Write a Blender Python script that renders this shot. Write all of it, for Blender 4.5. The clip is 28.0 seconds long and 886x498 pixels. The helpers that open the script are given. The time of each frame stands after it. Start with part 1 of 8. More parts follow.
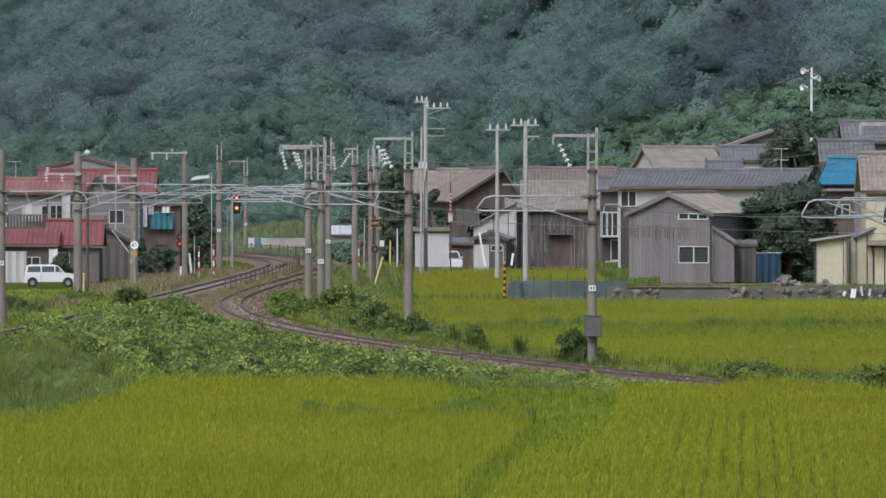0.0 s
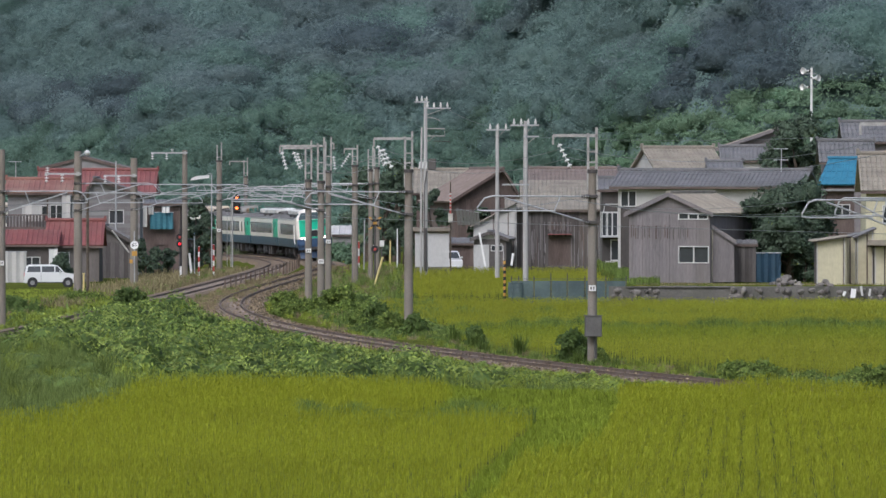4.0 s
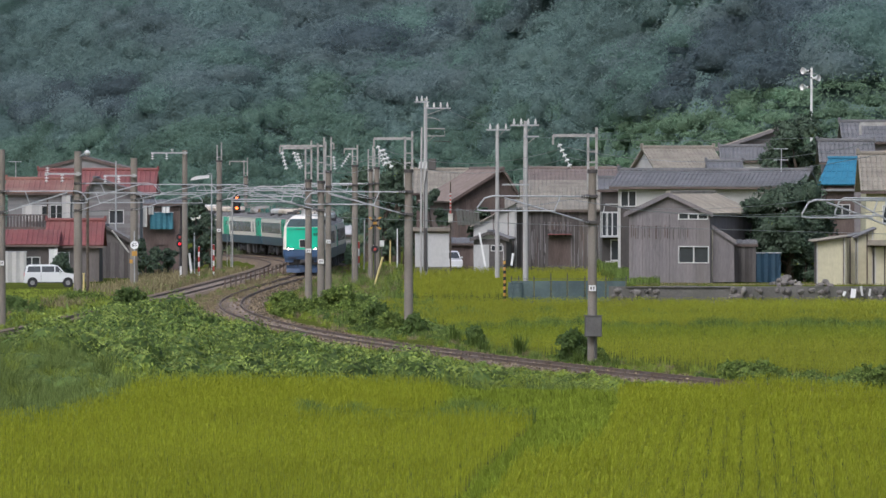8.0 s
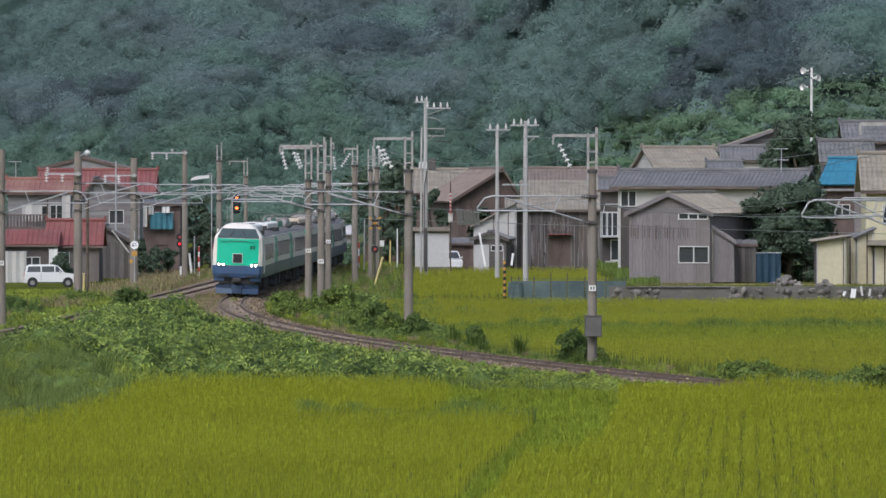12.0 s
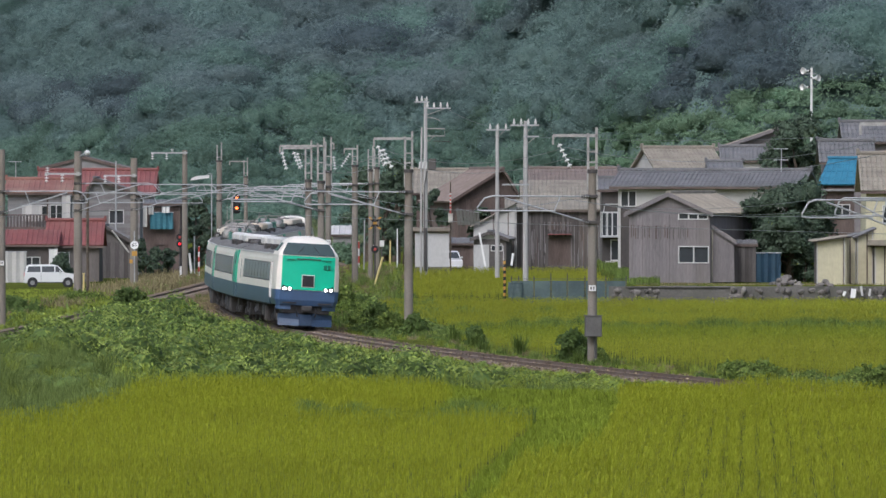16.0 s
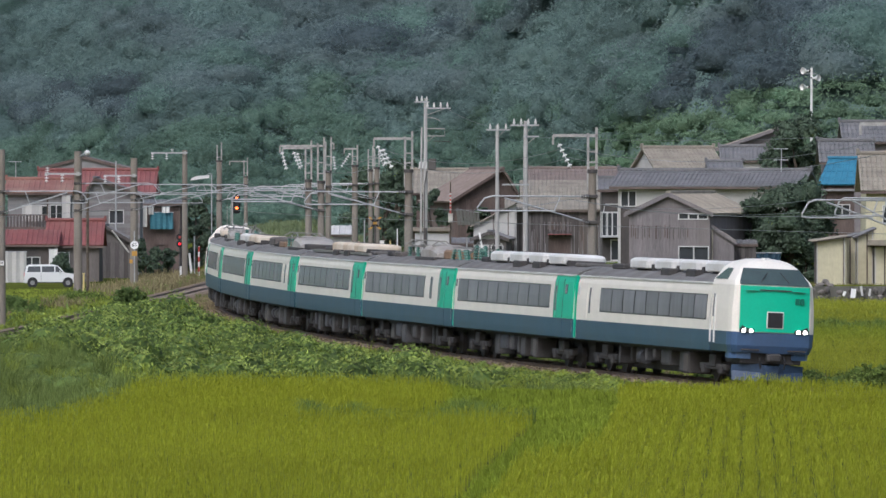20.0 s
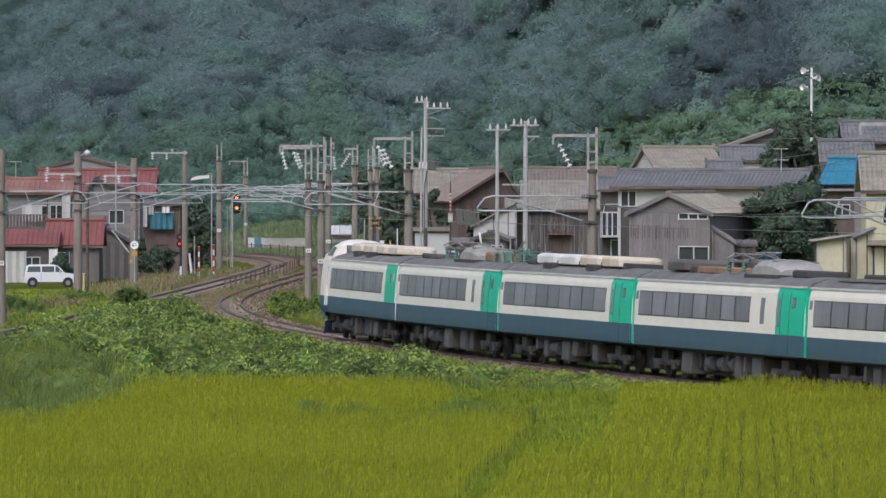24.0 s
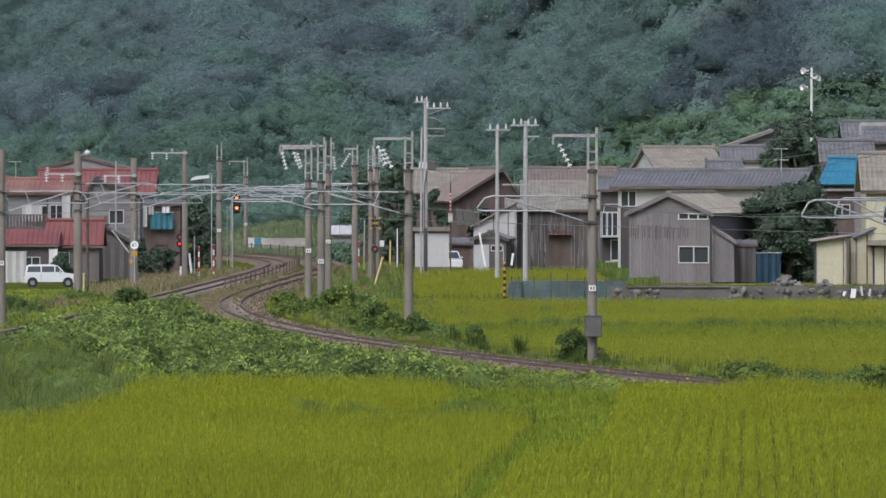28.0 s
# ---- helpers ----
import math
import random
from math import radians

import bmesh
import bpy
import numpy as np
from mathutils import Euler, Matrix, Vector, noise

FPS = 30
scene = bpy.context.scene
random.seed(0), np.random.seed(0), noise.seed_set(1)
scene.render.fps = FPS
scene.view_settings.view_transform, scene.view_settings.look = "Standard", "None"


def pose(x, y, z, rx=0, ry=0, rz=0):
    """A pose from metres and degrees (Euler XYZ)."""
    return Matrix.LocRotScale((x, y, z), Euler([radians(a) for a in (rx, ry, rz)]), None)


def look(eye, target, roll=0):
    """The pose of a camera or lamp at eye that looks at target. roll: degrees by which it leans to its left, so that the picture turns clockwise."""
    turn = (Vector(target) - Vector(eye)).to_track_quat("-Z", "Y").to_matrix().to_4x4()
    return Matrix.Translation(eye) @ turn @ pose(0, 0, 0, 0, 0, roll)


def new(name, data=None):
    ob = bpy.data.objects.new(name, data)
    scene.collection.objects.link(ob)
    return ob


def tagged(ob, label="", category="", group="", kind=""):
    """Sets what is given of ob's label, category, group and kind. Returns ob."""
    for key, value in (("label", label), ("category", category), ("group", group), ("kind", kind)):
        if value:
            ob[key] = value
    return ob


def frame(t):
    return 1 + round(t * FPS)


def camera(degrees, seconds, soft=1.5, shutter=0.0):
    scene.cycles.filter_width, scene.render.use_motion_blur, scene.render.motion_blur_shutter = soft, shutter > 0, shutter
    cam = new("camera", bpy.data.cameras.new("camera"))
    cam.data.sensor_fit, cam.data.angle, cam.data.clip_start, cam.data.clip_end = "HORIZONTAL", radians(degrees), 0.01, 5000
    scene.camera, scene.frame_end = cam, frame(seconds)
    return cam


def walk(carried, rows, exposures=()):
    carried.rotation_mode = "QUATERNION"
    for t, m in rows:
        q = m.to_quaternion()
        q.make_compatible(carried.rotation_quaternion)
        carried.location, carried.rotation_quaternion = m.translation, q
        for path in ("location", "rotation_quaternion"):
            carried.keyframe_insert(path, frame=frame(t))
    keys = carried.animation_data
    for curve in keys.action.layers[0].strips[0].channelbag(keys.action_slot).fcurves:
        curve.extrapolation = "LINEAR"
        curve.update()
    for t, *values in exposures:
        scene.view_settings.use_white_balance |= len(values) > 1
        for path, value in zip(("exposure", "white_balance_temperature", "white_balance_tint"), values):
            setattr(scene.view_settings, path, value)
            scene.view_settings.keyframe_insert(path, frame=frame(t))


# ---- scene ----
# ---- camera, which stands still on a rise over the rice fields ----
EYE_HEIGHT = 7.0
cam = camera(6.84, 28.0, soft=1.5)
CAMERA_POSE = look((0, 0, EYE_HEIGHT), (0, 1000, EYE_HEIGHT - 10.21))
walk(cam, [(0, CAMERA_POSE), (28, CAMERA_POSE)], [(0, 0.16, 5650, 12), (28, 0.16, 5650, 12)])

# ---- hazy overcast daylight ----
world = bpy.data.worlds.new("overcast_sky")
scene.world = world
world.use_nodes = True
wn = world.node_tree.nodes
wl = world.node_tree.links
sky = wn.new("ShaderNodeTexSky")
sky.sky_type = "NISHITA"
sky.sun_disc = False
sky.sun_elevation = radians(48)
sky.sun_rotation = radians(205)
sky.air_density, sky.dust_density, sky.ozone_density = 1.2, 6.0, 1.0
grey = wn.new("ShaderNodeHueSaturation")
grey.inputs["Saturation"].default_value = 0.85
wl.new(sky.outputs[0], grey.inputs["Color"])
wl.new(grey.outputs[0], wn["Background"].inputs[0])
wn["Background"].inputs[1].default_value = 0.127
sun_data = bpy.data.lights.new("sun", "SUN")
sun_data.energy, sun_data.angle, sun_data.color = 0.8, radians(24), (1.0, 0.97, 0.92)
sun = new("sun", sun_data)
sun.matrix_world = look((-40, -85, 104), (0, 0, 0))


# ---- mesh building ----
class Shape:
    """Vertices and faces of one mesh, gathered piece by piece."""

    def __init__(self):
        self.v, self.f, self.m = [], [], []

    def add(self, verts, faces, m=0):
        n = len(self.v)
        self.v.extend(tuple(p) for p in verts)
        self.f.extend(tuple(n + i for i in f) for f in faces)
        self.m.extend([m] * len(faces))
        return self

    def box(self, x0, x1, y0, y1, z0, z1, c=0.0, m=0):
        if c <= 0:
            vs = [(x, y, z) for z in (z0, z1) for y in (y0, y1) for x in (x0, x1)]
            return self.add(vs, [(0, 2, 3, 1), (4, 5, 7, 6), (0, 1, 5, 4), (1, 3, 7, 5), (3, 2, 6, 7), (2, 0, 4, 6)], m)
        c = min(c, (x1 - x0) * 0.45, (y1 - y0) * 0.45, (z1 - z0) * 0.45)
        ring = lambda ix, iy, z: [(x0 + ix + c, y0 + iy, z), (x1 - ix - c, y0 + iy, z), (x1 - ix, y0 + iy + c, z), (x1 - ix, y1 - iy - c, z),
                                  (x1 - ix - c, y1 - iy, z), (x0 + ix + c, y1 - iy, z), (x0 + ix, y1 - iy - c, z), (x0 + ix, y0 + iy + c, z)]
        return self.loft([ring(c * 0.7, c * 0.7, z0), ring(0, 0, z0 + c), ring(0, 0, z1 - c), ring(c * 0.7, c * 0.7, z1)], m)

    def loft(self, rings, m=0, caps=True, close=True):
        k = len(rings[0])
        vs = [p for r in rings for p in r]
        fs = []
        for a in range(len(rings) - 1):
            for i in range(k if close else k - 1):
                j = (i + 1) % k
                fs.append((a * k + i, a * k + j, a * k + k + j, a * k + k + i))
        if caps:
            fs.append(tuple(range(k - 1, -1, -1)))
            fs.append(tuple(range((len(rings) - 1) * k, len(rings) * k)))
        return self.add(vs, fs, m)

    def tube(self, p0, p1, r, n=7, r2=None, m=0, caps=True):
        p0, p1 = Vector(p0), Vector(p1)
        d = (p1 - p0).normalized()
        a = d.orthogonal().normalized()
        b = d.cross(a)
        r2 = r if r2 is None else r2
        ring = lambda p, q: [p + (a * math.cos(2 * math.pi * i / n) + b * math.sin(2 * math.pi * i / n)) * q for i in range(n)]
        return self.loft([ring(p0, r), ring(p1, r2)], m, caps)

    def path(self, pts, r, n=6, m=0):
        """One bent tube through the points."""
        pts = [Vector(p) for p in pts]
        rings, a = [], None
        for i, p in enumerate(pts):
            d = (pts[min(i + 1, len(pts) - 1)] - pts[max(i - 1, 0)]).normalized()
            a = d.orthogonal().normalized() if a is None else (a - d * a.dot(d)).normalized()
            b = d.cross(a)
            rings.append([p + (a * math.cos(2 * math.pi * k / n) + b * math.sin(2 * math.pi * k / n)) * r for k in range(n)])
        return self.loft(rings, m)

    def prism(self, poly, axis, a, b, m=0):
        """A flat outline drawn out along an axis from a to b. poly: the other two coordinates in order."""
        put = {"x": lambda p, t: (t, p[0], p[1]), "y": lambda p, t: (p[0], t, p[1]), "z": lambda p, t: (p[0], p[1], t)}[axis]
        return self.loft([[put(p, a) for p in poly], [put(p, b) for p in poly]], m)

    def mesh(self, name, mats, smooth=False):
        me = bpy.data.meshes.new(name)
        me.from_pydata(self.v, [], self.f)
        for mt in (mats if isinstance(mats, (list, tuple)) else [mats]):
            me.materials.append(mt)
        if any(self.m):
            me.polygons.foreach_set("material_index", self.m)
        if smooth:
            me.polygons.foreach_set("use_smooth", [True] * len(self.f))
        bm = bmesh.new()
        bm.from_mesh(me)
        bmesh.ops.recalc_face_normals(bm, faces=bm.faces)
        bm.to_mesh(me)
        bm.free()
        return me


def part(name, shape, mats, parent=None, label="", smooth=False, at=None):
    ob = new(name, shape.mesh(name, mats, smooth))
    if parent is not None:
        ob.parent = parent
    if at is not None:
        ob.matrix_basis = at
    return tagged(ob, label) if label else ob


def thing(name, at, label, category, group="", kind=""):
    ob = new(name)
    ob.matrix_basis = at
    return tagged(ob, label, category, group, kind)


def soup(name, verts, faces, mats, index=None):
    """One mesh from arrays: verts (n, 3), faces (m, 3) or (m, 4)."""
    me = bpy.data.meshes.new(name)
    k = faces.shape[1]
    me.vertices.add(len(verts))
    me.vertices.foreach_set("co", np.asarray(verts, dtype=np.float32).ravel())
    me.loops.add(faces.size)
    me.loops.foreach_set("vertex_index", faces.astype(np.int32).ravel())
    me.polygons.add(len(faces))
    me.polygons.foreach_set("loop_start", np.arange(0, faces.size, k, dtype=np.int32))
    for mt in (mats if isinstance(mats, (list, tuple)) else [mats]):
        me.materials.append(mt)
    if index is not None:
        me.polygons.foreach_set("material_index", np.asarray(index, dtype=np.int32))
    me.update(calc_edges=True)
    me.validate()
    return me


# ---- materials ----
def material(name, color, rough=0.7, metal=0.0, vary=0.12, scale=3.0, bump=0.0, fine=40.0, stain=None, stain_amount=0.0, stain_scale=0.6,
             island=0.0, stretch=(1, 1, 1), spec=0.5, sheer=0.0, objects=0.0):
    """Colour with grain at two scales, stains, fine relief, and a change from piece to piece."""
    mt = bpy.data.materials.new(name)
    mt.use_nodes = True
    nt = mt.node_tree
    nd, ln = nt.nodes, nt.links
    bsdf = nd["Principled BSDF"]
    bsdf.inputs["Roughness"].default_value = rough
    bsdf.inputs["Metallic"].default_value = metal
    bsdf.inputs["Specular IOR Level"].default_value = spec
    coord = nd.new("ShaderNodeTexCoord")
    mapping = nd.new("ShaderNodeMapping")
    mapping.inputs["Scale"].default_value = stretch
    ln.new(coord.outputs["Object"], mapping.inputs["Vector"])

    def noise_at(sc, detail=4.0):
        t = nd.new("ShaderNodeTexNoise")
        t.inputs["Scale"].default_value = sc
        t.inputs["Detail"].default_value = detail
        ln.new(mapping.outputs[0], t.inputs["Vector"])
        return t.outputs["Fac"]

    def ranged(fac, lo, hi, f0=0.3, f1=0.7):
        r = nd.new("ShaderNodeMapRange")
        r.inputs["From Min"].default_value, r.inputs["From Max"].default_value = f0, f1
        r.inputs["To Min"].default_value, r.inputs["To Max"].default_value = lo, hi
        ln.new(fac, r.inputs["Value"])
        return r.outputs[0]

    value = ranged(noise_at(scale), 1 - vary, 1 + vary)

    def times(a, b):
        n = nd.new("ShaderNodeMath")
        n.operation = "MULTIPLY"
        ln.new(a, n.inputs[0])
        ln.new(b, n.inputs[1])
        return n.outputs[0]

    value = times(value, ranged(noise_at(fine, 2.0), 1 - vary * 0.7, 1 + vary * 0.7))
    if island:
        g = nd.new("ShaderNodeNewGeometry")
        value = times(value, ranged(g.outputs["Random Per Island"], 1 - island, 1 + island, 0, 1))
    if objects:
        g = nd.new("ShaderNodeObjectInfo")
        value = times(value, ranged(g.outputs["Random"], 1 - objects, 1 + objects, 0, 1))
    hsv = nd.new("ShaderNodeHueSaturation")
    hsv.inputs["Color"].default_value = (*color, 1)
    ln.new(value, hsv.inputs["Value"])
    out = hsv.outputs[0]
    if stain:
        mix = nd.new("ShaderNodeMix")
        mix.data_type = "RGBA"
        mix.inputs["B"].default_value = (*stain, 1)
        ln.new(ranged(noise_at(stain_scale, 6.0), 0, stain_amount, 0.42, 0.66), mix.inputs["Factor"])
        ln.new(out, mix.inputs["A"])
        out = mix.outputs["Result"]
    ln.new(out, bsdf.inputs["Base Color"])
    if sheer:
        tr = nd.new("ShaderNodeBsdfTranslucent")
        ln.new(out, tr.inputs["Color"])
        ms = nd.new("ShaderNodeMixShader")
        ms.inputs[0].default_value = sheer
        ln.new(bsdf.outputs[0], ms.inputs[1])
        ln.new(tr.outputs[0], ms.inputs[2])
        ln.new(ms.outputs[0], nd["Material Output"].inputs["Surface"])
    if bump:
        b = nd.new("ShaderNodeBump")
        b.inputs["Strength"].default_value = 0.6
        b.inputs["Distance"].default_value = bump
        ln.new(noise_at(fine * 0.6), b.inputs["Height"])
        ln.new(b.outputs[0], bsdf.inputs["Normal"])
    return mt


def glowing(name, color, strength):
    mt = bpy.data.materials.new(name)
    mt.use_nodes = True
    b = mt.node_tree.nodes["Principled BSDF"]
    b.inputs["Base Color"].default_value = (*color, 1)
    b.inputs["Emission Color"].default_value = (*color, 1)
    b.inputs["Emission Strength"].default_value = strength
    return mt


M_SOIL = material("field_soil", (0.085, 0.105, 0.014), 0.95, spec=0.03, vary=0.3, scale=0.8, bump=0.03, fine=9, stain=(0.10, 0.095, 0.02), stain_amount=0.5)
M_RICE = material("rice_blades", (0.32, 0.35, 0.02), 0.6, vary=0.12, scale=0.11, fine=1.2, island=0.28, sheer=0.42, spec=0.2)
M_RICE_FAR = material("rice_blades_far", (0.315, 0.335, 0.028), 0.6, vary=0.12, scale=0.07, fine=1.2, island=0.2, sheer=0.4, spec=0.25)
M_RICE_GREEN = material("greener_rice_blades", (0.262, 0.308, 0.026), 0.6, vary=0.14, scale=0.07, fine=1.2, island=0.3, sheer=0.36, spec=0.2)
M_GRASS = material("grass_blades", (0.245, 0.30, 0.046), 0.7, vary=0.25, scale=0.25, fine=3, island=0.35, sheer=0.25, spec=0.15)
M_PATH = material("path_grass_blades", (0.225, 0.285, 0.026), 0.7, vary=0.25, scale=0.3, fine=3, island=0.35, sheer=0.3, spec=0.15)
M_GRASS_GREY = material("grey_green_grass_blades", (0.185, 0.24, 0.066), 0.7, vary=0.25, scale=0.25, fine=3, island=0.35, sheer=0.3, spec=0.15)
M_MEADOW_PALE = material("pale_meadow_blades", (0.205, 0.25, 0.135), 0.8, vary=0.2, scale=0.15, fine=2, island=0.25, sheer=0.3, spec=0.15)
M_DRY = material("dry_grass", (0.26, 0.22, 0.12), 0.8, vary=0.25, scale=0.5, fine=3, island=0.35, sheer=0.2, spec=0.2)
M_LEAF = material("broad_leaves", (0.165, 0.228, 0.052), 0.6, vary=0.25, scale=0.3, fine=2, island=0.45, sheer=0.36, spec=0.2)
M_LEAF_PALE = material("pale_young_and_lit_leaves", (0.275, 0.34, 0.07), 0.5, vary=0.25, scale=0.4, fine=2, island=0.4, sheer=0.3, spec=0.3)
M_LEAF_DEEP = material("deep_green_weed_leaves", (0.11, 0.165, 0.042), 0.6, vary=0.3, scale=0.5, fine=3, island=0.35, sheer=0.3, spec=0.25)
M_LEAF_DARK = material("dark_shrub_leaves", (0.085, 0.122, 0.078), 0.6, vary=0.3, scale=0.5, fine=3, island=0.35, sheer=0.25, spec=0.3)
# Haze is put into the woods, kudzu and floor colours: paler and bluer.
M_WOODS = material("hazed_woodland_leaves", (0.184, 0.246, 0.247), 0.8, vary=0.22, scale=0.06, fine=1.5, island=0.14, sheer=0.42, spec=0.15, stain=(0.205, 0.258, 0.245), stain_amount=0.6, stain_scale=0.12)
M_KUDZU_HAZED = material("vine_leaves", (0.178, 0.254, 0.237), 0.8, vary=0.2, scale=0.08, fine=1.5, island=0.16, sheer=0.42, spec=0.15)
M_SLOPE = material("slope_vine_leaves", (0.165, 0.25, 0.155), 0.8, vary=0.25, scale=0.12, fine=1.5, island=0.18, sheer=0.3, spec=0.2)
# Darker copy of the woods, with the hollows' shade put into the colour.
M_WOODS_SHADED = material("shade_toned_tree_leaves", (0.125, 0.165, 0.178), 0.8, vary=0.22, scale=0.08, fine=1.5, island=0.14, sheer=0.4, spec=0.15)
M_HILL = material("hazed_woodland_floor", (0.13, 0.195, 0.17), 0.95, vary=0.4, scale=0.05, fine=2.5, bump=0.3, stain=(0.11, 0.17, 0.12), stain_amount=0.7, stain_scale=0.03)
M_BARK = material("bark", (0.10, 0.08, 0.06), 0.9, vary=0.3, scale=4, bump=0.02, fine=25)
M_BALLAST = material("ballast_stones", (0.165, 0.118, 0.074), 0.95, vary=0.45, scale=1.5, fine=11, island=0.45, bump=0.02)
M_RAIL = material("rusty_rail", (0.105, 0.07, 0.046), 0.75, 0.0, vary=0.25, scale=3, fine=30, stain=(0.16, 0.14, 0.13), stain_amount=0.5)
M_SLEEPER = material("sleeper", (0.20, 0.16, 0.13), 0.9, vary=0.25, scale=4, fine=40, objects=0.3)
M_CONCRETE = material("weathered_concrete", (0.238, 0.212, 0.18), 0.9, vary=0.16, scale=1.2, bump=0.006, fine=30, stain=(0.17, 0.132, 0.095), stain_amount=0.55, stain_scale=0.9, stretch=(1, 1, 0.35))
M_GALV = material("galvanised_steel", (0.45, 0.46, 0.47), 0.45, 0.5, vary=0.12, scale=4, fine=30)
M_STEEL_DARK = material("dark_painted_steel", (0.10, 0.09, 0.085), 0.6, 0.3, vary=0.2, scale=5, fine=40)
M_WIRE = material("cable", (0.22, 0.23, 0.24), 0.5, 0.5, vary=0.1)
M_PORCELAIN = material("white_porcelain", (0.66, 0.66, 0.65), 0.2, vary=0.04)
M_WHITE = material("white_paint", (0.74, 0.74, 0.72), 0.55, vary=0.08, scale=1.2, fine=18, stain=(0.45, 0.42, 0.37), stain_amount=0.25)
M_PLATE = material("number_plate_white", (0.85, 0.85, 0.85), 0.5, vary=0.03)
M_BLACK = material("black_rubber", (0.02, 0.02, 0.022), 0.7, vary=0.2)
M_GLASS = material("dark_window_glass", (0.05, 0.055, 0.06), 0.08, vary=0.1, spec=0.7)
# ---- the railway line: distances run along the track, from the camera's end into the distance ----
CURVATURE_STEP = 40.0
CURVATURE_FROM = -200.0
CURVATURE = [-0.2, -0.2, -0.25, -0.38, -0.76, -1.15, -1.38, -1.42, -1.40, -1.61, -0.62, 0.05, 0.06, 1.57, 2.02, 1.86, 1.81, 1.75, 1.69, 1.6, 1.6, 1.6]


def make_line():
    s = np.arange(-200.0, 640.1, 1.0)
    k = np.interp(s, CURVATURE_FROM + CURVATURE_STEP * np.arange(len(CURVATURE)), np.array(CURVATURE) * 1e-3)
    zero = int(np.argmin(abs(s)))
    turn = np.cumsum(k)
    turn = turn - turn[zero] + 0.24913
    x, y = np.cumsum(-np.sin(turn)), np.cumsum(np.cos(turn))
    return s, x - x[zero] + 10.871, y - y[zero] + 243.895, turn, k


LINE_S, LINE_X, LINE_Y, LINE_TURN, LINE_BEND = make_line()


def on_line(s, off=0.0, z=0.0):
    """A place beside the main track: s along it, off metres to its east side."""
    t = float(np.interp(s, LINE_S, LINE_TURN))
    return (float(np.interp(s, LINE_S, LINE_X)) + off * math.cos(t), float(np.interp(s, LINE_S, LINE_Y)) + off * math.sin(t), z)


SECOND = [(-26.0, 170), (-23.4, 240), (-18.85, 329), (-17.42, 375), (-16.2, 416), (-15.0, 457), (-13.9, 500), (-12.9, 545), (-12.75, 580), (-14.0, 605),
          (-16.4, 625), (-22.6, 661), (-31.8, 699), (-43.6, 737), (-64, 785), (-90, 830)]
SEC_Y = np.arange(170.0, 830.0, 1.0)
SEC_X = np.interp(SEC_Y, [p[1] for p in SECOND], [p[0] for p in SECOND])
SEC_X = np.convolve(np.pad(SEC_X, 14, mode="edge"), np.ones(29) / 29, mode="valid")


def second_x(y):
    return float(np.interp(y, SEC_Y, SEC_X))


def main_x(y):
    return np.interp(y, LINE_Y, LINE_X)


# ---- the ground: one sheet from before the camera to the hill and past it ----
def smooth(a, b, v):
    t = np.clip((v - a) / (b - a), 0, 1)
    return t * t * (3 - 2 * t)


def hill_foot(x):
    return 712 - 132 * smooth(0, 30, x) + 70 * smooth(-20, -50, x) + 28 * np.exp(-((x + 15) / 12) ** 2)


def ground_z(x, y):
    x, y = np.asarray(x, float), np.asarray(y, float)
    z = np.full(np.broadcast(x, y).shape, -0.55)
    d1 = np.abs(x - main_x(y))
    d2 = np.abs(x - np.interp(y, SEC_Y, SEC_X))
    z = z + 0.28 * (1 - smooth(1.7, 3.2, d1)) * (y < 800)
    z = np.maximum(z, -0.55 + 0.28 * (1 - smooth(1.7, 3.2, d2)) * (y < 800))
    village = smooth(415.6, 416.2, y) * smooth(10.5, 10.65, x)
    z = z + village * 1.25
    z = z + 0.3 * smooth(417, 419, y) * smooth(-4, -2.5, x) * (1 - smooth(10.5, 10.65, x))
    z = z + 0.1 * smooth(343, 348, y) * smooth(417, 414, y) * smooth(-2.0, 0.5, x)
    z = z + 2.9 * smooth(688, 748, y) * np.exp(-((x + 15) / 9) ** 2)
    up = np.maximum(0, y - hill_foot(x))
    z = z + 0.36 * up * smooth(0, 40, up) - 0.0006 * np.minimum(up, 300) ** 2
    relief = 3.0 * np.sin(0.11 * x + 0.035 * y + 0.6) + 2.0 * np.sin(0.23 * x - 0.05 * y) + 1.1 * np.sin(0.41 * x + 0.12 * y)
    z = z + 0.45 * relief * smooth(8, 70, up) - 2.5 * np.exp(-((x - 21) / 7) ** 2 - ((up - 48) / 22) ** 2) * smooth(0, 30, up)
    # the overgrown heap between the two tracks, and the grassy bank before it
    z = z + 1.3 * np.exp(-((x + 13.0) / 3.0) ** 2 - ((y - 318) / 26) ** 2) + 0.55 * np.exp(-((x + 12.0) / 2.6) ** 2 - ((y - 270) / 22) ** 2)
    z = z + 0.75 * np.exp(-((x + 16.5) / 4.2) ** 2 - ((y - 262) / 20) ** 2)
    # low rises inside the curve
    z = z + 0.75 * np.exp(-((x + 5.0) / 2.2) ** 2 - ((y - 374) / 24) ** 2) + 0.45 * np.exp(-((x + 0.4) / 1.7) ** 2 - ((y - 318) / 14) ** 2)
    # the bank on which the camera stands
    z = z + 5.9 * smooth(60, 10, y)
    return z


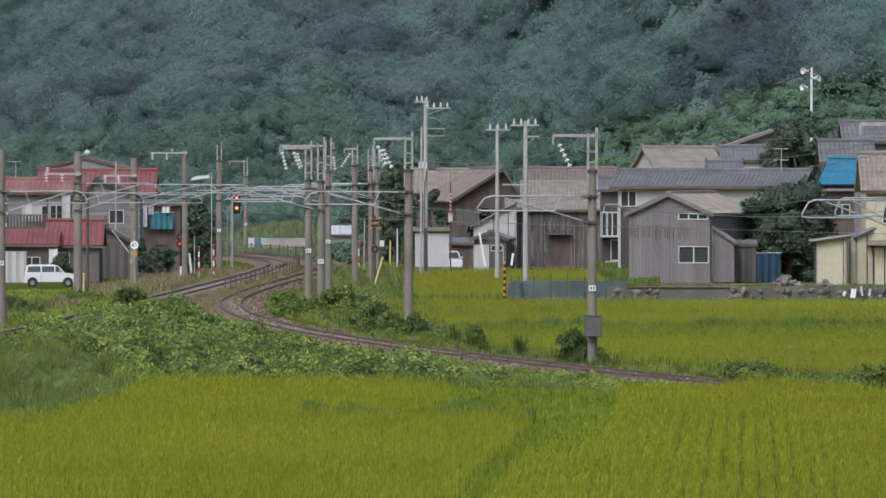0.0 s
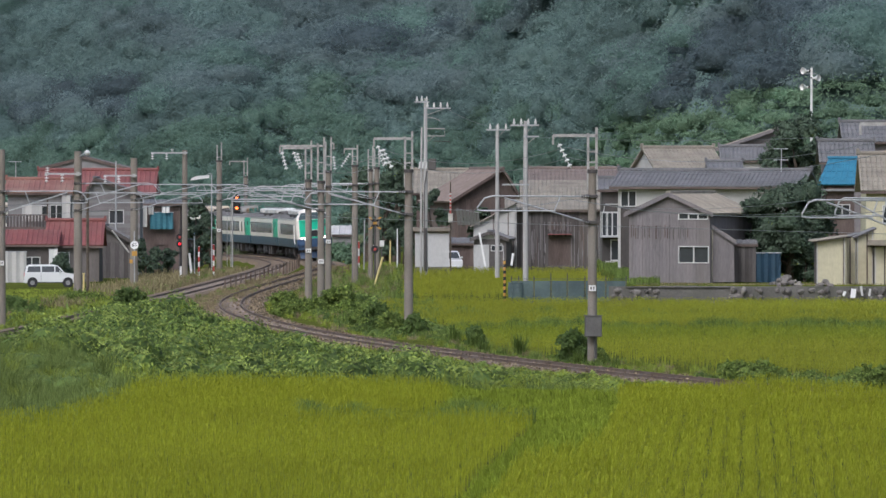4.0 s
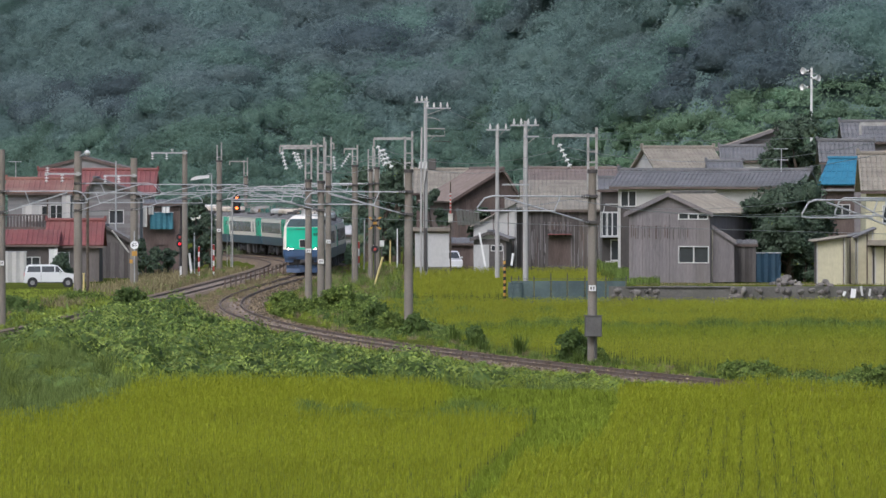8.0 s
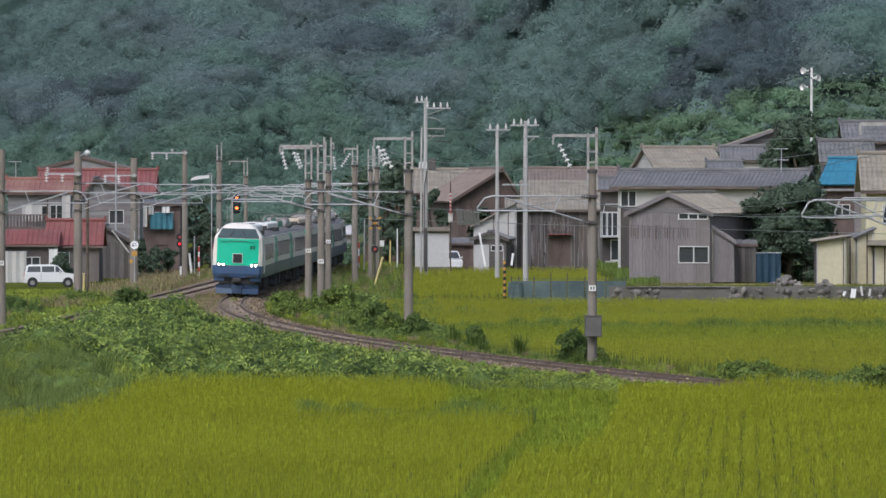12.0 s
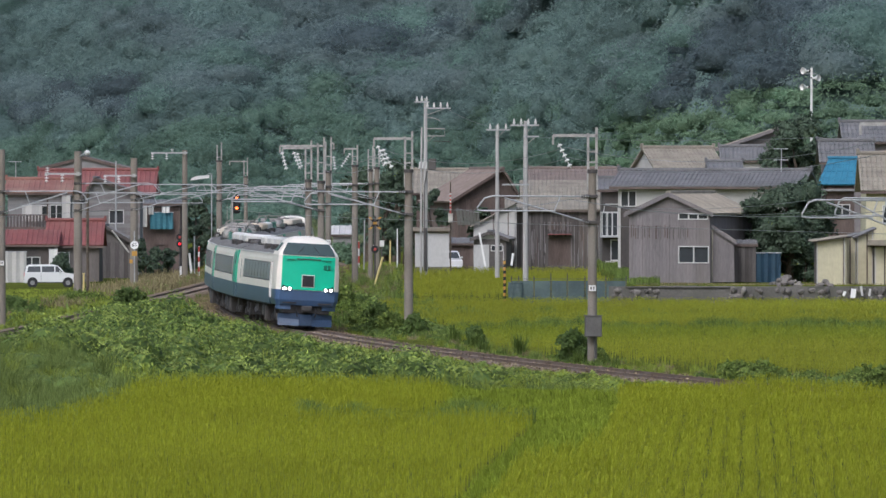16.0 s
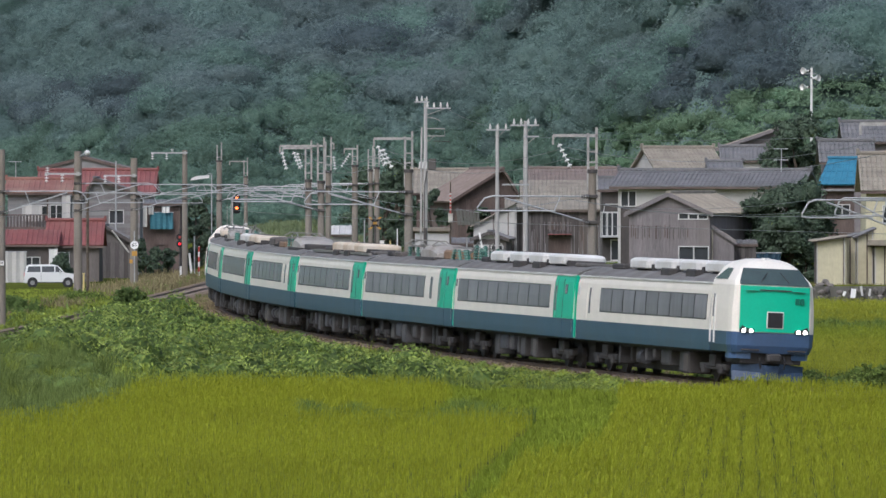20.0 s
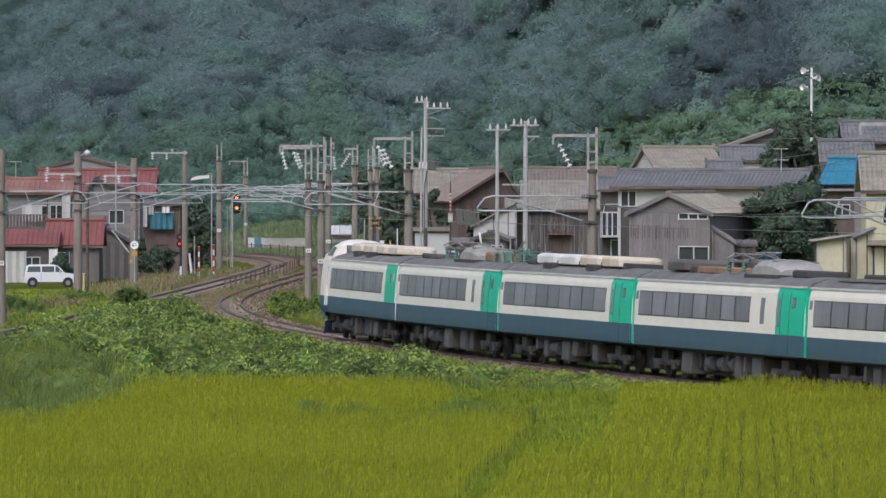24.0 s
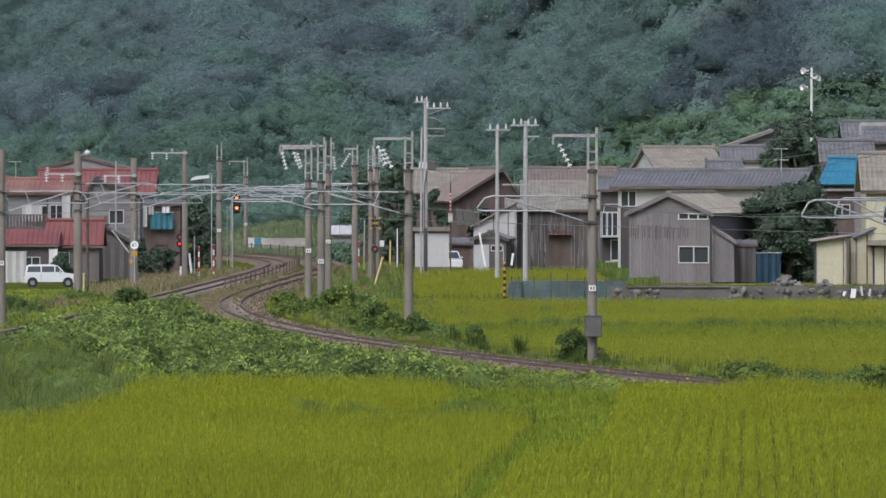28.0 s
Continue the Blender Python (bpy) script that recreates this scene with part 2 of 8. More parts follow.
def make_ground():
    ys = np.concatenate([np.linspace(-2500, -60, 8), np.arange(-50, 150, 10), np.arange(150, 430, 2.0), np.arange(430, 800, 3.0), np.arange(800, 960, 8.0), np.linspace(980, 4500, 14)])
    xs = np.concatenate([np.linspace(-2500, -140, 9), np.arange(-120, -40, 8), np.arange(-40, 46, 1.0), np.arange(50, 121, 8), np.linspace(140, 2500, 9)])
    ys = np.unique(np.concatenate([ys, [415.5, 416.3]]))
    xs = np.unique(np.concatenate([xs, [10.45, 10.7]]))
    gx, gy = np.meshgrid(xs, ys)
    gz = ground_z(gx, gy)
    gz = gz - 1.5 * smooth(6, 20, gy - hill_foot(gx)) * (gy < 900)
    v = np.stack([gx, gy, gz], -1).reshape(-1, 3)
    ny, nx = gx.shape
    a = (np.arange(ny - 1)[:, None] * nx + np.arange(nx - 1)[None, :]).ravel()
    f = np.stack([a, a + 1, a + nx + 1, a + nx], 1)
    c = v[f].mean(1)
    idx = (c[:, 1] > hill_foot(c[:, 0]) + 4).astype(int)
    ob = new("ground", soup("ground", v, f, [M_SOIL, M_HILL], idx))
    return tagged(ob, "flat farmland soil rising into a wooded hill", "ground", kind="structure")


ground = make_ground()


# ---- tracks ----
def ribbon(shape, pts, profile, m=0):
    """An outline (off, z) drawn along a line of (x, y, heading)."""
    rings = [[(x + o * math.cos(t), y + o * math.sin(t), z) for o, z in profile] for x, y, t in pts]
    return shape.loft(rings, m)


def main_points(s0, s1, step):
    return [(*on_line(s)[:2], float(np.interp(s, LINE_S, LINE_TURN))) for s in np.arange(s0, s1 + 0.01, step)]


def second_points(y0, y1, step):
    out = []
    for y in np.arange(y0, y1 + 0.01, step):
        out.append((second_x(y), float(y), math.atan2(-(second_x(y + 2) - second_x(y - 2)), 4.0)))
    return out


RAIL_PROFILE = [(-0.065, -0.15), (0.065, -0.15), (0.035, -0.05), (0.035, 0.0), (-0.035, 0.0), (-0.035, -0.05)]


def railway(name, pts_fn, a, b, label):
    root = thing(name, Matrix.Identity(4), label, "railway track", kind="structure")
    bed = [(-2.1, -0.5), (2.1, -0.5), (1.5, -0.115), (-1.5, -0.115)]
    part("ballast_bed", ribbon(Shape(), pts_fn(a, b, 3.0), bed), M_BALLAST, root)
    for side in (-0.567, 0.567):
        part("rail", ribbon(Shape(), pts_fn(a, b, 2.0), [(o + side, z) for o, z in RAIL_PROFILE]), M_RAIL, root)
    return root


main_track = railway("main_track", main_points, -195, 636, "rusty single railway track on brown ballast, curving through fields")
second_track = railway("second_track", second_points, 180, 820, "second rusty railway track on brown ballast behind weeds")


def sleepers(root, pts, mesh):
    for x, y, t in pts:
        ob = new("sleeper", mesh)
        ob.parent = root
        ob.matrix_basis = pose(x, y, -0.145, 0, 0, math.degrees(t))


# ---- leaves and blades ----
rng = np.random.default_rng(7)


def leaf_quads(centres, size, spread=0.35, normals=None, loose=0.55, wide=0.55):
    """Pointed four-cornered leaves round given centres, facing roughly along the normals, or turned at random."""
    n = len(centres)
    face = rng.normal(size=(n, 3))
    if normals is not None:
        face = normals + face * loose
    face /= np.linalg.norm(face, axis=1)[:, None] + 1e-9
    a = rng.normal(size=(n, 3))
    a -= face * (a * face).sum(1)[:, None]
    a /= np.linalg.norm(a, axis=1)[:, None] + 1e-9
    b = np.cross(face, a)
    s = size * rng.uniform(1 - spread, 1 + spread, n)[:, None]
    v = np.stack([centres - a * s, centres + b * s * wide, centres + a * s, centres - b * s * wide], 1).reshape(-1, 3)
    return v, np.arange(4 * n).reshape(-1, 4)


def blades(base, height, width, lean, bend=0.5, wind=0.0, uneven=0.28, knee=0.66):
    """Tapered bent blades as three-cornered pairs standing on base points; returns triangles."""
    n = len(base)
    ang = rng.uniform(0, 2 * np.pi, n)
    h = height * rng.uniform(1 - uneven, 1 + uneven * 0.36, n)
    l = lean * rng.uniform(0.2, 1.3, n) * h
    dirn = np.stack([np.cos(ang), np.sin(ang), np.zeros(n)], 1)
    face = rng.uniform(0, 2 * np.pi, n)
    side = np.stack([np.cos(face), np.sin(face) * 0.5, np.zeros(n)], 1) * (width * rng.uniform(0.6, 1.2, n))[:, None]
    dirn[:, 0] += wind
    mid = base + dirn * (l * bend * 0.5)[:, None]
    mid[:, 2] += h * knee
    tip = base + dirn * l[:, None]
    tip[:, 2] += h * (1 - 0.25 * lean)
    v = np.stack([base - side * 0.6, base + side * 0.6, mid - side * 0.5, mid + side * 0.5, tip], 1).reshape(-1, 3)
    k = np.arange(n) * 5
    f = np.concatenate([np.stack([k, k + 1, k + 3], 1), np.stack([k, k + 3, k + 2], 1), np.stack([k + 2, k + 3, k + 4], 1)])
    return v, f


def inside(poly, x, y):
    c = np.zeros(len(x), bool)
    for (x0, y0), (x1, y1) in zip(poly, poly[1:] + poly[:1]):
        c ^= ((y0 > y) != (y1 > y)) & (x < (x1 - x0) * (y - y0) / (y1 - y0 + 1e-12) + x0)
    return c


def rice_field(name, poly, gap, step, count, height, width, mat, label, slant=0.0, lean=0.5, clump=0.06, stalk=2, droop=0.19, strays=0.34):
    """Rice in rows along y, with a slant in x for each metre of y."""
    ys = np.arange(min(p[1] for p in poly), max(p[1] for p in poly), step)
    xs = np.arange(min(p[0] for p in poly) - 20, max(p[0] for p in poly) + 20, gap)
    gx, gy = np.meshgrid(xs, ys)
    gx = gx + slant * (gy - 200)
    gx, gy = gx.ravel(), gy.ravel() + rng.uniform(-step / 2, step / 2, gx.size)
    gx = gx + rng.normal(0, gap * 0.09, gx.size)
    keep = inside(poly, gx, gy)
    gx, gy = np.repeat(gx[keep], count), np.repeat(gy[keep], count)
    n = len(gx)
    stray = rng.random(n) < strays
    base = np.stack([gx + np.where(stray, rng.uniform(-gap / 2, gap / 2, n), rng.normal(0, clump, n)), gy + rng.normal(0, 0.08, n), ground_z(gx, gy)], 1)
    wave = np.array([noise.noise((float(a) * 0.12, float(b) * 0.02, 0)) + 0.6 * noise.noise((float(a) * 0.5, float(b) * 0.07, 7)) for a, b in zip(gx[::count], gy[::count])])
    tall = height * (1 + 0.045 * np.repeat(wave, count)) * np.where(stray, 0.8, 1.0)
    # drooping leaf tips over the top, and a few stalks below them
    tips = base.copy()
    tips[:, 2] += tall * rng.uniform(0.36, 0.85, n)
    v, f = blades(tips, tall * droop, width * 1.25, lean, 0.4, 0.3, 0.4)
    stalks = np.arange(n) % count < stalk
    v2, f2 = blades(base[stalks], tall[stalks] * 0.86, width * 1.3, 0.08, 0.3, 0.0, 0.15)
    v, f = np.concatenate([v, v2]), np.concatenate([f, f2 + len(v)])
    ob = new(name, soup(name, v, f, mat))
    return tagged(ob, label, "rice field", kind="stuff")


# ---- rice fields ----
rice_field("rice_field", [(-10.5, 150), (-0.3, 150), (0.15, 163), (0.95, 183), (1.75, 199), (2.55, 216), (2.7, 219), (-3, 222), (-14, 216.5), (-14.5, 214)], 0.2, 0.66, 10, 0.8, 0.009, M_RICE, "ripening yellow-green rice field beside a grassy path", lean=0.85)
rice_field("rice_field", [(-14.5, 217.5), (-11.6, 220.5), (-10.6, 233), (-10.1, 248), (-7.7, 257), (-3.7, 256), (-0.2, 250), (0.4, 241), (-0.7, 231), (-2.4, 225), (-3.2, 223.6), (-13, 218)], 0.2, 0.56, 10, 0.78, 0.01, M_RICE, "ripening rice plot below the weedy bank", lean=0.85)
rice_field("rice_field", [(0.55, 150), (0.85, 161), (1.25, 169), (1.8, 180), (2.2, 185), (3.7, 191.5), (4.25, 202), (5.5, 231), (5.85, 240.5), (9.9, 240.5), (13.0, 230.5), (15.5, 219), (12.5, 150)], 0.42, 0.40, 24, 0.84, 0.009, M_RICE, "ripening rice field in straight planted rows beside the railway", slant=0.0415, lean=0.85, clump=0.07, stalk=1, strays=0.2)
rice_field("rice_field", [(5.5, 234), (5.8, 241), (10.1, 241), (13.2, 231), (15.8, 219), (15.0, 207), (12.4, 222), (9.6, 233)], 0.13, 0.42, 13, 0.86, 0.01, M_RICE, "thick rice along the field edge beside the railway", slant=0.036, lean=0.85, stalk=1)
rice_field("rice_field", [(4.6, 303), (6.4, 297), (8.6, 287), (11.2, 276), (14, 265), (24, 262), (26, 262), (26, 318), (0.6, 319), (0.9, 316)], 0.24, 0.95, 12, 0.72, 0.011, M_RICE_FAR, "ripening rice field behind the railway", lean=0.9, clump=0.1, stalk=1, droop=0.16)
rice_field("rice_field", [(0.6, 319), (26, 318), (26, 344.5), (0.5, 345.6)], 0.24, 0.9, 12, 0.70, 0.011, M_RICE_GREEN, "greener strip of rice before a low bund", lean=0.9, clump=0.1, stalk=1, droop=0.16)
rice_field("rice_field", [(0.2, 349), (29, 348), (29, 375), (-3.2, 377), (-3.0, 365)], 0.3, 0.9, 13, 0.68, 0.014, M_RICE_FAR, "ripening rice plot behind a low bund", lean=0.9, clump=0.12, stalk=1, droop=0.16)
rice_field("rice_field", [(-3.3, 381), (29, 379), (29, 411), (9.2, 413), (9.0, 414), (-3.2, 416), (-3.5, 390)], 0.3, 0.9, 13, 0.66, 0.014, M_RICE_FAR, "ripening rice plot below the village wall", lean=0.9, clump=0.12, stalk=1, droop=0.16)
rice_field("rice_field", [(-2.3, 420), (10.4, 420), (10.4, 520), (-2.0, 520)], 0.36, 1.1, 12, 0.85, 0.017, M_RICE_FAR, "raised rice field in front of wooden sheds", lean=0.9, clump=0.14, stalk=1, droop=0.16)


# ---- lumpy clumps of leaves: one bush, one crown ----
DOME_DIRS = np.array([(math.cos(-0.5 + k * 0.4) * math.cos(i * 0.5236 + k * 0.26), math.cos(-0.5 + k * 0.4) * math.sin(i * 0.5236 + k * 0.26), math.sin(-0.5 + k * 0.4)) for k in range(6) for i in range(12)] + [(0, 0, 1.0)])
DOME_FACES = np.array([(k * 12 + i, k * 12 + (i + 1) % 12, (k + 1) * 12 + (i + 1) % 12) for k in range(5) for i in range(12)] + [(k * 12 + i, (k + 1) * 12 + (i + 1) % 12, (k + 1) * 12 + i) for k in range(5) for i in range(12)] + [(60 + i, 60 + (i + 1) % 12, 72) for i in range(12)])


def clumps(name, centres, radii, squash, density, leaf, mats, shares, label, category, lobes=9, depth=0.28, core=0.86, wide=0.55, camera_side=0.5, tone=None, skyward=0.15, broad=1.0, ragged=0.0):
    """Leaf-covered clumps: each a lobed dome of leaves round a leafy core. shares: how much of the leaves goes to the
    second and third material, the second mostly on top as painted highlights.
    tone: for each clump, the number of its material instead of shares."""
    pv, pn, pm, cv, cm = [], [], [], [], []
    for i, (c, r, q) in enumerate(zip(centres, radii, squash)):
        n = max(12, int(density * 6.3 * r * r))
        l = rng.normal(size=(lobes, 3))
        l[:, 2] = np.abs(l[:, 2]) * 0.9
        l /= np.linalg.norm(l, axis=1)[:, None]
        d = rng.normal(size=(n, 3))
        d /= np.linalg.norm(d, axis=1)[:, None]
        d[:, 2] = np.where(d[:, 2] < -0.3, -d[:, 2], d[:, 2])
        # more leaves on the side that faces the camera, to fit its view
        d[:, 1] = np.where(rng.random(n) < camera_side, -np.abs(d[:, 1]), d[:, 1])
        lobed = lambda w: 1 - depth + depth * np.sqrt(np.clip(((w @ l.T).max(1) - 0.7) / 0.28, 0, 1))
        flat = np.array([broad, 1, q])
        rough = 1 + ragged * np.array([noise.noise((w[0] * 2.6 + c[0], w[1] * 2.6 + c[1], w[2] * 3.4)) + 0.6 * noise.noise((w[0] * 6 + c[0], w[1] * 6, w[2] * 7 + c[1])) for w in d.tolist()]) if ragged else 1.0
        pv.append(c + d * (r * lobed(d) * rough * rng.uniform(0.9, 1.09, n))[:, None] * flat)
        pn.append(d)
        cv.append(c + DOME_DIRS * (r * core * lobed(DOME_DIRS))[:, None] * flat)
        if tone is None:
            pale_mix, old = rng.uniform(0.2, 1.8), rng.choice((0.4, 0.8, 2.6))
            # pale leaves gather on upward sides: the highlights are in the leaf colour
            pick = np.where(rng.random(n) < pale_mix * shares[0] * (0.2 + 1.5 * np.clip(d[:, 2], 0, 1)), 1, np.where(rng.random(n) < old * shares[1], 2, 0))
            pm.append(pick)
            # cores get the darkest leaf colour, painting shade into the gaps between leaves
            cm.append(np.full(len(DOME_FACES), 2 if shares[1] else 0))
        else:
            pm.append(np.full(n, tone[i]))
            cm.append(np.full(len(DOME_FACES), tone[i]))
    way = np.concatenate(pn) + np.array([0.0, -0.1, skyward])
    v, f = leaf_quads(np.concatenate(pv), leaf, 0.45, way, 0.5, wide)
    f = np.concatenate([f[:, [0, 1, 2]], f[:, [0, 2, 3]]])
    m = np.concatenate(pm)
    cf = (np.arange(len(cv))[:, None, None] * len(DOME_DIRS) + DOME_FACES[None]).reshape(-1, 3) + len(v)
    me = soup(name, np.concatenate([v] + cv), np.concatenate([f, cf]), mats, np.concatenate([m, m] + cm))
    return tagged(new(name, me), label, category, kind="stuff")


def scatter(poly, step_x, step_y):
    """Jittered places in an outline."""
    gx, gy = np.meshgrid(np.arange(min(p[0] for p in poly), max(p[0] for p in poly), step_x), np.arange(min(p[1] for p in poly), max(p[1] for p in poly), step_y))
    x, y = gx.ravel() + rng.uniform(-0.5, 0.5, gx.size) * step_x, gy.ravel() + rng.uniform(-0.5, 0.5, gx.size) * step_y
    k = inside(poly, x, y)
    return x[k], y[k]


def bush_bank(name, poly, step, r0, r1, label, density=60, leaf=0.075, mat=None, shares=(0.22, 0.3), sink=0.25, tall=1.0, clear=2.6, wide=0.55):
    """Rounded bushes of many sizes over a bank, lower towards the tracks."""
    x, y = scatter(poly, step, step * 1.7)
    d = np.minimum(np.abs(x - main_x(y)), np.abs(x - np.interp(y, SEC_Y, SEC_X)))
    lump = np.array([0.5 + 0.9 * noise.noise((a * 0.35, b * 0.11, 3.0)) for a, b in zip(x.tolist(), y.tolist())])
    r = (r0 + (r1 - r0) * np.clip(lump + rng.uniform(-0.3, 0.3, len(x)), 0, 1)) * (0.35 + 0.65 * smooth(2.2, 7.0, d))
    k = d > clear - 0.5 + r * 0.8
    x, y, r = x[k], y[k], r[k]
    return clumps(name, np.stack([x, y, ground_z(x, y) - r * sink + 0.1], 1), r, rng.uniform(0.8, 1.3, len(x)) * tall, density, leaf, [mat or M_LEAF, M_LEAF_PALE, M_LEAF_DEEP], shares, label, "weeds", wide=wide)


def tussocks(name, poly, step, count, height, width, mats, label, lean=0.75):
    """Tufts of long drooping grass, each from one root."""
    x, y = scatter(poly, step, step * 1.6)
    size = np.clip([0.8 + 0.9 * noise.noise((a * 0.5, b * 0.15, 5.0)) + 0.3 * noise.noise((a * 1.7, b * 0.5, 2.0)) for a, b in zip(x.tolist(), y.tolist())], 0.4, 1.35)
    cx, cy, h = np.repeat(x, count), np.repeat(y, count), height * np.repeat(size, count) * rng.uniform(0.6, 1.1, len(x) * count)
    base = np.stack([cx + rng.normal(0, 0.09, len(cx)), cy + rng.normal(0, 0.12, len(cx)), ground_z(cx, cy)], 1)
    v, f = blades(base, h, width, lean, 0.55)
    shade = np.repeat(rng.random(len(x)) < 0.3, count).astype(int)
    return tagged(new(name, soup(name, v, f, mats, np.tile(shade, 3))), label, "grass", kind="stuff")


# ---- weeds along the banks ----
def weeds(name, poly, per_m2, size, mat, label, height=0.6, tufts=0.0, tuft_mat=None, rise=None):
    """A bank of leaves over an uneven top, with grass tufts between."""
    x0, x1 = min(p[0] for p in poly), max(p[0] for p in poly)
    y0, y1 = min(p[1] for p in poly), max(p[1] for p in poly)
    n = int((x1 - x0) * (y1 - y0) * per_m2)
    x, y = rng.uniform(x0, x1, n), rng.uniform(y0, y1, n)
    k = inside(poly, x, y)
    x, y = x[k], y[k]
    top = np.array([0.5 + 0.8 * noise.noise((a * 0.45, b * 0.16, 3.0)) + 1.0 * noise.noise((a * 1.0, b * 0.35, 8.0)) for a, b in zip(x.tolist(), y.tolist())])
    far = np.abs(x - main_x(y))
    top = height * np.clip(top, 0.08, 1.5) * (0.3 + 0.7 * smooth(1.8, 6.0, far))
    if rise is not None:
        top = top + rise(x, y)
    z = ground_z(x, y) + top * rng.uniform(0.15, 1.0, len(x)) ** 0.6
    up = np.stack([rng.normal(0, 0.4, len(x)), rng.normal(-0.7, 0.3, len(x)), np.full(len(x), 0.6)], 1)
    v, f = leaf_quads(np.stack([x, y, z], 1), size, 0.75, up, 1.1, 0.34)
    patch = np.array([noise.noise((a * 0.5, b * 0.12, 21.0)) for a, b in zip(x.tolist(), y.tolist())])
    deep = np.array([noise.noise((a * 0.9, b * 0.2, 41.0)) for a, b in zip(x.tolist(), y.tolist())])
    # only leaves near the top turn pale, as highlights put into their colour
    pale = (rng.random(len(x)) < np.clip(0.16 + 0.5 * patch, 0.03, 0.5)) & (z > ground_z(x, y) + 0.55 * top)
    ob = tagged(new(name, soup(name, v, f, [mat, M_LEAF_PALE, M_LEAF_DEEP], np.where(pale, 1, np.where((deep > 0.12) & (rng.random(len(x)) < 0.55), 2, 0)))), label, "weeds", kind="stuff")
    if tufts:
        m = int(len(x) * tufts)
        pick = rng.integers(0, len(x), m)
        cx, cy = np.repeat(x[pick], 7), np.repeat(y[pick], 7)
        base = np.stack([cx + rng.normal(0, 0.1, len(cx)), cy + rng.normal(0, 0.1, len(cy)), ground_z(cx, cy)], 1)
        v, f = blades(base, np.repeat(top[pick], 7) + 0.25, 0.025, 0.6)
        tagged(new(name.replace("weeds", "grass"), soup(name + "_tufts", v, f, tuft_mat or M_GRASS)), label.replace("leafy weeds", "long grass"), "grass", kind="stuff")
    return ob


BANK = [(-16.4, 262), (-13.5, 259), (-11.2, 252), (-10.2, 250), (-7.7, 258.5), (-3.7, 258.5), (0.0, 256.5), (3.0, 252.5), (6.4, 245.5), (9.3, 242.5), (6.5, 254), (2.6, 272), (-1.5, 292), (-5.2, 314), (-8.2, 338), (-10.6, 360), (-14.5, 350), (-15.6, 330), (-16.6, 300), (-16.4, 280)]
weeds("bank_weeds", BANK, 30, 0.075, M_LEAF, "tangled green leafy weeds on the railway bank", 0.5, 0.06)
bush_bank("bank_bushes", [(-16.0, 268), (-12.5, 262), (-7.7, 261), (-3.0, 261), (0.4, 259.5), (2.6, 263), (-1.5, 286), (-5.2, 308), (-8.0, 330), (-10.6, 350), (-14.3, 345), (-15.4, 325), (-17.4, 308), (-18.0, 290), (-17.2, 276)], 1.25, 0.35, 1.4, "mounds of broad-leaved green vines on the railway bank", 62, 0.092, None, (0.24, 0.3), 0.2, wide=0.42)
tussocks("bank_stalks", [(-16.0, 275), (-12.5, 264), (-7.7, 263), (-3.0, 262), (0.4, 257), (1.6, 264), (-2.5, 286), (-6.2, 308), (-9.0, 330), (-11.6, 348), (-14.3, 345), (-15.4, 325), (-17.0, 308), (-17.4, 290)], 1.0, 7, 1.15, 0.026, [M_GRASS, M_LEAF_DEEP], "upright leafy stalks among the vines of the bank", 0.4)
bush_bank("bank_edge_bushes", [(-10.2, 252), (-7.7, 260), (-3.7, 260), (0.0, 257.5), (3.2, 253.5), (6.2, 247.5), (8.2, 244.5), (5.2, 256), (1.4, 264), (-3, 264), (-9, 262)], 0.75, 0.18, 0.5, "low green weeds between the rice and the railway", 130, 0.07, M_GRASS, (0.06, 0.3), 0.25, 0.8, 2.8, 0.2)
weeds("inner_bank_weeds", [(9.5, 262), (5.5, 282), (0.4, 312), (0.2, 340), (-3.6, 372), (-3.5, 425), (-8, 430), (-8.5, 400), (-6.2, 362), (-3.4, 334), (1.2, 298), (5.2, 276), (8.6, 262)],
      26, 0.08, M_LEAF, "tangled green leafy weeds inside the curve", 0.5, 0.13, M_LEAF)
bush_bank("inner_bank_bushes", [(4.5, 284), (0.4, 312), (0.0, 338), (-3.6, 368), (-3.7, 425), (-8, 428), (-8.3, 400), (-6.2, 362), (-3.2, 334), (1.4, 298)], 1.05, 0.25, 0.8, "green bushes inside the curve of the railway", 56, 0.085, None, (0.14, 0.4))
weeds("trackside_weeds", [(-24, 280), (-20.5, 330), (-17.4, 390), (-16.6, 410), (-18.5, 440), (-20, 432), (-30, 422), (-30, 300)],
      6, 0.16, M_LEAF, "green leafy weeds beside the second track", 0.4, 0.35)
weeds("sparse_weeds", [(-16.8, 345), (-14.0, 420), (-13.0, 470), (-11.4, 520), (-10.6, 500), (-11.8, 440), (-12.6, 420), (-12.4, 380), (-11.6, 350)],
      7, 0.12, M_LEAF, "sparse green leafy weeds between the tracks", 0.22, 0.9, M_DRY)
weeds("crossing_weeds", [(-8, 430), (-3.5, 425), (-3.0, 520), (-4.0, 600), (-6.0, 610), (-7.4, 560), (-8.8, 480)],
      20, 0.12, M_LEAF, "green leafy weeds by the level crossing", 0.45, 0.25)


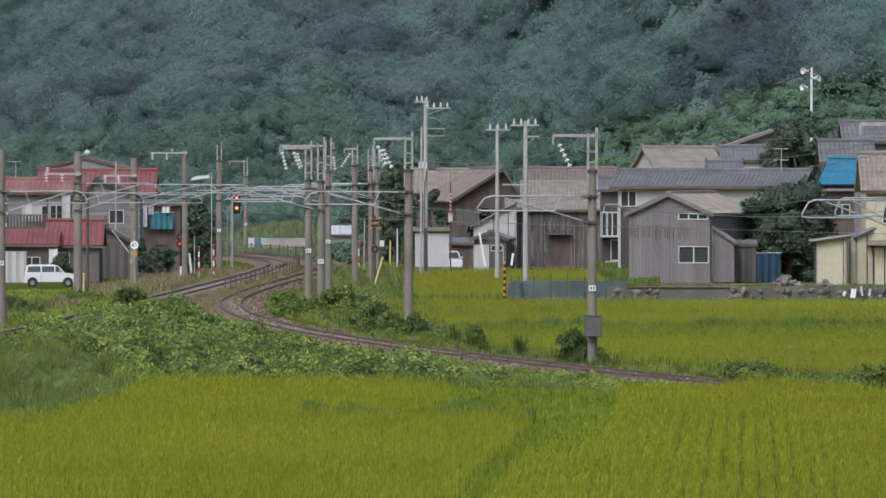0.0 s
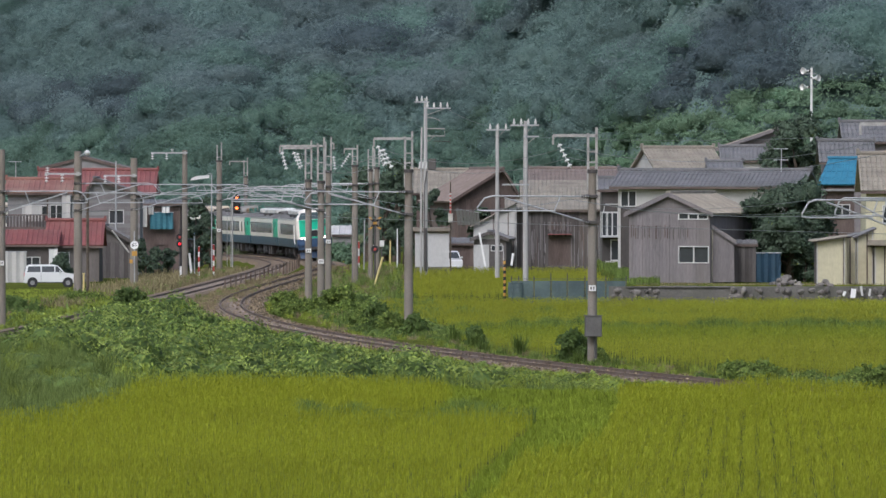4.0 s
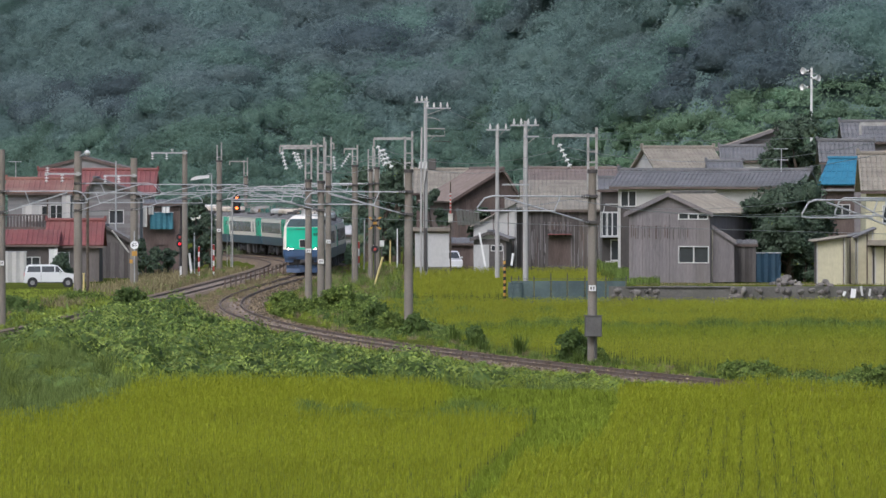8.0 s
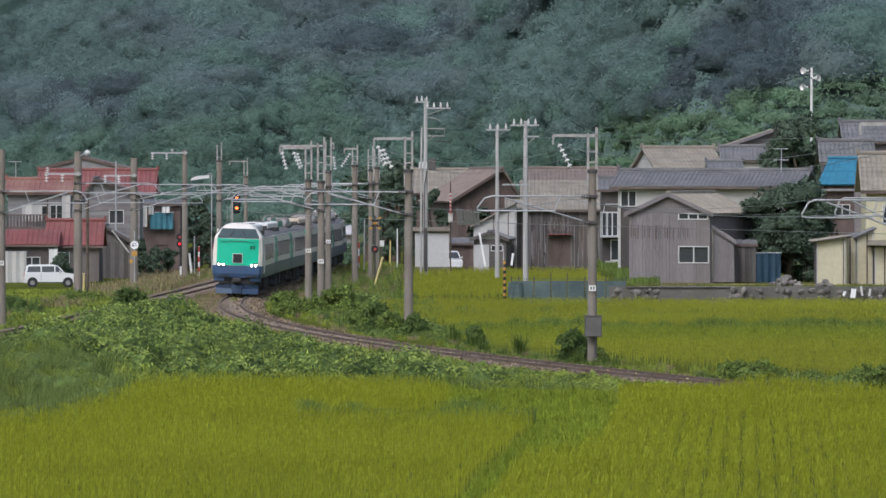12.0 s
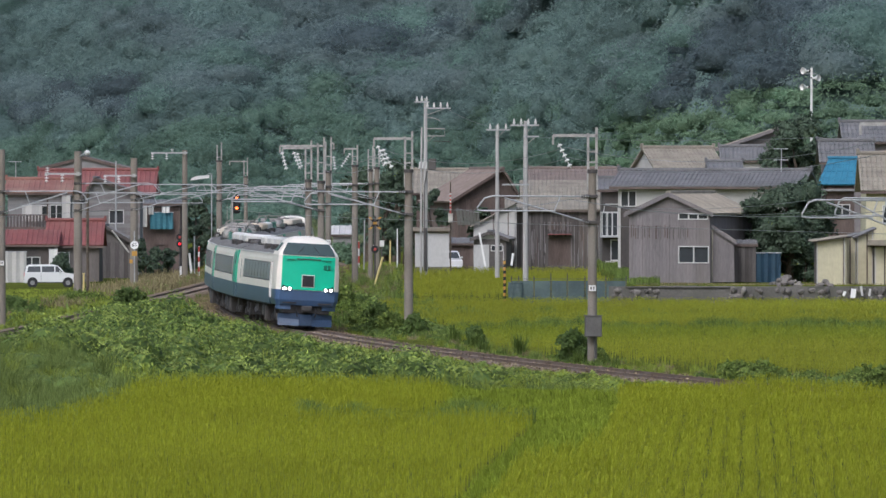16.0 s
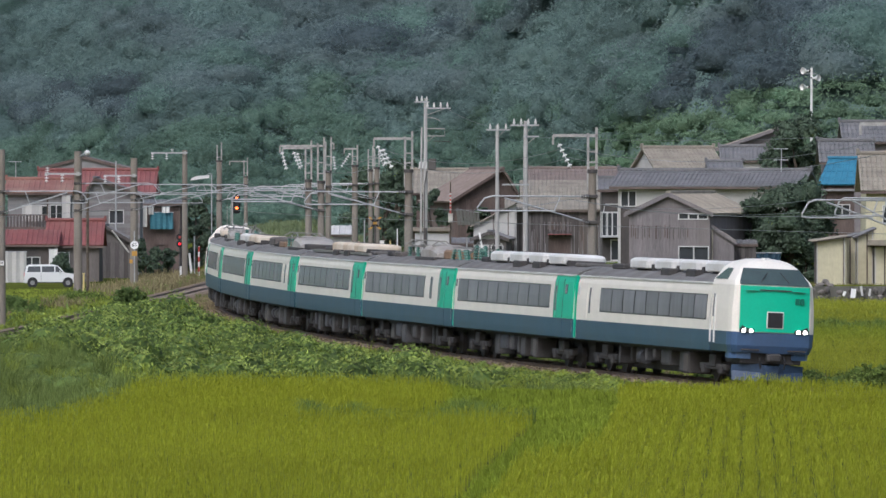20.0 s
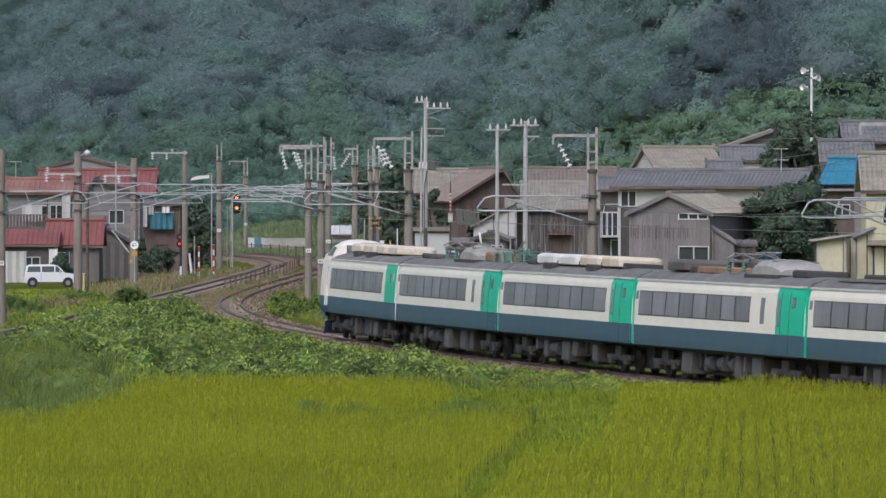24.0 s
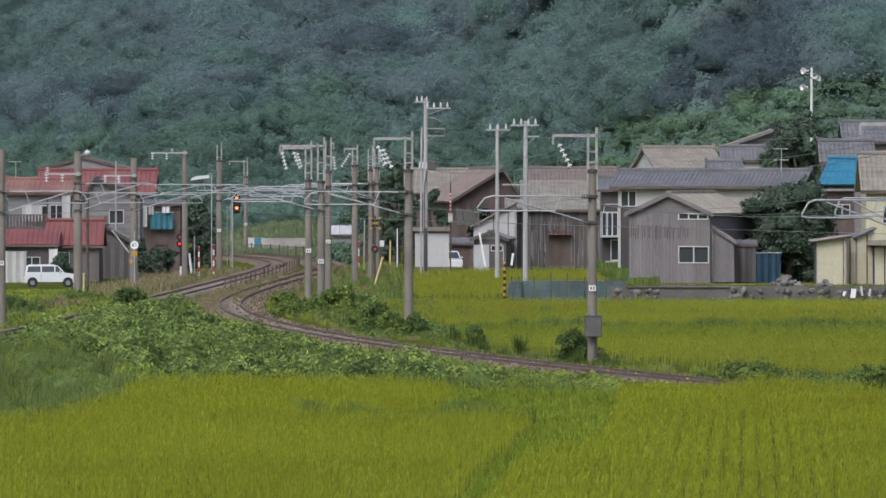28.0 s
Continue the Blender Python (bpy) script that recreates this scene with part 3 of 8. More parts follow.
# ---- loose stones of the ballast ----
def loose_ballast():
    s = rng.uniform(-25, 330, 22000)
    off = rng.choice((-1, 1), len(s)) * rng.uniform(0.0, 2.15, len(s)) ** 0.7 * 2.15 ** 0.3
    t = np.interp(s, LINE_S, LINE_TURN)
    x = np.interp(s, LINE_S, LINE_X) + off * np.cos(t)
    y = np.interp(s, LINE_S, LINE_Y) + off * np.sin(t)
    z = np.where(np.abs(off) < 1.5, -0.115, -0.115 - (np.abs(off) - 1.5) * 0.64) + rng.uniform(-0.01, 0.03, len(s))
    keep = (np.abs(np.abs(off) - 0.567) > 0.1) & (np.abs(off) < 2.15)
    v, f = leaf_quads(np.stack([x, y, z], 1)[keep], 0.06, 0.5, None, 0.5, 0.75)
    tagged(new("loose_ballast", soup("loose_ballast", v, f, M_GRAVEL)), "loose brown and grey ballast stones along the track", "gravel", kind="stuff")


M_GRAVEL = material("loose_stones", (0.225, 0.178, 0.116), 0.95, vary=0.3, scale=1.5, fine=11, island=0.6, spec=0.2)
loose_ballast()


# ---- the wooded hill ----
def tall_grass(name, poly, n, height, width, mat, label):
    x = rng.uniform(min(p[0] for p in poly), max(p[0] for p in poly), n)
    y = rng.uniform(min(p[1] for p in poly), max(p[1] for p in poly), n)
    k = inside(poly, x, y)
    x, y = x[k], y[k]
    tall = height * np.clip([0.85 + 0.7 * noise.noise((a * 0.5, b * 0.14, 5.0)) + 0.4 * noise.noise((a * 1.3, b * 0.4, 2.0)) for a, b in zip(x.tolist(), y.tolist())], 0.35, 1.4)
    v, f = blades(np.stack([x, y, ground_z(x, y)], 1), tall, width, 0.5)
    return tagged(new(name, soup(name, v, f, mat)), label, "grass", kind="stuff")


tall_grass("hillfoot_grass", [(-20, 684), (-8, 684), (-6, 752), (-24, 752)], 18000, 0.8, 0.06, M_MEADOW_PALE, "tall light green grass at the foot of the hill")
tall_grass("wall_front_grass", [(-19, 650), (-11, 650), (-11, 678), (-19, 678)], 5000, 1.0, 0.05, M_MEADOW_PALE, "light green grass before the block wall")
PATH = [(-0.3, 150), (0.15, 163), (0.95, 183), (2.5, 214), (2.7, 219), (-3.2, 222.5), (-2.2, 226), (-0.6, 231), (0.4, 241), (-0.4, 250), (-3.7, 257), (-3.6, 260), (0.0, 258.5), (3.2, 254.5), (6.2, 248.5), (7.6, 244.5), (5.8, 243), (5.5, 231), (4.25, 202), (3.7, 191.5), (2.2, 185), (1.25, 169), (0.55, 150)]
tall_grass("path_grass", PATH, 85000, 0.36, 0.022, M_PATH, "fresh green grass on the path between the fields")
# dark grass drawn along the bund in place of its shadow line
tall_grass("field_bund_grass", [(-4.4, 222.4), (2.75, 219.8), (2.75, 221.2), (-4.2, 223.8)], 11000, 0.84, 0.018, M_LEAF, "dark grass strip for the shadow line at the low bund between two rice plots")
FOOT = [(-18, 214.5), (-14.3, 216.5), (-12.0, 220.5), (-11.0, 233), (-10.4, 247), (-12.8, 261), (-16.2, 276), (-21.5, 280)]
bush_bank("bank_foot_mounds", FOOT, 1.3, 0.45, 1.1, "soft mounds of long green grass at the foot of the bank", 90, 0.11, M_GRASS_GREY, (0.0, 0.2), 0.3, 0.8, 1.0, 0.1)
tall_grass("bank_foot_grass", FOOT, 30000, 0.75, 0.016, M_GRASS_GREY, "soft long green grass at the foot of the bank")
tussocks("bank_foot_tussocks", FOOT, 1.1, 120, 1.35, 0.013, [M_GRASS_GREY, M_GRASS], "tufts of long drooping grey-green grass on the bank")
tussocks("bank_edge_tussocks", [(-9.8, 251.5), (-7.7, 259), (-3.7, 259), (0.0, 256), (3.2, 252), (7.6, 244), (5.6, 252), (1.4, 262), (-3, 266), (-9, 266)], 0.6, 52, 0.6, 0.014, [M_GRASS_GREY, M_GRASS], "fuzzy green grass among the weeds of the bank")
tussocks("rail_side_tussocks", [(5.6, 278), (2.0, 296), (-1.0, 318), (0.6, 322), (3.6, 300), (7.6, 280)], 1.9, 210, 1.2, 0.017, [M_LEAF, M_GRASS_GREY], "tufts of long green grass beside the railway", 1.0)
tussocks("meadow_tussocks", [(-8.2, 405), (-4.2, 374), (-2.8, 420), (-2.6, 520), (-4, 560), (-8, 545), (-8.6, 470)], 1.15, 60, 0.95, 0.022, [M_GRASS_GREY, M_DRY], "tall muted green grass inside the bend")
tussocks("field_edge_tussocks", [(3.4, 300), (5.2, 289), (7.6, 278), (12.8, 262), (15.5, 256.5), (26, 256), (26, 262.3), (14.2, 264.5), (11.3, 275.5), (8.7, 286.5), (6.5, 296.5), (4.6, 302.5)], 0.85, 44, 0.42, 0.015, [M_GRASS, M_DRY], "grass verge along the edge of the rice")
tussocks("between_tracks_tussocks", [(-16.6, 345), (-15.4, 400), (-14.2, 440), (-12.6, 520), (-11.2, 520), (-11.2, 440), (-11.6, 400), (-12.2, 352)], 1.3, 34, 0.5, 0.022, [M_DRY, M_GRASS_GREY], "dry grass tufts between the two tracks")
tussocks("second_track_tussocks", [(-19.0, 400), (-17.4, 470), (-16.0, 540), (-15.2, 580), (-17.5, 580), (-19.5, 520), (-22, 440), (-22, 400)], 1.5, 34, 0.65, 0.028, [M_DRY, M_GRASS_GREY], "dry and green grass beside the second track")
INSIDE = [on_line(q, 2.1)[:2] for q in range(28, 190, 9)] + [on_line(q, 5.2)[:2] for q in range(182, 20, -9)]
tussocks("inside_verge_tussocks", INSIDE, 0.85, 50, 0.42, 0.016, [M_GRASS, M_DRY], "bright short grass along the inside of the curve")
# weeds that creep over the ballast on the field side
y = rng.uniform(243.5, 345, 1500)
patch = np.array([noise.noise((b * 0.09, 4.0, 8.0)) for b in y.tolist()])
x = main_x(y) - rng.uniform(2.0, 3.6, len(y)) + 0.35 * patch
k = patch + rng.uniform(-0.5, 0.5, len(y)) > -0.25
x, y, r = x[k], y[k], rng.uniform(0.14, 0.32, int(k.sum()))
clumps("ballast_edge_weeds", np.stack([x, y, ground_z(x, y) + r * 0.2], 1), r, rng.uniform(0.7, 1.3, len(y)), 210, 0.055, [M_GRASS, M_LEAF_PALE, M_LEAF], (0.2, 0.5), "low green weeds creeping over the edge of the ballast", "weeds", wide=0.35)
y = rng.uniform(243.5, 264, 130)
x, r = main_x(y) + rng.uniform(2.6, 3.9, len(y)), rng.uniform(0.28, 0.5, len(y)) * (1 - 0.35 * smooth(258, 264, y)) * (1 + 0.35 * np.sin(y * 1.1))
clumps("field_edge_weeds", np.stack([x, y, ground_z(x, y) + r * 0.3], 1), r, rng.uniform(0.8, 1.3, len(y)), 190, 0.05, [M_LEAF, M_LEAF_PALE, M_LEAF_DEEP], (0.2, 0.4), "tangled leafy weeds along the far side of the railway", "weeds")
tussocks("verge_tussocks", [(-24, 330), (-21, 352), (-19, 395), (-17.6, 420), (-21, 430), (-27, 410), (-28, 345)], 1.7, 36, 0.9, 0.03, [M_DRY, M_LEAF], "tufts of dry grass beside the second track")
tall_grass("ballast_edge_grass", [(9.0, 243.5), (5.4, 257), (1.4, 274), (-2.6, 293), (-6.2, 316), (-9.3, 340), (-10.5, 338), (-7.6, 314), (-4.0, 290), (0.2, 270), (4.2, 253), (7.8, 242.8)], 9000, 0.35, 0.02, M_DRY, "dry grass along the edge of the ballast")
tall_grass("wall_end_grass", [(10.6, 416.4), (12.2, 416.4), (12.6, 440), (13.2, 470), (11.4, 510), (10.5, 510)], 9000, 0.5, 0.025, M_LEAF, "dark grass beside the end of the village wall")
tall_grass("wall_foot_grass", [(10.7, 413.9), (27, 413.0), (27, 414.6), (10.7, 415.1)], 2500, 0.55, 0.025, M_GRASS, "grass at the foot of the village wall")
tall_grass("wall_top_grass", [(10.9, 416.3), (27, 416.3), (27, 420), (10.9, 420)], 1000, 0.14, 0.03, M_DRY, "short dry grass on top of the village wall")
tall_grass("lawn_grass", [(-32, 395), (-21, 395), (-19.5, 470), (-22, 480), (-34, 480)], 12000, 0.16, 0.05, M_GRASS, "short light green roadside grass")
tall_grass("dry_verge_grass", [(-23.5, 470), (-18.2, 450), (-16.6, 500), (-22, 500)], 1500, 0.7, 0.05, M_DRY, "pale dry grass tufts beside the second track")
tall_grass("crossing_grass", [(-22, 500), (-16.5, 500), (-14.6, 560), (-16, 575), (-22, 560)], 3000, 0.5, 0.05, M_DRY, "dry grass round the level crossing posts")
# two dark strips of grass stand in for the shaded front edges of plots
tall_grass("bund_grass", [(0.4, 346.2), (26, 345.2), (26, 347), (0.2, 348)], 14000, 0.77, 0.016, M_LEAF, "dark green grass strip for the shaded front edge of the next rice plot")
tall_grass("bund_grass", [(-3.2, 378), (29, 376.2), (29, 378.2), (-3.3, 380.2)], 5000, 0.66, 0.03, M_LEAF, "dark green grass strip for the shaded plot edge behind the rice plot")
tall_grass("curve_grass", [(-3.2, 372), (-0.5, 352), (0.0, 395), (-2.6, 440)], 5000, 0.7, 0.035, M_LEAF, "rough green grass inside the bend")


def hill_cover(fine):
    """Places and sizes of the crowns that cover the slope: the large ones, or the low vines between."""
    cs, sizes, kinds = [], [], []
    for gx in np.arange(-62, 68, 1.75 if fine else 2.6):
        for gu in np.arange(-2, 100, 1.9 if fine else 3.0):
            x, up = gx + rng.uniform(-1, 1) * (0.8 if fine else 1.3), gu + rng.uniform(-1, 1) * (0.9 if fine else 1.6)
            y = float(hill_foot(x)) + up
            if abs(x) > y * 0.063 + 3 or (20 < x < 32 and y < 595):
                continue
            kind = slope_kind(x, up)
            if fine != (kind in (1, 2)):
                continue
            mass = 1.0 + 0.55 * noise.noise((x * 0.09, y * 0.09, 2))
            r = rng.uniform(1.05, 2.2) * mass if fine else rng.choice((1.5, 2.0, 2.6, 3.2)) * rng.uniform(0.85, 1.2) * mass
            if kind == 2:
                r *= 0.75
            cs.append((x, y, float(ground_z(x, y)) + r * ((0.05 if kind == 2 else 0.2) if fine else 0.16)))
            sizes.append(r)
            kinds.append(kind)
    return np.array(cs), np.array(sizes), np.array(kinds)


def crown_points(c, r, count, tall=0.8, reach=0.42, toward_camera=0.0):
    """Points over the outer shell of a lumpy crown, and the way each faces."""
    d = rng.normal(size=(count, 3))
    d /= np.linalg.norm(d, axis=1)[:, None]
    d[:, 2] = np.where(d[:, 2] < -0.35, -d[:, 2], d[:, 2])
    # this share of the leaves is turned to the side that faces the camera
    d[:, 1] = np.where(rng.random(count) < toward_camera, -np.abs(d[:, 1]), d[:, 1])
    lump = np.array([noise.noise((p[0] * 1.9 + c[0], p[1] * 1.9 + c[1], p[2] * 1.9)) for p in d.tolist()])
    return c + d * (r * (0.82 + reach * lump) * rng.uniform(0.9, 1.05, count))[:, None] * np.array([1, 1, tall]), d


def blot(x, up, cx, cu, rx, ru):
    return math.exp(-((x - cx) / rx) ** 2 - ((up - cu) / ru) ** 2)


def slope_kind(x, up):
    """What grows at a place on the slope: 0 trees, 1 vines over trees, 2 low bright vines, 3 trees coloured dark for
    the shade of the hollows.
    """
    wob = noise.noise((x * 0.15, up * 0.1, 9.0))
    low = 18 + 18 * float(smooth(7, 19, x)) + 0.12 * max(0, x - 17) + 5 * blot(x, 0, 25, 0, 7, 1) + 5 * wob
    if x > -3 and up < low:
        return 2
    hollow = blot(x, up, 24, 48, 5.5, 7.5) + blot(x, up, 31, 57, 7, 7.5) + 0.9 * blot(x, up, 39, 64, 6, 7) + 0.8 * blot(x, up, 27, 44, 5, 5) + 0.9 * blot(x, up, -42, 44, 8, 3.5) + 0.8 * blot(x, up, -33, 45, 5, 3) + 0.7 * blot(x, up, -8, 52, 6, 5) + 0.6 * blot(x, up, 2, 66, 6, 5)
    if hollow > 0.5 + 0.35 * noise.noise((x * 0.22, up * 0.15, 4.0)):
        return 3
    ridge = math.exp(-((up - 46 - 1.9 * (x - 9)) / 8) ** 2) * (1 if 3 < x < 19 else 0)
    # pale vines increase to the west, standing in for the thicker haze there
    light = 0.6 * noise.noise((x * 0.08 + 5, up * 0.06, 1.0)) + 0.55 * float(smooth(48, 34, up)) + 0.6 * ridge + 0.4 * float(smooth(4, 12, x)) * float(smooth(19, 16, x)) + 0.4 * blot(x, up, 39, 50, 4, 7) + 0.3 * float(smooth(-14, -28, x)) - 0.6 * hollow
    return 1 if light > 0.2 else 0


def make_woods():
    """The trees and vines of the slope, crown by crown."""
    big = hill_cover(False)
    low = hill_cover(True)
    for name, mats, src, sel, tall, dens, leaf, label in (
            ("woods", [M_WOODS, M_WOODS_GREY, M_WOODS_GREEN], big, 0, 0.84, 40, 0.105, "dense green woodland covering the hillside, haze put into its colour"),
            ("vine_thicket", [M_KUDZU_HAZED, M_WOODS_GREEN, M_VINES_LESS_HAZE], low, 1, 0.95, 42, 0.105, "lighter green vine-covered thicket on the hillside, haze put into its colour"),
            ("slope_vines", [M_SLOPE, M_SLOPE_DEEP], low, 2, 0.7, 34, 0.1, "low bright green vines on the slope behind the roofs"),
            ("hollow_trees", [M_WOODS_SHADED, M_WOODS_SHADED], big, 3, 0.9, 40, 0.105, "trees in a hollow of the hillside, its shade put into their dark green")):
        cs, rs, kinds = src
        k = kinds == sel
        # lower vines take the greener colour, which has less haze put into it
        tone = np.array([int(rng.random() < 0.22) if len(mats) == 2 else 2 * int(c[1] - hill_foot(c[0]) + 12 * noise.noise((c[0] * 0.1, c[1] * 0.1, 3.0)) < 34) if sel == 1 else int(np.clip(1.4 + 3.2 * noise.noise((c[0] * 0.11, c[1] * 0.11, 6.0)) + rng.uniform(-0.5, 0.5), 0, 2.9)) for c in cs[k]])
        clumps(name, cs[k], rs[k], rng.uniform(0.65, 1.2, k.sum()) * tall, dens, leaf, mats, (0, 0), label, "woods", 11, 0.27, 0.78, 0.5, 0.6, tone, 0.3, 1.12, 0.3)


def hill_undergrowth():
    """Leaves added close over the slope, to cover the dark gaps between the crowns."""
    n = 170000
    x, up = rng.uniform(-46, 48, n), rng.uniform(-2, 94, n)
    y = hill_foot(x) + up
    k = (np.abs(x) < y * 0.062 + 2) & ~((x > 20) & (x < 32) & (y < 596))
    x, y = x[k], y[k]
    z = ground_z(x, y) + rng.uniform(0.2, 1.7, len(x)) * (0.3 + 0.7 * smooth(4, 30, y - hill_foot(x)))
    face = np.stack([rng.normal(0, 0.25, len(x)), np.full(len(x), -0.6), np.full(len(x), 0.7)], 1)
    v, f = leaf_quads(np.stack([x, y, z], 1), 0.12, 0.4, face, 0.5)
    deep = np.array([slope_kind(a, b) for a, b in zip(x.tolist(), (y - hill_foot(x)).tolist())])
    tagged(new("hill_undergrowth", soup("hill_undergrowth", v, f, [M_WOODS, M_KUDZU_HAZED, M_SLOPE, M_WOODS_SHADED], deep)), "green leaves added over the dark gaps between the trees of the hillside", "undergrowth", kind="stuff")


# These two crown tones carry the same haze in their colour.
M_WOODS_GREY = material("hazed_grey_green_leaves", (0.188, 0.25, 0.248), 0.8, vary=0.2, scale=0.06, fine=1.5, island=0.16, sheer=0.42, spec=0.15)
M_WOODS_GREEN = material("hazed_green_leaves", (0.172, 0.26, 0.228), 0.8, vary=0.2, scale=0.06, fine=1.5, island=0.16, sheer=0.42, spec=0.15)
# Vines of the lower slope, with less haze painted into their green.
M_VINES_LESS_HAZE = material("thinly_hazed_vine_leaves", (0.162, 0.248, 0.196), 0.8, vary=0.22, scale=0.1, fine=1.5, island=0.18, sheer=0.4, spec=0.15)
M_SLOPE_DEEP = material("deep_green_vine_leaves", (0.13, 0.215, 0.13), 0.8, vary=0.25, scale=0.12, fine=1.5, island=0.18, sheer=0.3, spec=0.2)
make_woods()
hill_undergrowth()


# ---- the train ----
M_CREAM = material("cream_coach_paint", (0.83, 0.775, 0.69), 0.32, vary=0.05, scale=0.9, fine=14, stain=(0.55, 0.52, 0.44), stain_amount=0.07)
M_GREEN = material("emerald_coach_paint", (0.022, 0.50, 0.30), 0.3, vary=0.05, scale=1.0, fine=14)
M_BAND = material("dark_teal_band_paint", (0.05, 0.10, 0.155), 0.4, vary=0.10, scale=0.8, fine=12, stain=(0.09, 0.10, 0.10), stain_amount=0.3)
M_NOSE_BLUE = material("blue_nose_paint", (0.065, 0.12, 0.235), 0.4, vary=0.08, scale=1.0, fine=14, stain=(0.08, 0.10, 0.15), stain_amount=0.3)
M_PLOUGH = material("dark_blue_plough_paint", (0.04, 0.075, 0.145), 0.55, vary=0.2, scale=1.5, fine=14, stain=(0.04, 0.045, 0.06), stain_amount=0.6)
M_ROOF = material("grey_coach_roof", (0.17, 0.165, 0.16), 0.75, vary=0.2, scale=0.8, fine=8, stain=(0.10, 0.085, 0.07), stain_amount=0.6)
# Pane grey and the lightened windscreen base stand in for reflected sky and fields.
M_PANE = material("reflection_grey_coach_glass", (0.205, 0.195, 0.212), 0.22, vary=0.1, scale=0.9, fine=3, spec=0.6, objects=0.2, stretch=(1, 1, 0.3))
M_WINDSHIELD = material("windscreen_glass", (0.05, 0.075, 0.07), 0.05, vary=0.1, spec=1.0)
# Grimy underframe whose base is also raised to carry haze.
M_UNDER = material("grimy_hazed_underframe", (0.05, 0.048, 0.048), 0.8, vary=0.3, scale=2, fine=20, stain=(0.06, 0.052, 0.046), stain_amount=0.5)
M_EQUIP = material("grey_equipment_box", (0.11, 0.105, 0.10), 0.7, vary=0.2, scale=2, fine=18, stain=(0.08, 0.06, 0.05), stain_amount=0.6)
M_UBOX = material("dark_underfloor_box", (0.07, 0.072, 0.08), 0.75, vary=0.25, scale=2, fine=18, stain=(0.11, 0.10, 0.09), stain_amount=0.5)
M_UNIT = material("white_roof_unit", (0.70, 0.70, 0.68), 0.55, vary=0.1, scale=1.5, fine=15, stain=(0.35, 0.31, 0.26), stain_amount=0.4)
M_UNIT_RUST = material("rusty_roof_unit", (0.55, 0.43, 0.30), 0.7, vary=0.2, scale=1.5, fine=15, stain=(0.62, 0.58, 0.5), stain_amount=0.7, stain_scale=0.9)
M_UNIT_WORN = material("worn_cream_roof_unit", (0.64, 0.57, 0.48), 0.6, vary=0.15, scale=1.5, fine=15, stain=(0.45, 0.33, 0.22), stain_amount=0.4, stain_scale=0.8)
M_UNIT_GREY = material("grey_roof_cover", (0.36, 0.345, 0.32), 0.6, vary=0.18, scale=1.5, fine=15, stain=(0.22, 0.17, 0.12), stain_amount=0.5)
M_RUST_BOX = material("rust_brown_box", (0.27, 0.17, 0.10), 0.8, vary=0.25, scale=2, fine=15, stain=(0.12, 0.09, 0.07), stain_amount=0.5)
M_INSULATOR = material("green_insulator", (0.055, 0.165, 0.125), 0.35, vary=0.1)
M_PANTO = material("pantograph_steel", (0.28, 0.27, 0.25), 0.5, 0.5, vary=0.15)
M_SEAM = material("dark_seam", (0.06, 0.06, 0.06), 0.7, vary=0.1)
M_EMBLEM = material("dark_green_emblem", (0.01, 0.16, 0.10), 0.4, vary=0.05)
M_LAMP = glowing("headlamp", (1.0, 0.86, 0.68), 16.0)

HALF = 1.45
LOW, BELT, GUTTER, RIDGE = 1.06, 1.74, 3.30, 3.66


def side_profile():
    """Half the coach's outline, from the sill up to the roof's crown: (half width, height)."""
    return [(1.425, LOW), (1.445, 1.30), (HALF, BELT), (1.44, 2.5), (1.40, 3.05), (1.34, GUTTER), (1.18, 3.44), (0.80, 3.58), (0.35, 3.65), (0.0, RIDGE)]


def coach_shell(car, x0, x1, front_green):
    """Side walls in their bands, roof and ends of a coach that reaches from x0 to x1."""
    pr = side_profile()
    for side in (-1, 1):
        for name, a, b, mt in (("lower_side", 0, 2, M_BAND), ("upper_side", 2, 5, M_CREAM)):
            outer = [(w * side, z) for w, z in pr[a:b + 1]]
            inner = [((w - 0.08) * side, z) for w, z in reversed(pr[a:b + 1])]
            part(name, Shape().prism(outer + inner, "x", x0, x1), mt, car, smooth=False)
    roof = [(w, z) for w, z in pr[5:]] + [(-w, z) for w, z in reversed(pr[5:-1])]
    under = [(-w + 0.06, z - 0.08) if w else (0, z - 0.08) for w, z in pr[5:]] + [(w - 0.06, z - 0.08) for w, z in reversed(pr[5:-1])]
    part("roof", Shape().prism(roof + under, "x", x0, x1), M_ROOF, car, "weathered grey roof")
    for side in (-1, 1):
        part("gutter", Shape().box(x0, x1, side * 1.36 - 0.03, side * 1.36 + 0.03, GUTTER - 0.03, GUTTER + 0.03), M_UNIT, car)
    # dark block added so that no bright field shows through under the floor
    part("underframe_spine", Shape().box(max(x0, -9.6), min(x1, 9.6), -0.42, 0.42, 0.2, LOW - 0.06), M_UNDER, car)
    part("floor_pan", Shape().box(x0, x1, -1.3, 1.3, LOW - 0.06, LOW + 0.04), M_UNDER, car)
    for x in (x0, x1 - 0.06) if front_green else (x0,):
        part("end_wall", Shape().prism([(w, z) for w, z in pr] + [(-w, z) for w, z in reversed(pr[:-1])], "x", x + 0.002, x + 0.058), M_UNIT, car)


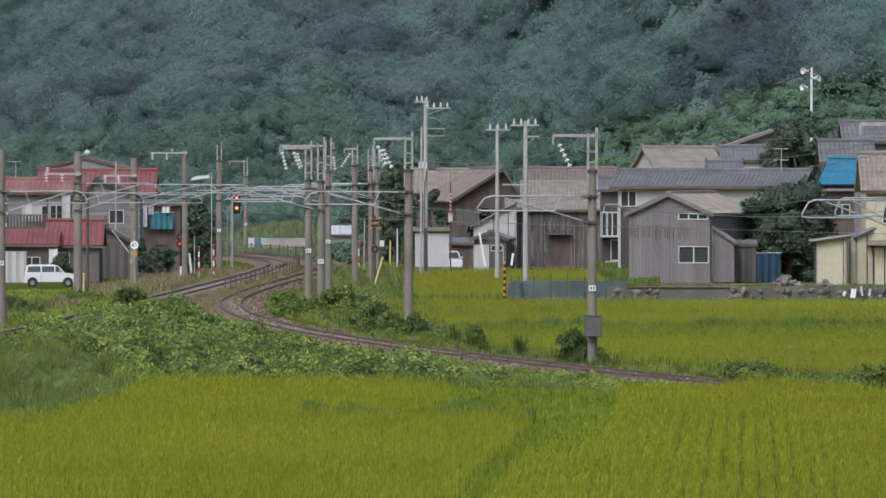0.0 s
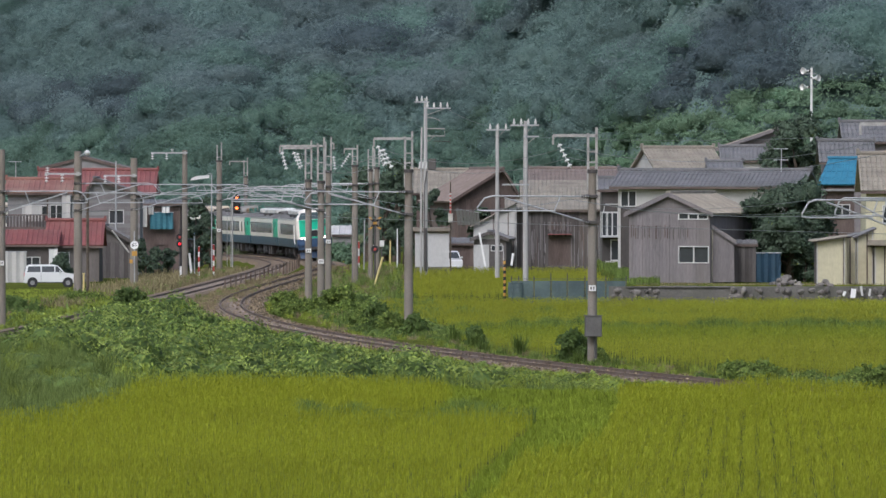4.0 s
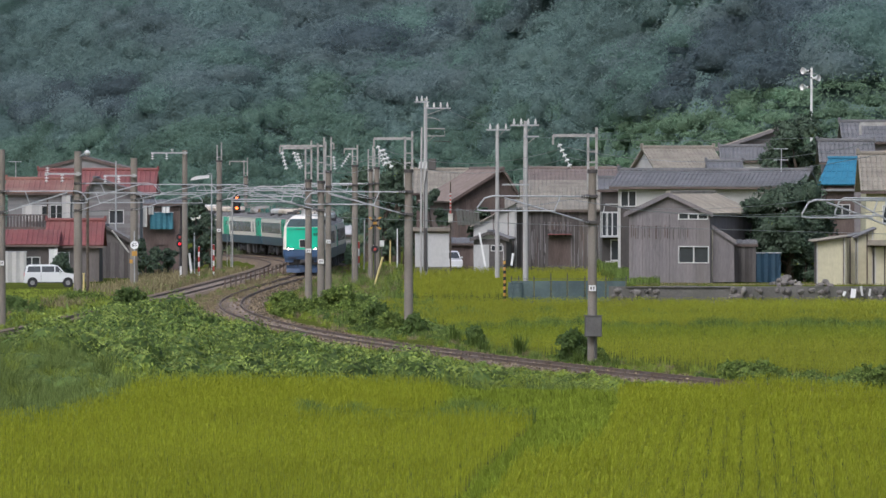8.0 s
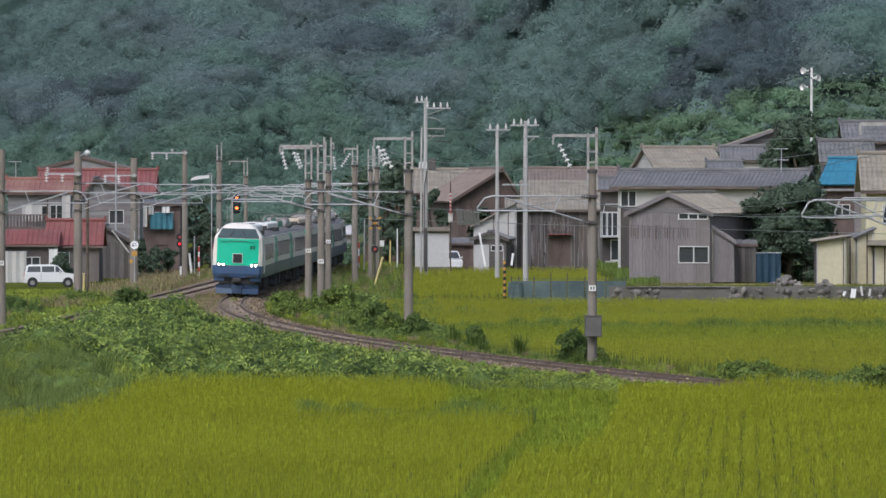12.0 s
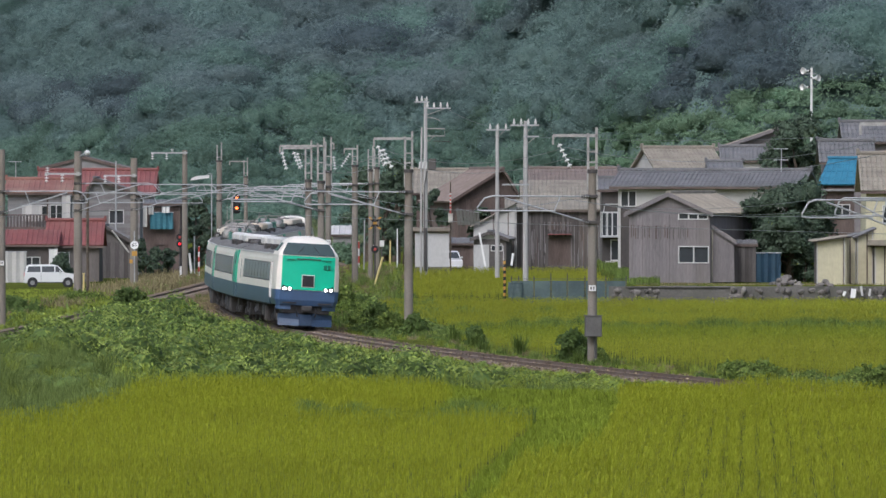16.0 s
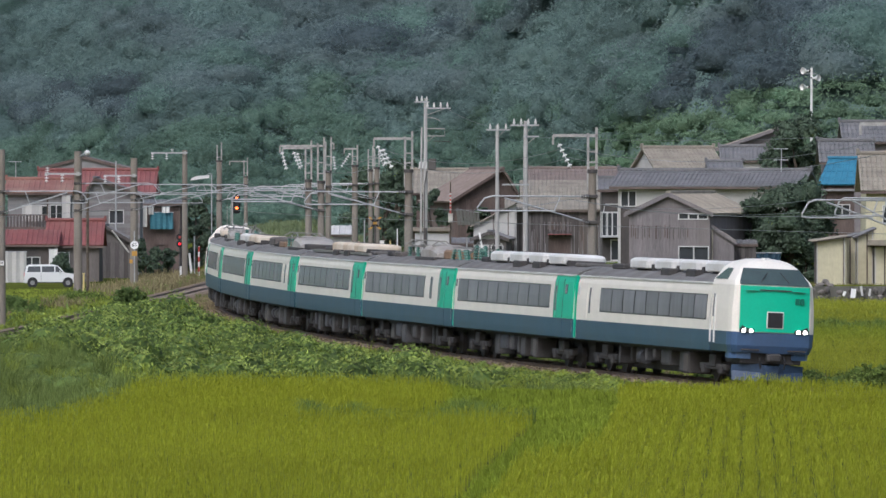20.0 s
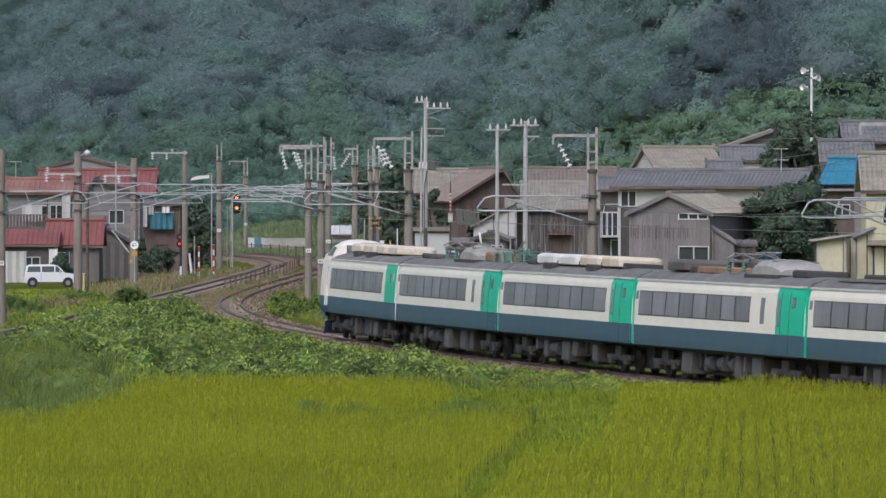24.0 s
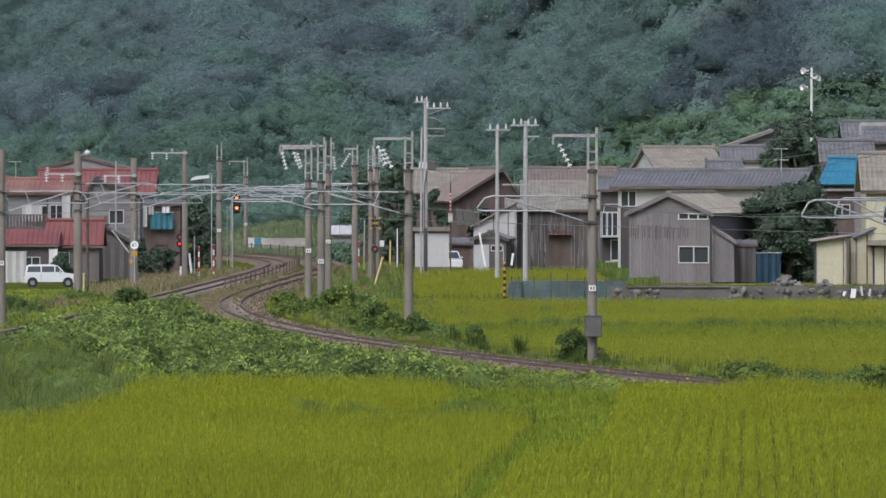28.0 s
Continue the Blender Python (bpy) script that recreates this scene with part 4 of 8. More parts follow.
def proud(car, name, x0, x1, z0, z1, mt, out=0.012, label="", sides=(-1, 1)):
    """A panel that stands a little proud of both flanks and follows their curve."""
    pr = side_profile()
    ws, hs = [p[0] for p in pr[:6]], [p[1] for p in pr[:6]]
    zs = [z0] + [h for h in hs if z0 + 0.02 < h < z1 - 0.02] + [z1]
    for side in sides:
        poly = [((float(np.interp(z, hs, ws)) + out) * side, z) for z in zs] + [((float(np.interp(z, hs, ws)) - 0.03) * side, z) for z in reversed(zs)]
        part(name, Shape().prism(poly, "x", x0, x1), mt, car, label)


def bogie(car, x):
    root = new("bogie")
    root.parent = car
    root.matrix_basis = pose(x, 0, 0)
    fr = Shape()
    for side in (-1, 1):
        fr.box(-1.65, 1.65, side * 0.98 - 0.09, side * 0.98 + 0.09, 0.42, 0.62, 0.03)
        fr.box(-0.35, 0.35, side * 0.98 - 0.14, side * 0.98 + 0.14, 0.5, 0.95, 0.04)
        for wx in (-1.05, 1.05):
            fr.box(wx - 0.2, wx + 0.2, side * 1.0 - 0.13, side * 1.0 + 0.13, 0.28, 0.58, 0.04)
    fr.box(-0.3, 0.3, -0.95, 0.95, 0.45, 0.7, 0.03)
    part("bogie_frame", fr, M_UNDER, root)
    for wx in (-1.05, 1.05):
        w = Shape()
        for side in (-1, 1):
            w.tube((wx, side * 0.49, 0.43), (wx, side * 0.63, 0.43), 0.43, 20)
            w.tube((wx, side * 0.47, 0.43), (wx, side * 0.49, 0.43), 0.46, 20)
        w.tube((wx, -0.6, 0.43), (wx, 0.6, 0.43), 0.09, 10)
        part("wheelset", w, M_UNDER, root, smooth=False)


def underfloor(car, seed, a, b):
    """Boxes, cylinders and pipes hung under the floor, with dark gaps between."""
    r = random.Random(seed)
    for side in (-1, 1):
        x = a + r.uniform(0, 0.4)
        part("pipe_run", Shape().box(a, b, side * 1.08 - 0.05, side * 1.08 + 0.05, 0.93, 1.0), M_UNDER, car)
        while x < b - 0.4:
            w = min(r.choice((0.2, 0.28, 0.45, 0.6, 0.8, 1.15)), b - x)
            y0, y1 = side * 0.5, side * r.choice((0.98, 1.1, 1.2, 1.27))
            low = r.choice((0.2, 0.22, 0.28, 0.42)) if w > 0.4 else r.uniform(0.3, 0.62)
            if r.random() < 0.2 and w > 0.4:
                part("air_tank", Shape().tube((x, side * 0.98, 0.62), (x + w, side * 0.98, 0.62), 0.24, 14), M_UBOX, car, "dark grey air tank")
            else:
                box = part("equipment_box", Shape().box(x, x + w, min(y0, y1), max(y0, y1), low, 0.95, 0.03), r.choice((M_UBOX, M_UBOX, M_UNDER, M_UNDER)), car)
                if w > 0.5:
                    part("box_cover", Shape().box(x + 0.06, x + w - 0.06, min(y1, y1 + side * 0.02), max(y1, y1 + side * 0.02), low + 0.06, 0.88, 0.008), r.choice((M_UBOX, M_UBOX, M_EQUIP)), box)
            x += w + r.choice((0.14, 0.25, 0.4, 0.55, 0.8))


def windows(car, x0, x1, panes):
    proud(car, "window_surround", x0 - 0.03, x1 + 0.03, 2.07, 2.92, M_SEAM, 0.006)
    step = (x1 - x0) / panes
    for i in range(panes):
        proud(car, "window_pane", x0 + i * step + 0.035, x0 + (i + 1) * step - 0.035, 2.11, 2.88, M_PANE, 0.012)
        if i:
            proud(car, "window_bar", x0 + i * step - 0.055, x0 + i * step + 0.055, 2.11, 2.88, M_BLACK, 0.016)


def roof_units(car, places, mt, length=2.6):
    for k, x in enumerate(places):
        u = new("air_conditioner")
        u.parent = car
        u.matrix_basis = pose(x, 0, 3.62)
        h = length / 2
        outline = [(-1, -0.62), (-0.985, -0.8), (-0.94, -0.93), (-0.86, -1), (0.86, -1), (0.94, -0.93), (0.985, -0.8), (1, -0.62)]
        outline += [(p, -q) for p, q in reversed(outline)]
        rings = [[(p * (h - i), q * w, z) for p, q in outline] for z, i, w in ((0.04, 0.1, 0.76), (0.08, 0.0, 0.82), (0.31, 0.0, 0.82), (0.37, 0.05, 0.78), (0.41, 0.14, 0.70), (0.43, 0.28, 0.56))]
        part("cover", Shape().loft(rings), mt, u)
        for px in (-h * 0.4, h * 0.4):
            part("grille", Shape().box(px - 0.22, px + 0.22, -0.45, 0.45, 0.425, 0.445, 0.008), M_EQUIP, u)
        part("plinth", Shape().box(-h + 0.3, h - 0.3, -0.6, 0.6, -0.12, 0.085), M_UNDER, u)
        # louvre in the gap, darkened so its colour carries the shade between units
        part("louvre", Shape().box(h + 0.08, h + 0.36, -0.7, 0.7, -0.05, 0.2, 0.03), M_UNDER, u)
        for side in (-1, 1) if k in (1, 2) else ():
            part("bracket", Shape().box(h - 0.45, h + 0.75, side * 0.95 - 0.16, side * 0.95 + 0.16, -0.2, 0.10, 0.05), M_UNDER, u)


def insulator_body(x, y, z, sheds, tilt=0.0, r=0.12):
    """A turned porcelain body: broad sheds with narrow necks between."""
    rings = []
    for j in range(sheds):
        for dz, rr in ((0.0, r), (0.03, r * 0.9), (0.05, r * 0.5), (0.09, r * 0.5)):
            rings.append([(x + tilt * j + rr * math.cos(a * math.pi / 4), y + rr * math.sin(a * math.pi / 4), z + j * 0.1 + dz) for a in range(8)])
    return Shape().loft(rings)


def pantograph(car, x, raised=False):
    p = new("pantograph")
    p.parent = car
    p.matrix_basis = pose(x, 0, 3.66)
    for ix in (-0.9, 0.9):
        for iy in (-0.6, 0.6):
            part("insulator", insulator_body(ix, iy, 0.0, 4, 0.0, 0.11), M_INSULATOR, p, "green porcelain insulator")
    base = Shape()
    base.box(-1.1, 1.1, -0.65, -0.55, 0.36, 0.44).box(-1.1, 1.1, 0.55, 0.65, 0.36, 0.44).box(-1.0, -0.9, -0.6, 0.6, 0.37, 0.45).box(0.9, 1.0, -0.6, 0.6, 0.37, 0.45)
    part("base_frame", base, M_PANTO, p)
    top = 1.45 if raised else 0.62
    knee = 0.95 if raised else 0.5
    for sx in (-1, 1):
        for y in (-0.5, 0.5):
            bend = (sx * (1.15 if raised else 1.5), y * 0.9, knee)
            part("lower_arm", Shape().tube((sx * 0.35, y, 0.42), bend, 0.03), M_PANTO, p)
            part("upper_arm", Shape().tube(bend, (sx * 0.12, y * 0.8, top), 0.024), M_PANTO, p)
    part("contact_strip", Shape().box(-0.2, 0.2, -0.7, 0.7, top, top + 0.05, 0.01).tube((0, -0.7, top), (0, -0.95, top - 0.15), 0.03).tube((0, 0.7, top), (0, 0.95, top - 0.15), 0.03), M_PANTO, p)


def roof_box(car, x, w, mt, h=0.35):
    part("roof_box", Shape().box(x - w / 2, x + w / 2, -0.7, 0.7, 3.58, 3.6 + h, 0.06), mt, car)


def middle_car(label, seed, slot, roof):
    car = thing("railway_coach", Matrix.Identity(4), label, "train car", "cars of the train")
    coach_shell(car, -10.02, 10.02, True)
    # green entrance end with the door
    proud(car, "green_end", 7.05, 10.03, BELT + 0.004, GUTTER - 0.01, M_GREEN, 0.008, "emerald green entrance end")
    proud(car, "door", 7.55, 8.45, BELT + 0.01, 3.12, M_GREEN, 0.016, "emerald green sliding door")
    proud(car, "door_window", 7.22, 7.40, 2.0, 2.9, M_PANE, 0.022)
    proud(car, "vestibule_frame", 8.72, 9.10, 2.62, 2.96, M_SEAM, 0.018)
    proud(car, "vestibule_window", 8.75, 9.07, 2.65, 2.93, M_PANE, 0.022)
    proud(car, "rear_vestibule_window", -9.85, -9.6, 2.62, 2.9, M_PANE, 0.022)
    for x in (7.06, 7.52, 8.48):
        proud(car, "door_seam", x - 0.007, x + 0.007, BELT + 0.03, 3.14, M_SEAM, 0.02)
    proud(car, "door_step_panel", 7.55, 8.45, LOW + 0.03, BELT - 0.01, M_BAND, 0.01)
    if slot:
        windows(car, -9.45, 3.95, 8)
        proud(car, "side_window", 5.2, 5.65, 2.05, 2.9, M_PANE, 0.012)
    else:
        windows(car, -9.4, 6.3, 9)
    bogie(car, 7.1)
    bogie(car, -7.1)
    underfloor(car, seed, -4.9, 4.9)
    part("gangway", Shape().box(9.95, 10.32, -0.65, 0.65, 1.1, 3.3, 0.05), M_BLACK, car)
    part("gangway", Shape().box(-10.32, -9.95, -0.65, 0.65, 1.1, 3.3, 0.05), M_BLACK, car)
    for side in (-1, 1):
        part("corner_fairing", Shape().box(10.0, 10.2, side * 1.33 - 0.05, side * 1.33 + 0.08, 1.10, GUTTER), M_GREEN, car, "emerald green corner fairing")
    roof(car)
    return car


def ring_at(z, front, half, back, nose=0.2):
    """A cab outline in plan, with rounded front corners."""
    return [(back, -half, z), (front - nose * 3.0, -half, z), (front - nose * 1.2, -half * 0.97, z), (front - nose * 0.4, -half * 0.86, z), (front - nose * 0.1, -half * 0.5, z), (front, 0, z),
            (front - nose * 0.1, half * 0.5, z), (front - nose * 0.4, half * 0.86, z), (front - nose * 1.2, half * 0.97, z), (front - nose * 3.0, half, z), (back, half, z)]


def cab_car(label, seed, lit, roof):
    """The driving coach: x forward, its nose at 10.5."""
    car = thing("driving_coach", Matrix.Identity(4), label, "train car", "cars of the train")
    coach_shell(car, -10.02, 7.6, False)
    f0 = 10.42
    part("nose_band", Shape().loft([[(7.6, -w, z), (9.7, -w, z), (9.7, w, z), (7.6, w, z)] for z, w in ((LOW, 1.36), (1.3, 1.44), (BELT, HALF))]), M_BAND, car)
    part("nose_lower", Shape().loft([ring_at(LOW, f0 - 0.16, 1.36, 9.7), ring_at(1.3, f0 - 0.05, 1.44, 9.7), ring_at(BELT, f0, HALF, 9.7)]), M_NOSE_BLUE, car, "blue lower nose", smooth=False)
    part("nose_upper", Shape().loft([ring_at(BELT, f0, HALF, 7.6), ring_at(2.5, f0 - 0.03, 1.44, 7.6), ring_at(3.28, f0 - 0.08, 1.38, 7.6)]), M_CREAM, car)
    part("cab_roof", Shape().loft([ring_at(3.28, f0 - 0.08, 1.38, 7.6), ring_at(3.42, f0 - 0.2, 1.33, 7.55), ring_at(3.88, f0 - 0.72, 1.0, 7.62), ring_at(4.06, f0 - 1.05, 0.78, 7.9, 0.15), ring_at(4.15, f0 - 1.4, 0.5, 8.25, 0.1), ring_at(4.17, f0 - 1.7, 0.25, 8.5, 0.05)]), M_CREAM, car, "white domed cab roof")
    # green front panel, lamps, windscreen
    fx = lambda y: f0 - 0.2 * (0.4 * (abs(y) / 1.24) ** 2)
    ys = [-1.19, -0.9, -0.5, 0, 0.5, 0.9, 1.19]
    panel = Shape()
    panel.loft([[(fx(y) + o - 0.01 - (0.075 if z > 3 else 0), y, z) for z in (BELT + 0.02, 3.27)] + [(fx(y) - 0.06 - (0.075 if z > 3 else 0), y, z) for z in (3.27, BELT + 0.02)] for y in ys for o in (0.04,)])
    part("front_panel", panel, M_GREEN, car, "emerald green front panel")
    gl = Shape()
    gl.loft([[(fx(y) - 0.06, y, 3.31), (fx(y) - 0.06 - 0.115, y * 0.985, 3.42), (fx(y) - 0.60, y * 0.79, 3.85), (fx(y) - 0.72, y * 0.79, 3.85), (fx(y) - 0.30, y * 0.985, 3.42), (fx(y) - 0.2, y, 3.31)] for y in ys])
    part("windscreen", gl, M_WINDSHIELD, car, "dark raked windscreen")
    part("lamp_window", Shape().box(f0 - 0.02, f0 + 0.045, -0.29, 0.29, 1.88, 2.44, 0.02), M_UNIT, car, "pale sign frame")
    part("sign_window", Shape().box(f0 - 0.02, f0 + 0.055, -0.265, 0.265, 1.905, 2.415, 0.02), M_BLACK, car, "dark square train-name sign")
    part("handrail", Shape().box(f0 - 0.1, f0 + 0.0, -0.55, 0.55, 3.12, 3.16), M_SEAM, car)
    for side in (-1, 1):
        part("front_seam", Shape().box(f0 - 0.1, f0 + 0.005, side * 0.81 - 0.19, side * 0.81 + 0.19, 3.1, 3.115), M_SEAM, car)
        part("step", Shape().box(f0 - 0.1, f0 + 0.02, side * 0.8 - 0.3, side * 0.8 + 0.3, 1.14, 1.19), M_UNDER, car)
    # operator's mark, as plain dark strokes
    mark = Shape()
    mark.box(f0 - 0.12, f0 - 0.012, 0.86, 0.98, 2.70, 2.90)
    mark.box(f0 - 0.12, f0 - 0.012, 0.68, 0.82, 2.70, 2.90)
    part("emblem", mark, M_EMBLEM, car, "small dark emblem of two plain blocks")
    for side in (-1, 1):
        part("headlight_housing", Shape().box(f0 - 0.2, f0 + 0.02, side * 0.93 - 0.26, side * 0.93 + 0.26, 1.72, 1.88, 0.04).add([(f0 + 0.021, side * 0.68, 1.73), (f0 + 0.021, side * 1.16, 1.73), (f0 + 0.021, side * 1.12, 1.96), (f0 - 0.1, side * 0.68, 1.73), (f0 - 0.1, side * 1.16, 1.73), (f0 - 0.1, side * 1.12, 1.96)], [(0, 1, 2), (5, 4, 3), (0, 3, 4, 1), (1, 4, 5, 2), (2, 5, 3, 0)]), M_BLACK, car)
        for k in (-0.12, 0.12):
            part("headlight", Shape().tube((f0, side * 0.93 + k, 1.79), (f0 + 0.05, side * 0.93 + k, 1.79), 0.062, 12), M_LAMP if lit else M_WINDSHIELD, car)
        part("quarter_window", Shape().loft([[(x + dx, side * (1.345 - (z - 3.42) * 0.68 + o), z + o * 0.6) for x, z in ((7.75, 3.45), (9.15, 3.45), (8.9, 3.82), (8.35, 3.82))] for dx, o in ((0, -0.04), (0, 0.02))]), M_WINDSHIELD, car)
    proud(car, "cab_door_window", 7.95, 8.15, 2.2, 2.95, M_PANE, 0.014)
    proud(car, "cab_handrail", 7.78, 7.82, 1.35, 2.9, M_UNIT, 0.05)
    proud(car, "cab_handrail", 8.26, 8.30, 1.35, 2.9, M_UNIT, 0.05)
    # the plough: two blue wings that meet in a dark middle plate, on brackets
    for side in (-1, 1):
        wing = Shape()
        wing.loft([[(f0 - 0.22 - 0.34 * k, side * (0.30 + 0.92 * k), 0.14), (f0 - 0.34 - 0.34 * k, side * (0.30 + 0.92 * k), 0.42 + 0.04 * k), (f0 - 0.30 - 0.34 * k, side * (0.30 + 0.92 * k), 0.72 - 0.06 * k),
                    (f0 - 0.40 - 0.34 * k, side * (0.30 + 0.92 * k), 0.72 - 0.06 * k), (f0 - 0.46 - 0.34 * k, side * (0.30 + 0.92 * k), 0.42), (f0 - 0.34 - 0.34 * k, side * (0.30 + 0.92 * k), 0.14)] for k in (0, 0.35, 0.7, 1.0)])
        part("plough_wing", wing, M_PLOUGH, car, "dark blue snow plough wing")
        part("plough_bracket", Shape().box(f0 - 1.2, f0 - 0.5, side * 0.7 - 0.06, side * 0.7 + 0.06, 0.5, 1.0), M_UNDER, car)
        part("nose_skirt", Shape().loft([[(9.2, side * 1.30, z), (f0 - 0.62, side * 1.34, z), (f0 - 0.34, side * 1.18, z), (f0 - 0.22, side * 0.72, z), (f0 - 0.32, side * 0.70, z), (f0 - 0.42, side * 1.10, z), (f0 - 0.68, side * 1.26, z), (9.2, side * 1.22, z)] for z in (0.86, LOW + 0.06)]), M_NOSE_BLUE, car, "blue nose skirt")
    part("plough_plate", Shape().box(f0 - 0.46, f0 - 0.26, -0.302, 0.302, 0.15, 0.66, 0.03), M_PLOUGH, car)
    for side in (-1, 1):
        part("brake_hose", Shape().path([(f0 - 0.25, side * 0.42, 0.95), (f0 - 0.08, side * 0.44, 0.8), (f0 - 0.1, side * 0.40, 0.55)], 0.03), M_BLACK, car)
        part("wiper", Shape().tube((f0 - 0.16, side * 0.5, 3.38), (f0 - 0.36, side * 0.22, 3.72), 0.014, 5), M_BLACK, car)
    part("buffer_beam", Shape().box(8.4, f0 - 0.35, -1.05, 1.05, 0.7, 1.1, 0.03), M_UNDER, car)
    part("coupler", Shape().box(f0 - 0.4, f0 + 0.15, -0.2, 0.2, 0.78, 1.05, 0.05).box(f0 + 0.05, f0 + 0.2, -0.24, 0.24, 0.78, 1.06, 0.06), M_UNDER, car)
    part("horn_cover", Shape().box(8.9, 9.1, -0.12, -0.04, 4.1, 4.2).box(8.9, 9.1, 0.04, 0.12, 4.1, 4.2), M_UNIT, car)
    windows(car, -6.75, 7.15, 9)
    proud(car, "side_window", -8.3, -8.1, 2.0, 2.9, M_PANE, 0.012)
    proud(car, "rear_vestibule_window", -9.87, -9.6, 2.62, 2.9, M_UNIT, 0.022)
    proud(car, "door", -9.35, -8.55, BELT + 0.01, 3.1, M_CREAM, 0.012, "cream sliding door")
    part("gangway", Shape().box(-10.32, -9.95, -0.65, 0.65, 1.1, 3.3, 0.05), M_BLACK, car)
    bogie(car, 6.9)
    bogie(car, -7.1)
    underfloor(car, seed, -4.9, 4.6)
    roof(car)
    return car


def roof_a(car):
    roof_units(car, (5.6, 2.35, -0.9, -4.15), M_UNIT, 2.45)
    roof_box(car, -7.4, 1.6, M_UNDER, 0.2)


def roof_tail(car):
    roof_units(car, (4.7, 1.4, -1.9, -5.2), M_UNIT_WORN, 2.5)
    part("roof_ramp", Shape().prism([(6.4, 3.6), (7.9, 3.6), (7.9, 3.98), (7.2, 3.8)], "y", -0.75, 0.75), M_ROOF, car, "dark sloping panel behind the cab dome")


def roof_b(car):
    roof_units(car, (4.2, 0.9, -2.4, -5.7), M_UNIT, 2.45)
    roof_box(car, 7.7, 1.7, M_EQUIP, 0.16)
    roof_box(car, -8.4, 1.2, M_UNDER, 0.2)


def roof_hump(car, x, length, mt):
    """A rounded equipment cover across the roof, with a dark foot and a rib at each end."""
    h = length / 2
    rings = [[(x + p * h, y * (0.86 - 0.1 * abs(p) ** 3), 3.6 + z * (0.12 + 0.46 * math.sqrt(max(0.0, 1 - 0.93 * p * p)))) for y, z in ((-1, 0), (-1, 0.6), (-0.86, 0.9), (-0.5, 1), (0.5, 1), (0.86, 0.9), (1, 0.6), (1, 0))] for p in (-1, -0.9, -0.7, -0.4, 0, 0.4, 0.7, 0.9, 1)]
    part("roof_cover", Shape().loft(rings), mt, car, "rounded grey roof cover")
    part("cover_foot", Shape().box(x - h - 0.25, x + h + 0.25, -0.95, 0.95, 3.5, 3.66, 0.03), M_UNDER, car)
    for p in (-0.45, 0.45):
        part("cover_rib", Shape().box(x + p * h - 0.04, x + p * h + 0.04, -0.8, 0.8, 4.08, 4.14, 0.01), M_PANTO, car)


def roof_c(car):
    for k in range(9):
        for side in (-0.62, 0.0, 0.62) if k % 3 == 0 else (0.3 - 0.5 * (k % 2),):
            tilt = 0.05 * ((k * 7 + int(side * 10)) % 5 - 2)
            tall = 4 + (k * 5 + int(side * 10) + 9) % 3
            part("insulator", insulator_body(5.4 + 0.5 * k, side, 3.62, tall, tilt), M_INSULATOR, car, "green porcelain insulator")
    part("bus_bar", Shape().box(5.3, 9.7, -0.64, -0.6, 4.06, 4.11).box(5.3, 9.7, 0.6, 0.64, 4.06, 4.11).tube((5.0, 0, 3.7), (6.2, 0.3, 4.45), 0.035).tube((7.0, -0.4, 3.7), (6.4, -0.3, 4.5), 0.03).tube((8.6, 0.4, 3.7), (9.3, 0.2, 4.3), 0.03), M_PANTO, car)
    part("breaker_box", Shape().box(3.2, 4.7, -0.6, 0.6, 3.58, 3.98, 0.08), M_RUST_BOX, car, "rust-brown circuit breaker box")
    roof_hump(car, 0.9, 3.6, M_UNIT_GREY)
    pantograph(car, -3.4)
    roof_box(car, -6.6, 1.4, M_EQUIP, 0.2)
    roof_box(car, -8.4, 1.2, M_UNDER, 0.2)


def roof_d(car):
    roof_units(car, (4.2, 0.9, -2.4), M_UNIT_RUST, 2.9)
    roof_box(car, -5.8, 2.0, M_UNDER, 0.2)
    roof_box(car, 7.6, 1.7, M_EQUIP, 0.16)
    part("cable_run", Shape().box(-8.5, 8.5, -1.0, -0.86, 3.56, 3.66), M_PANTO, car)


def roof_e(car):
    roof_units(car, (4.2, 0.9), M_UNIT_RUST, 2.75)
    roof_units(car, (-2.4, -5.7), M_UNIT, 2.75)
    roof_box(car, -8.4, 1.2, M_UNDER, 0.2)


def roof_f(car):
    roof_box(car, 7.0, 1.8, M_UNDER, 0.25)
    roof_hump(car, 3.4, 3.4, M_UNIT_GREY)
    pantograph(car, -0.6)
    roof_box(car, -4.0, 2.0, M_RUST_BOX, 0.25)
    roof_units(car, (-7.2,), M_EQUIP, 2.4)


COACH = "cream coach with emerald green entrance end and dark teal band"
front_car = cab_car("cream driving coach with emerald green front, blue nose and lit headlights", 1, True, roof_a)
cars = [front_car]
for seed, slot, roof in ((2, False, roof_b), (3, True, roof_c), (4, False, roof_d), (5, True, roof_f), (6, False, roof_e), (7, True, roof_c)):
    cars.append(middle_car(COACH, seed, slot, roof))
tail_car = cab_car("cream rear driving coach with emerald green end and unlit lamps", 8, False, roof_tail)
proud(tail_car, "green_end", -10.03, -7.6, BELT + 0.004, GUTTER - 0.01, M_GREEN, 0.016, "emerald green entrance end")
proud(tail_car, "vestibule_window", -9.2, -8.8, 2.55, 2.9, M_PANE, 0.024)
cars.append(tail_car)


def nose_at(t):
    return -(22.546 * (t - 20) + 0.0064 * (t - 20) ** 2)


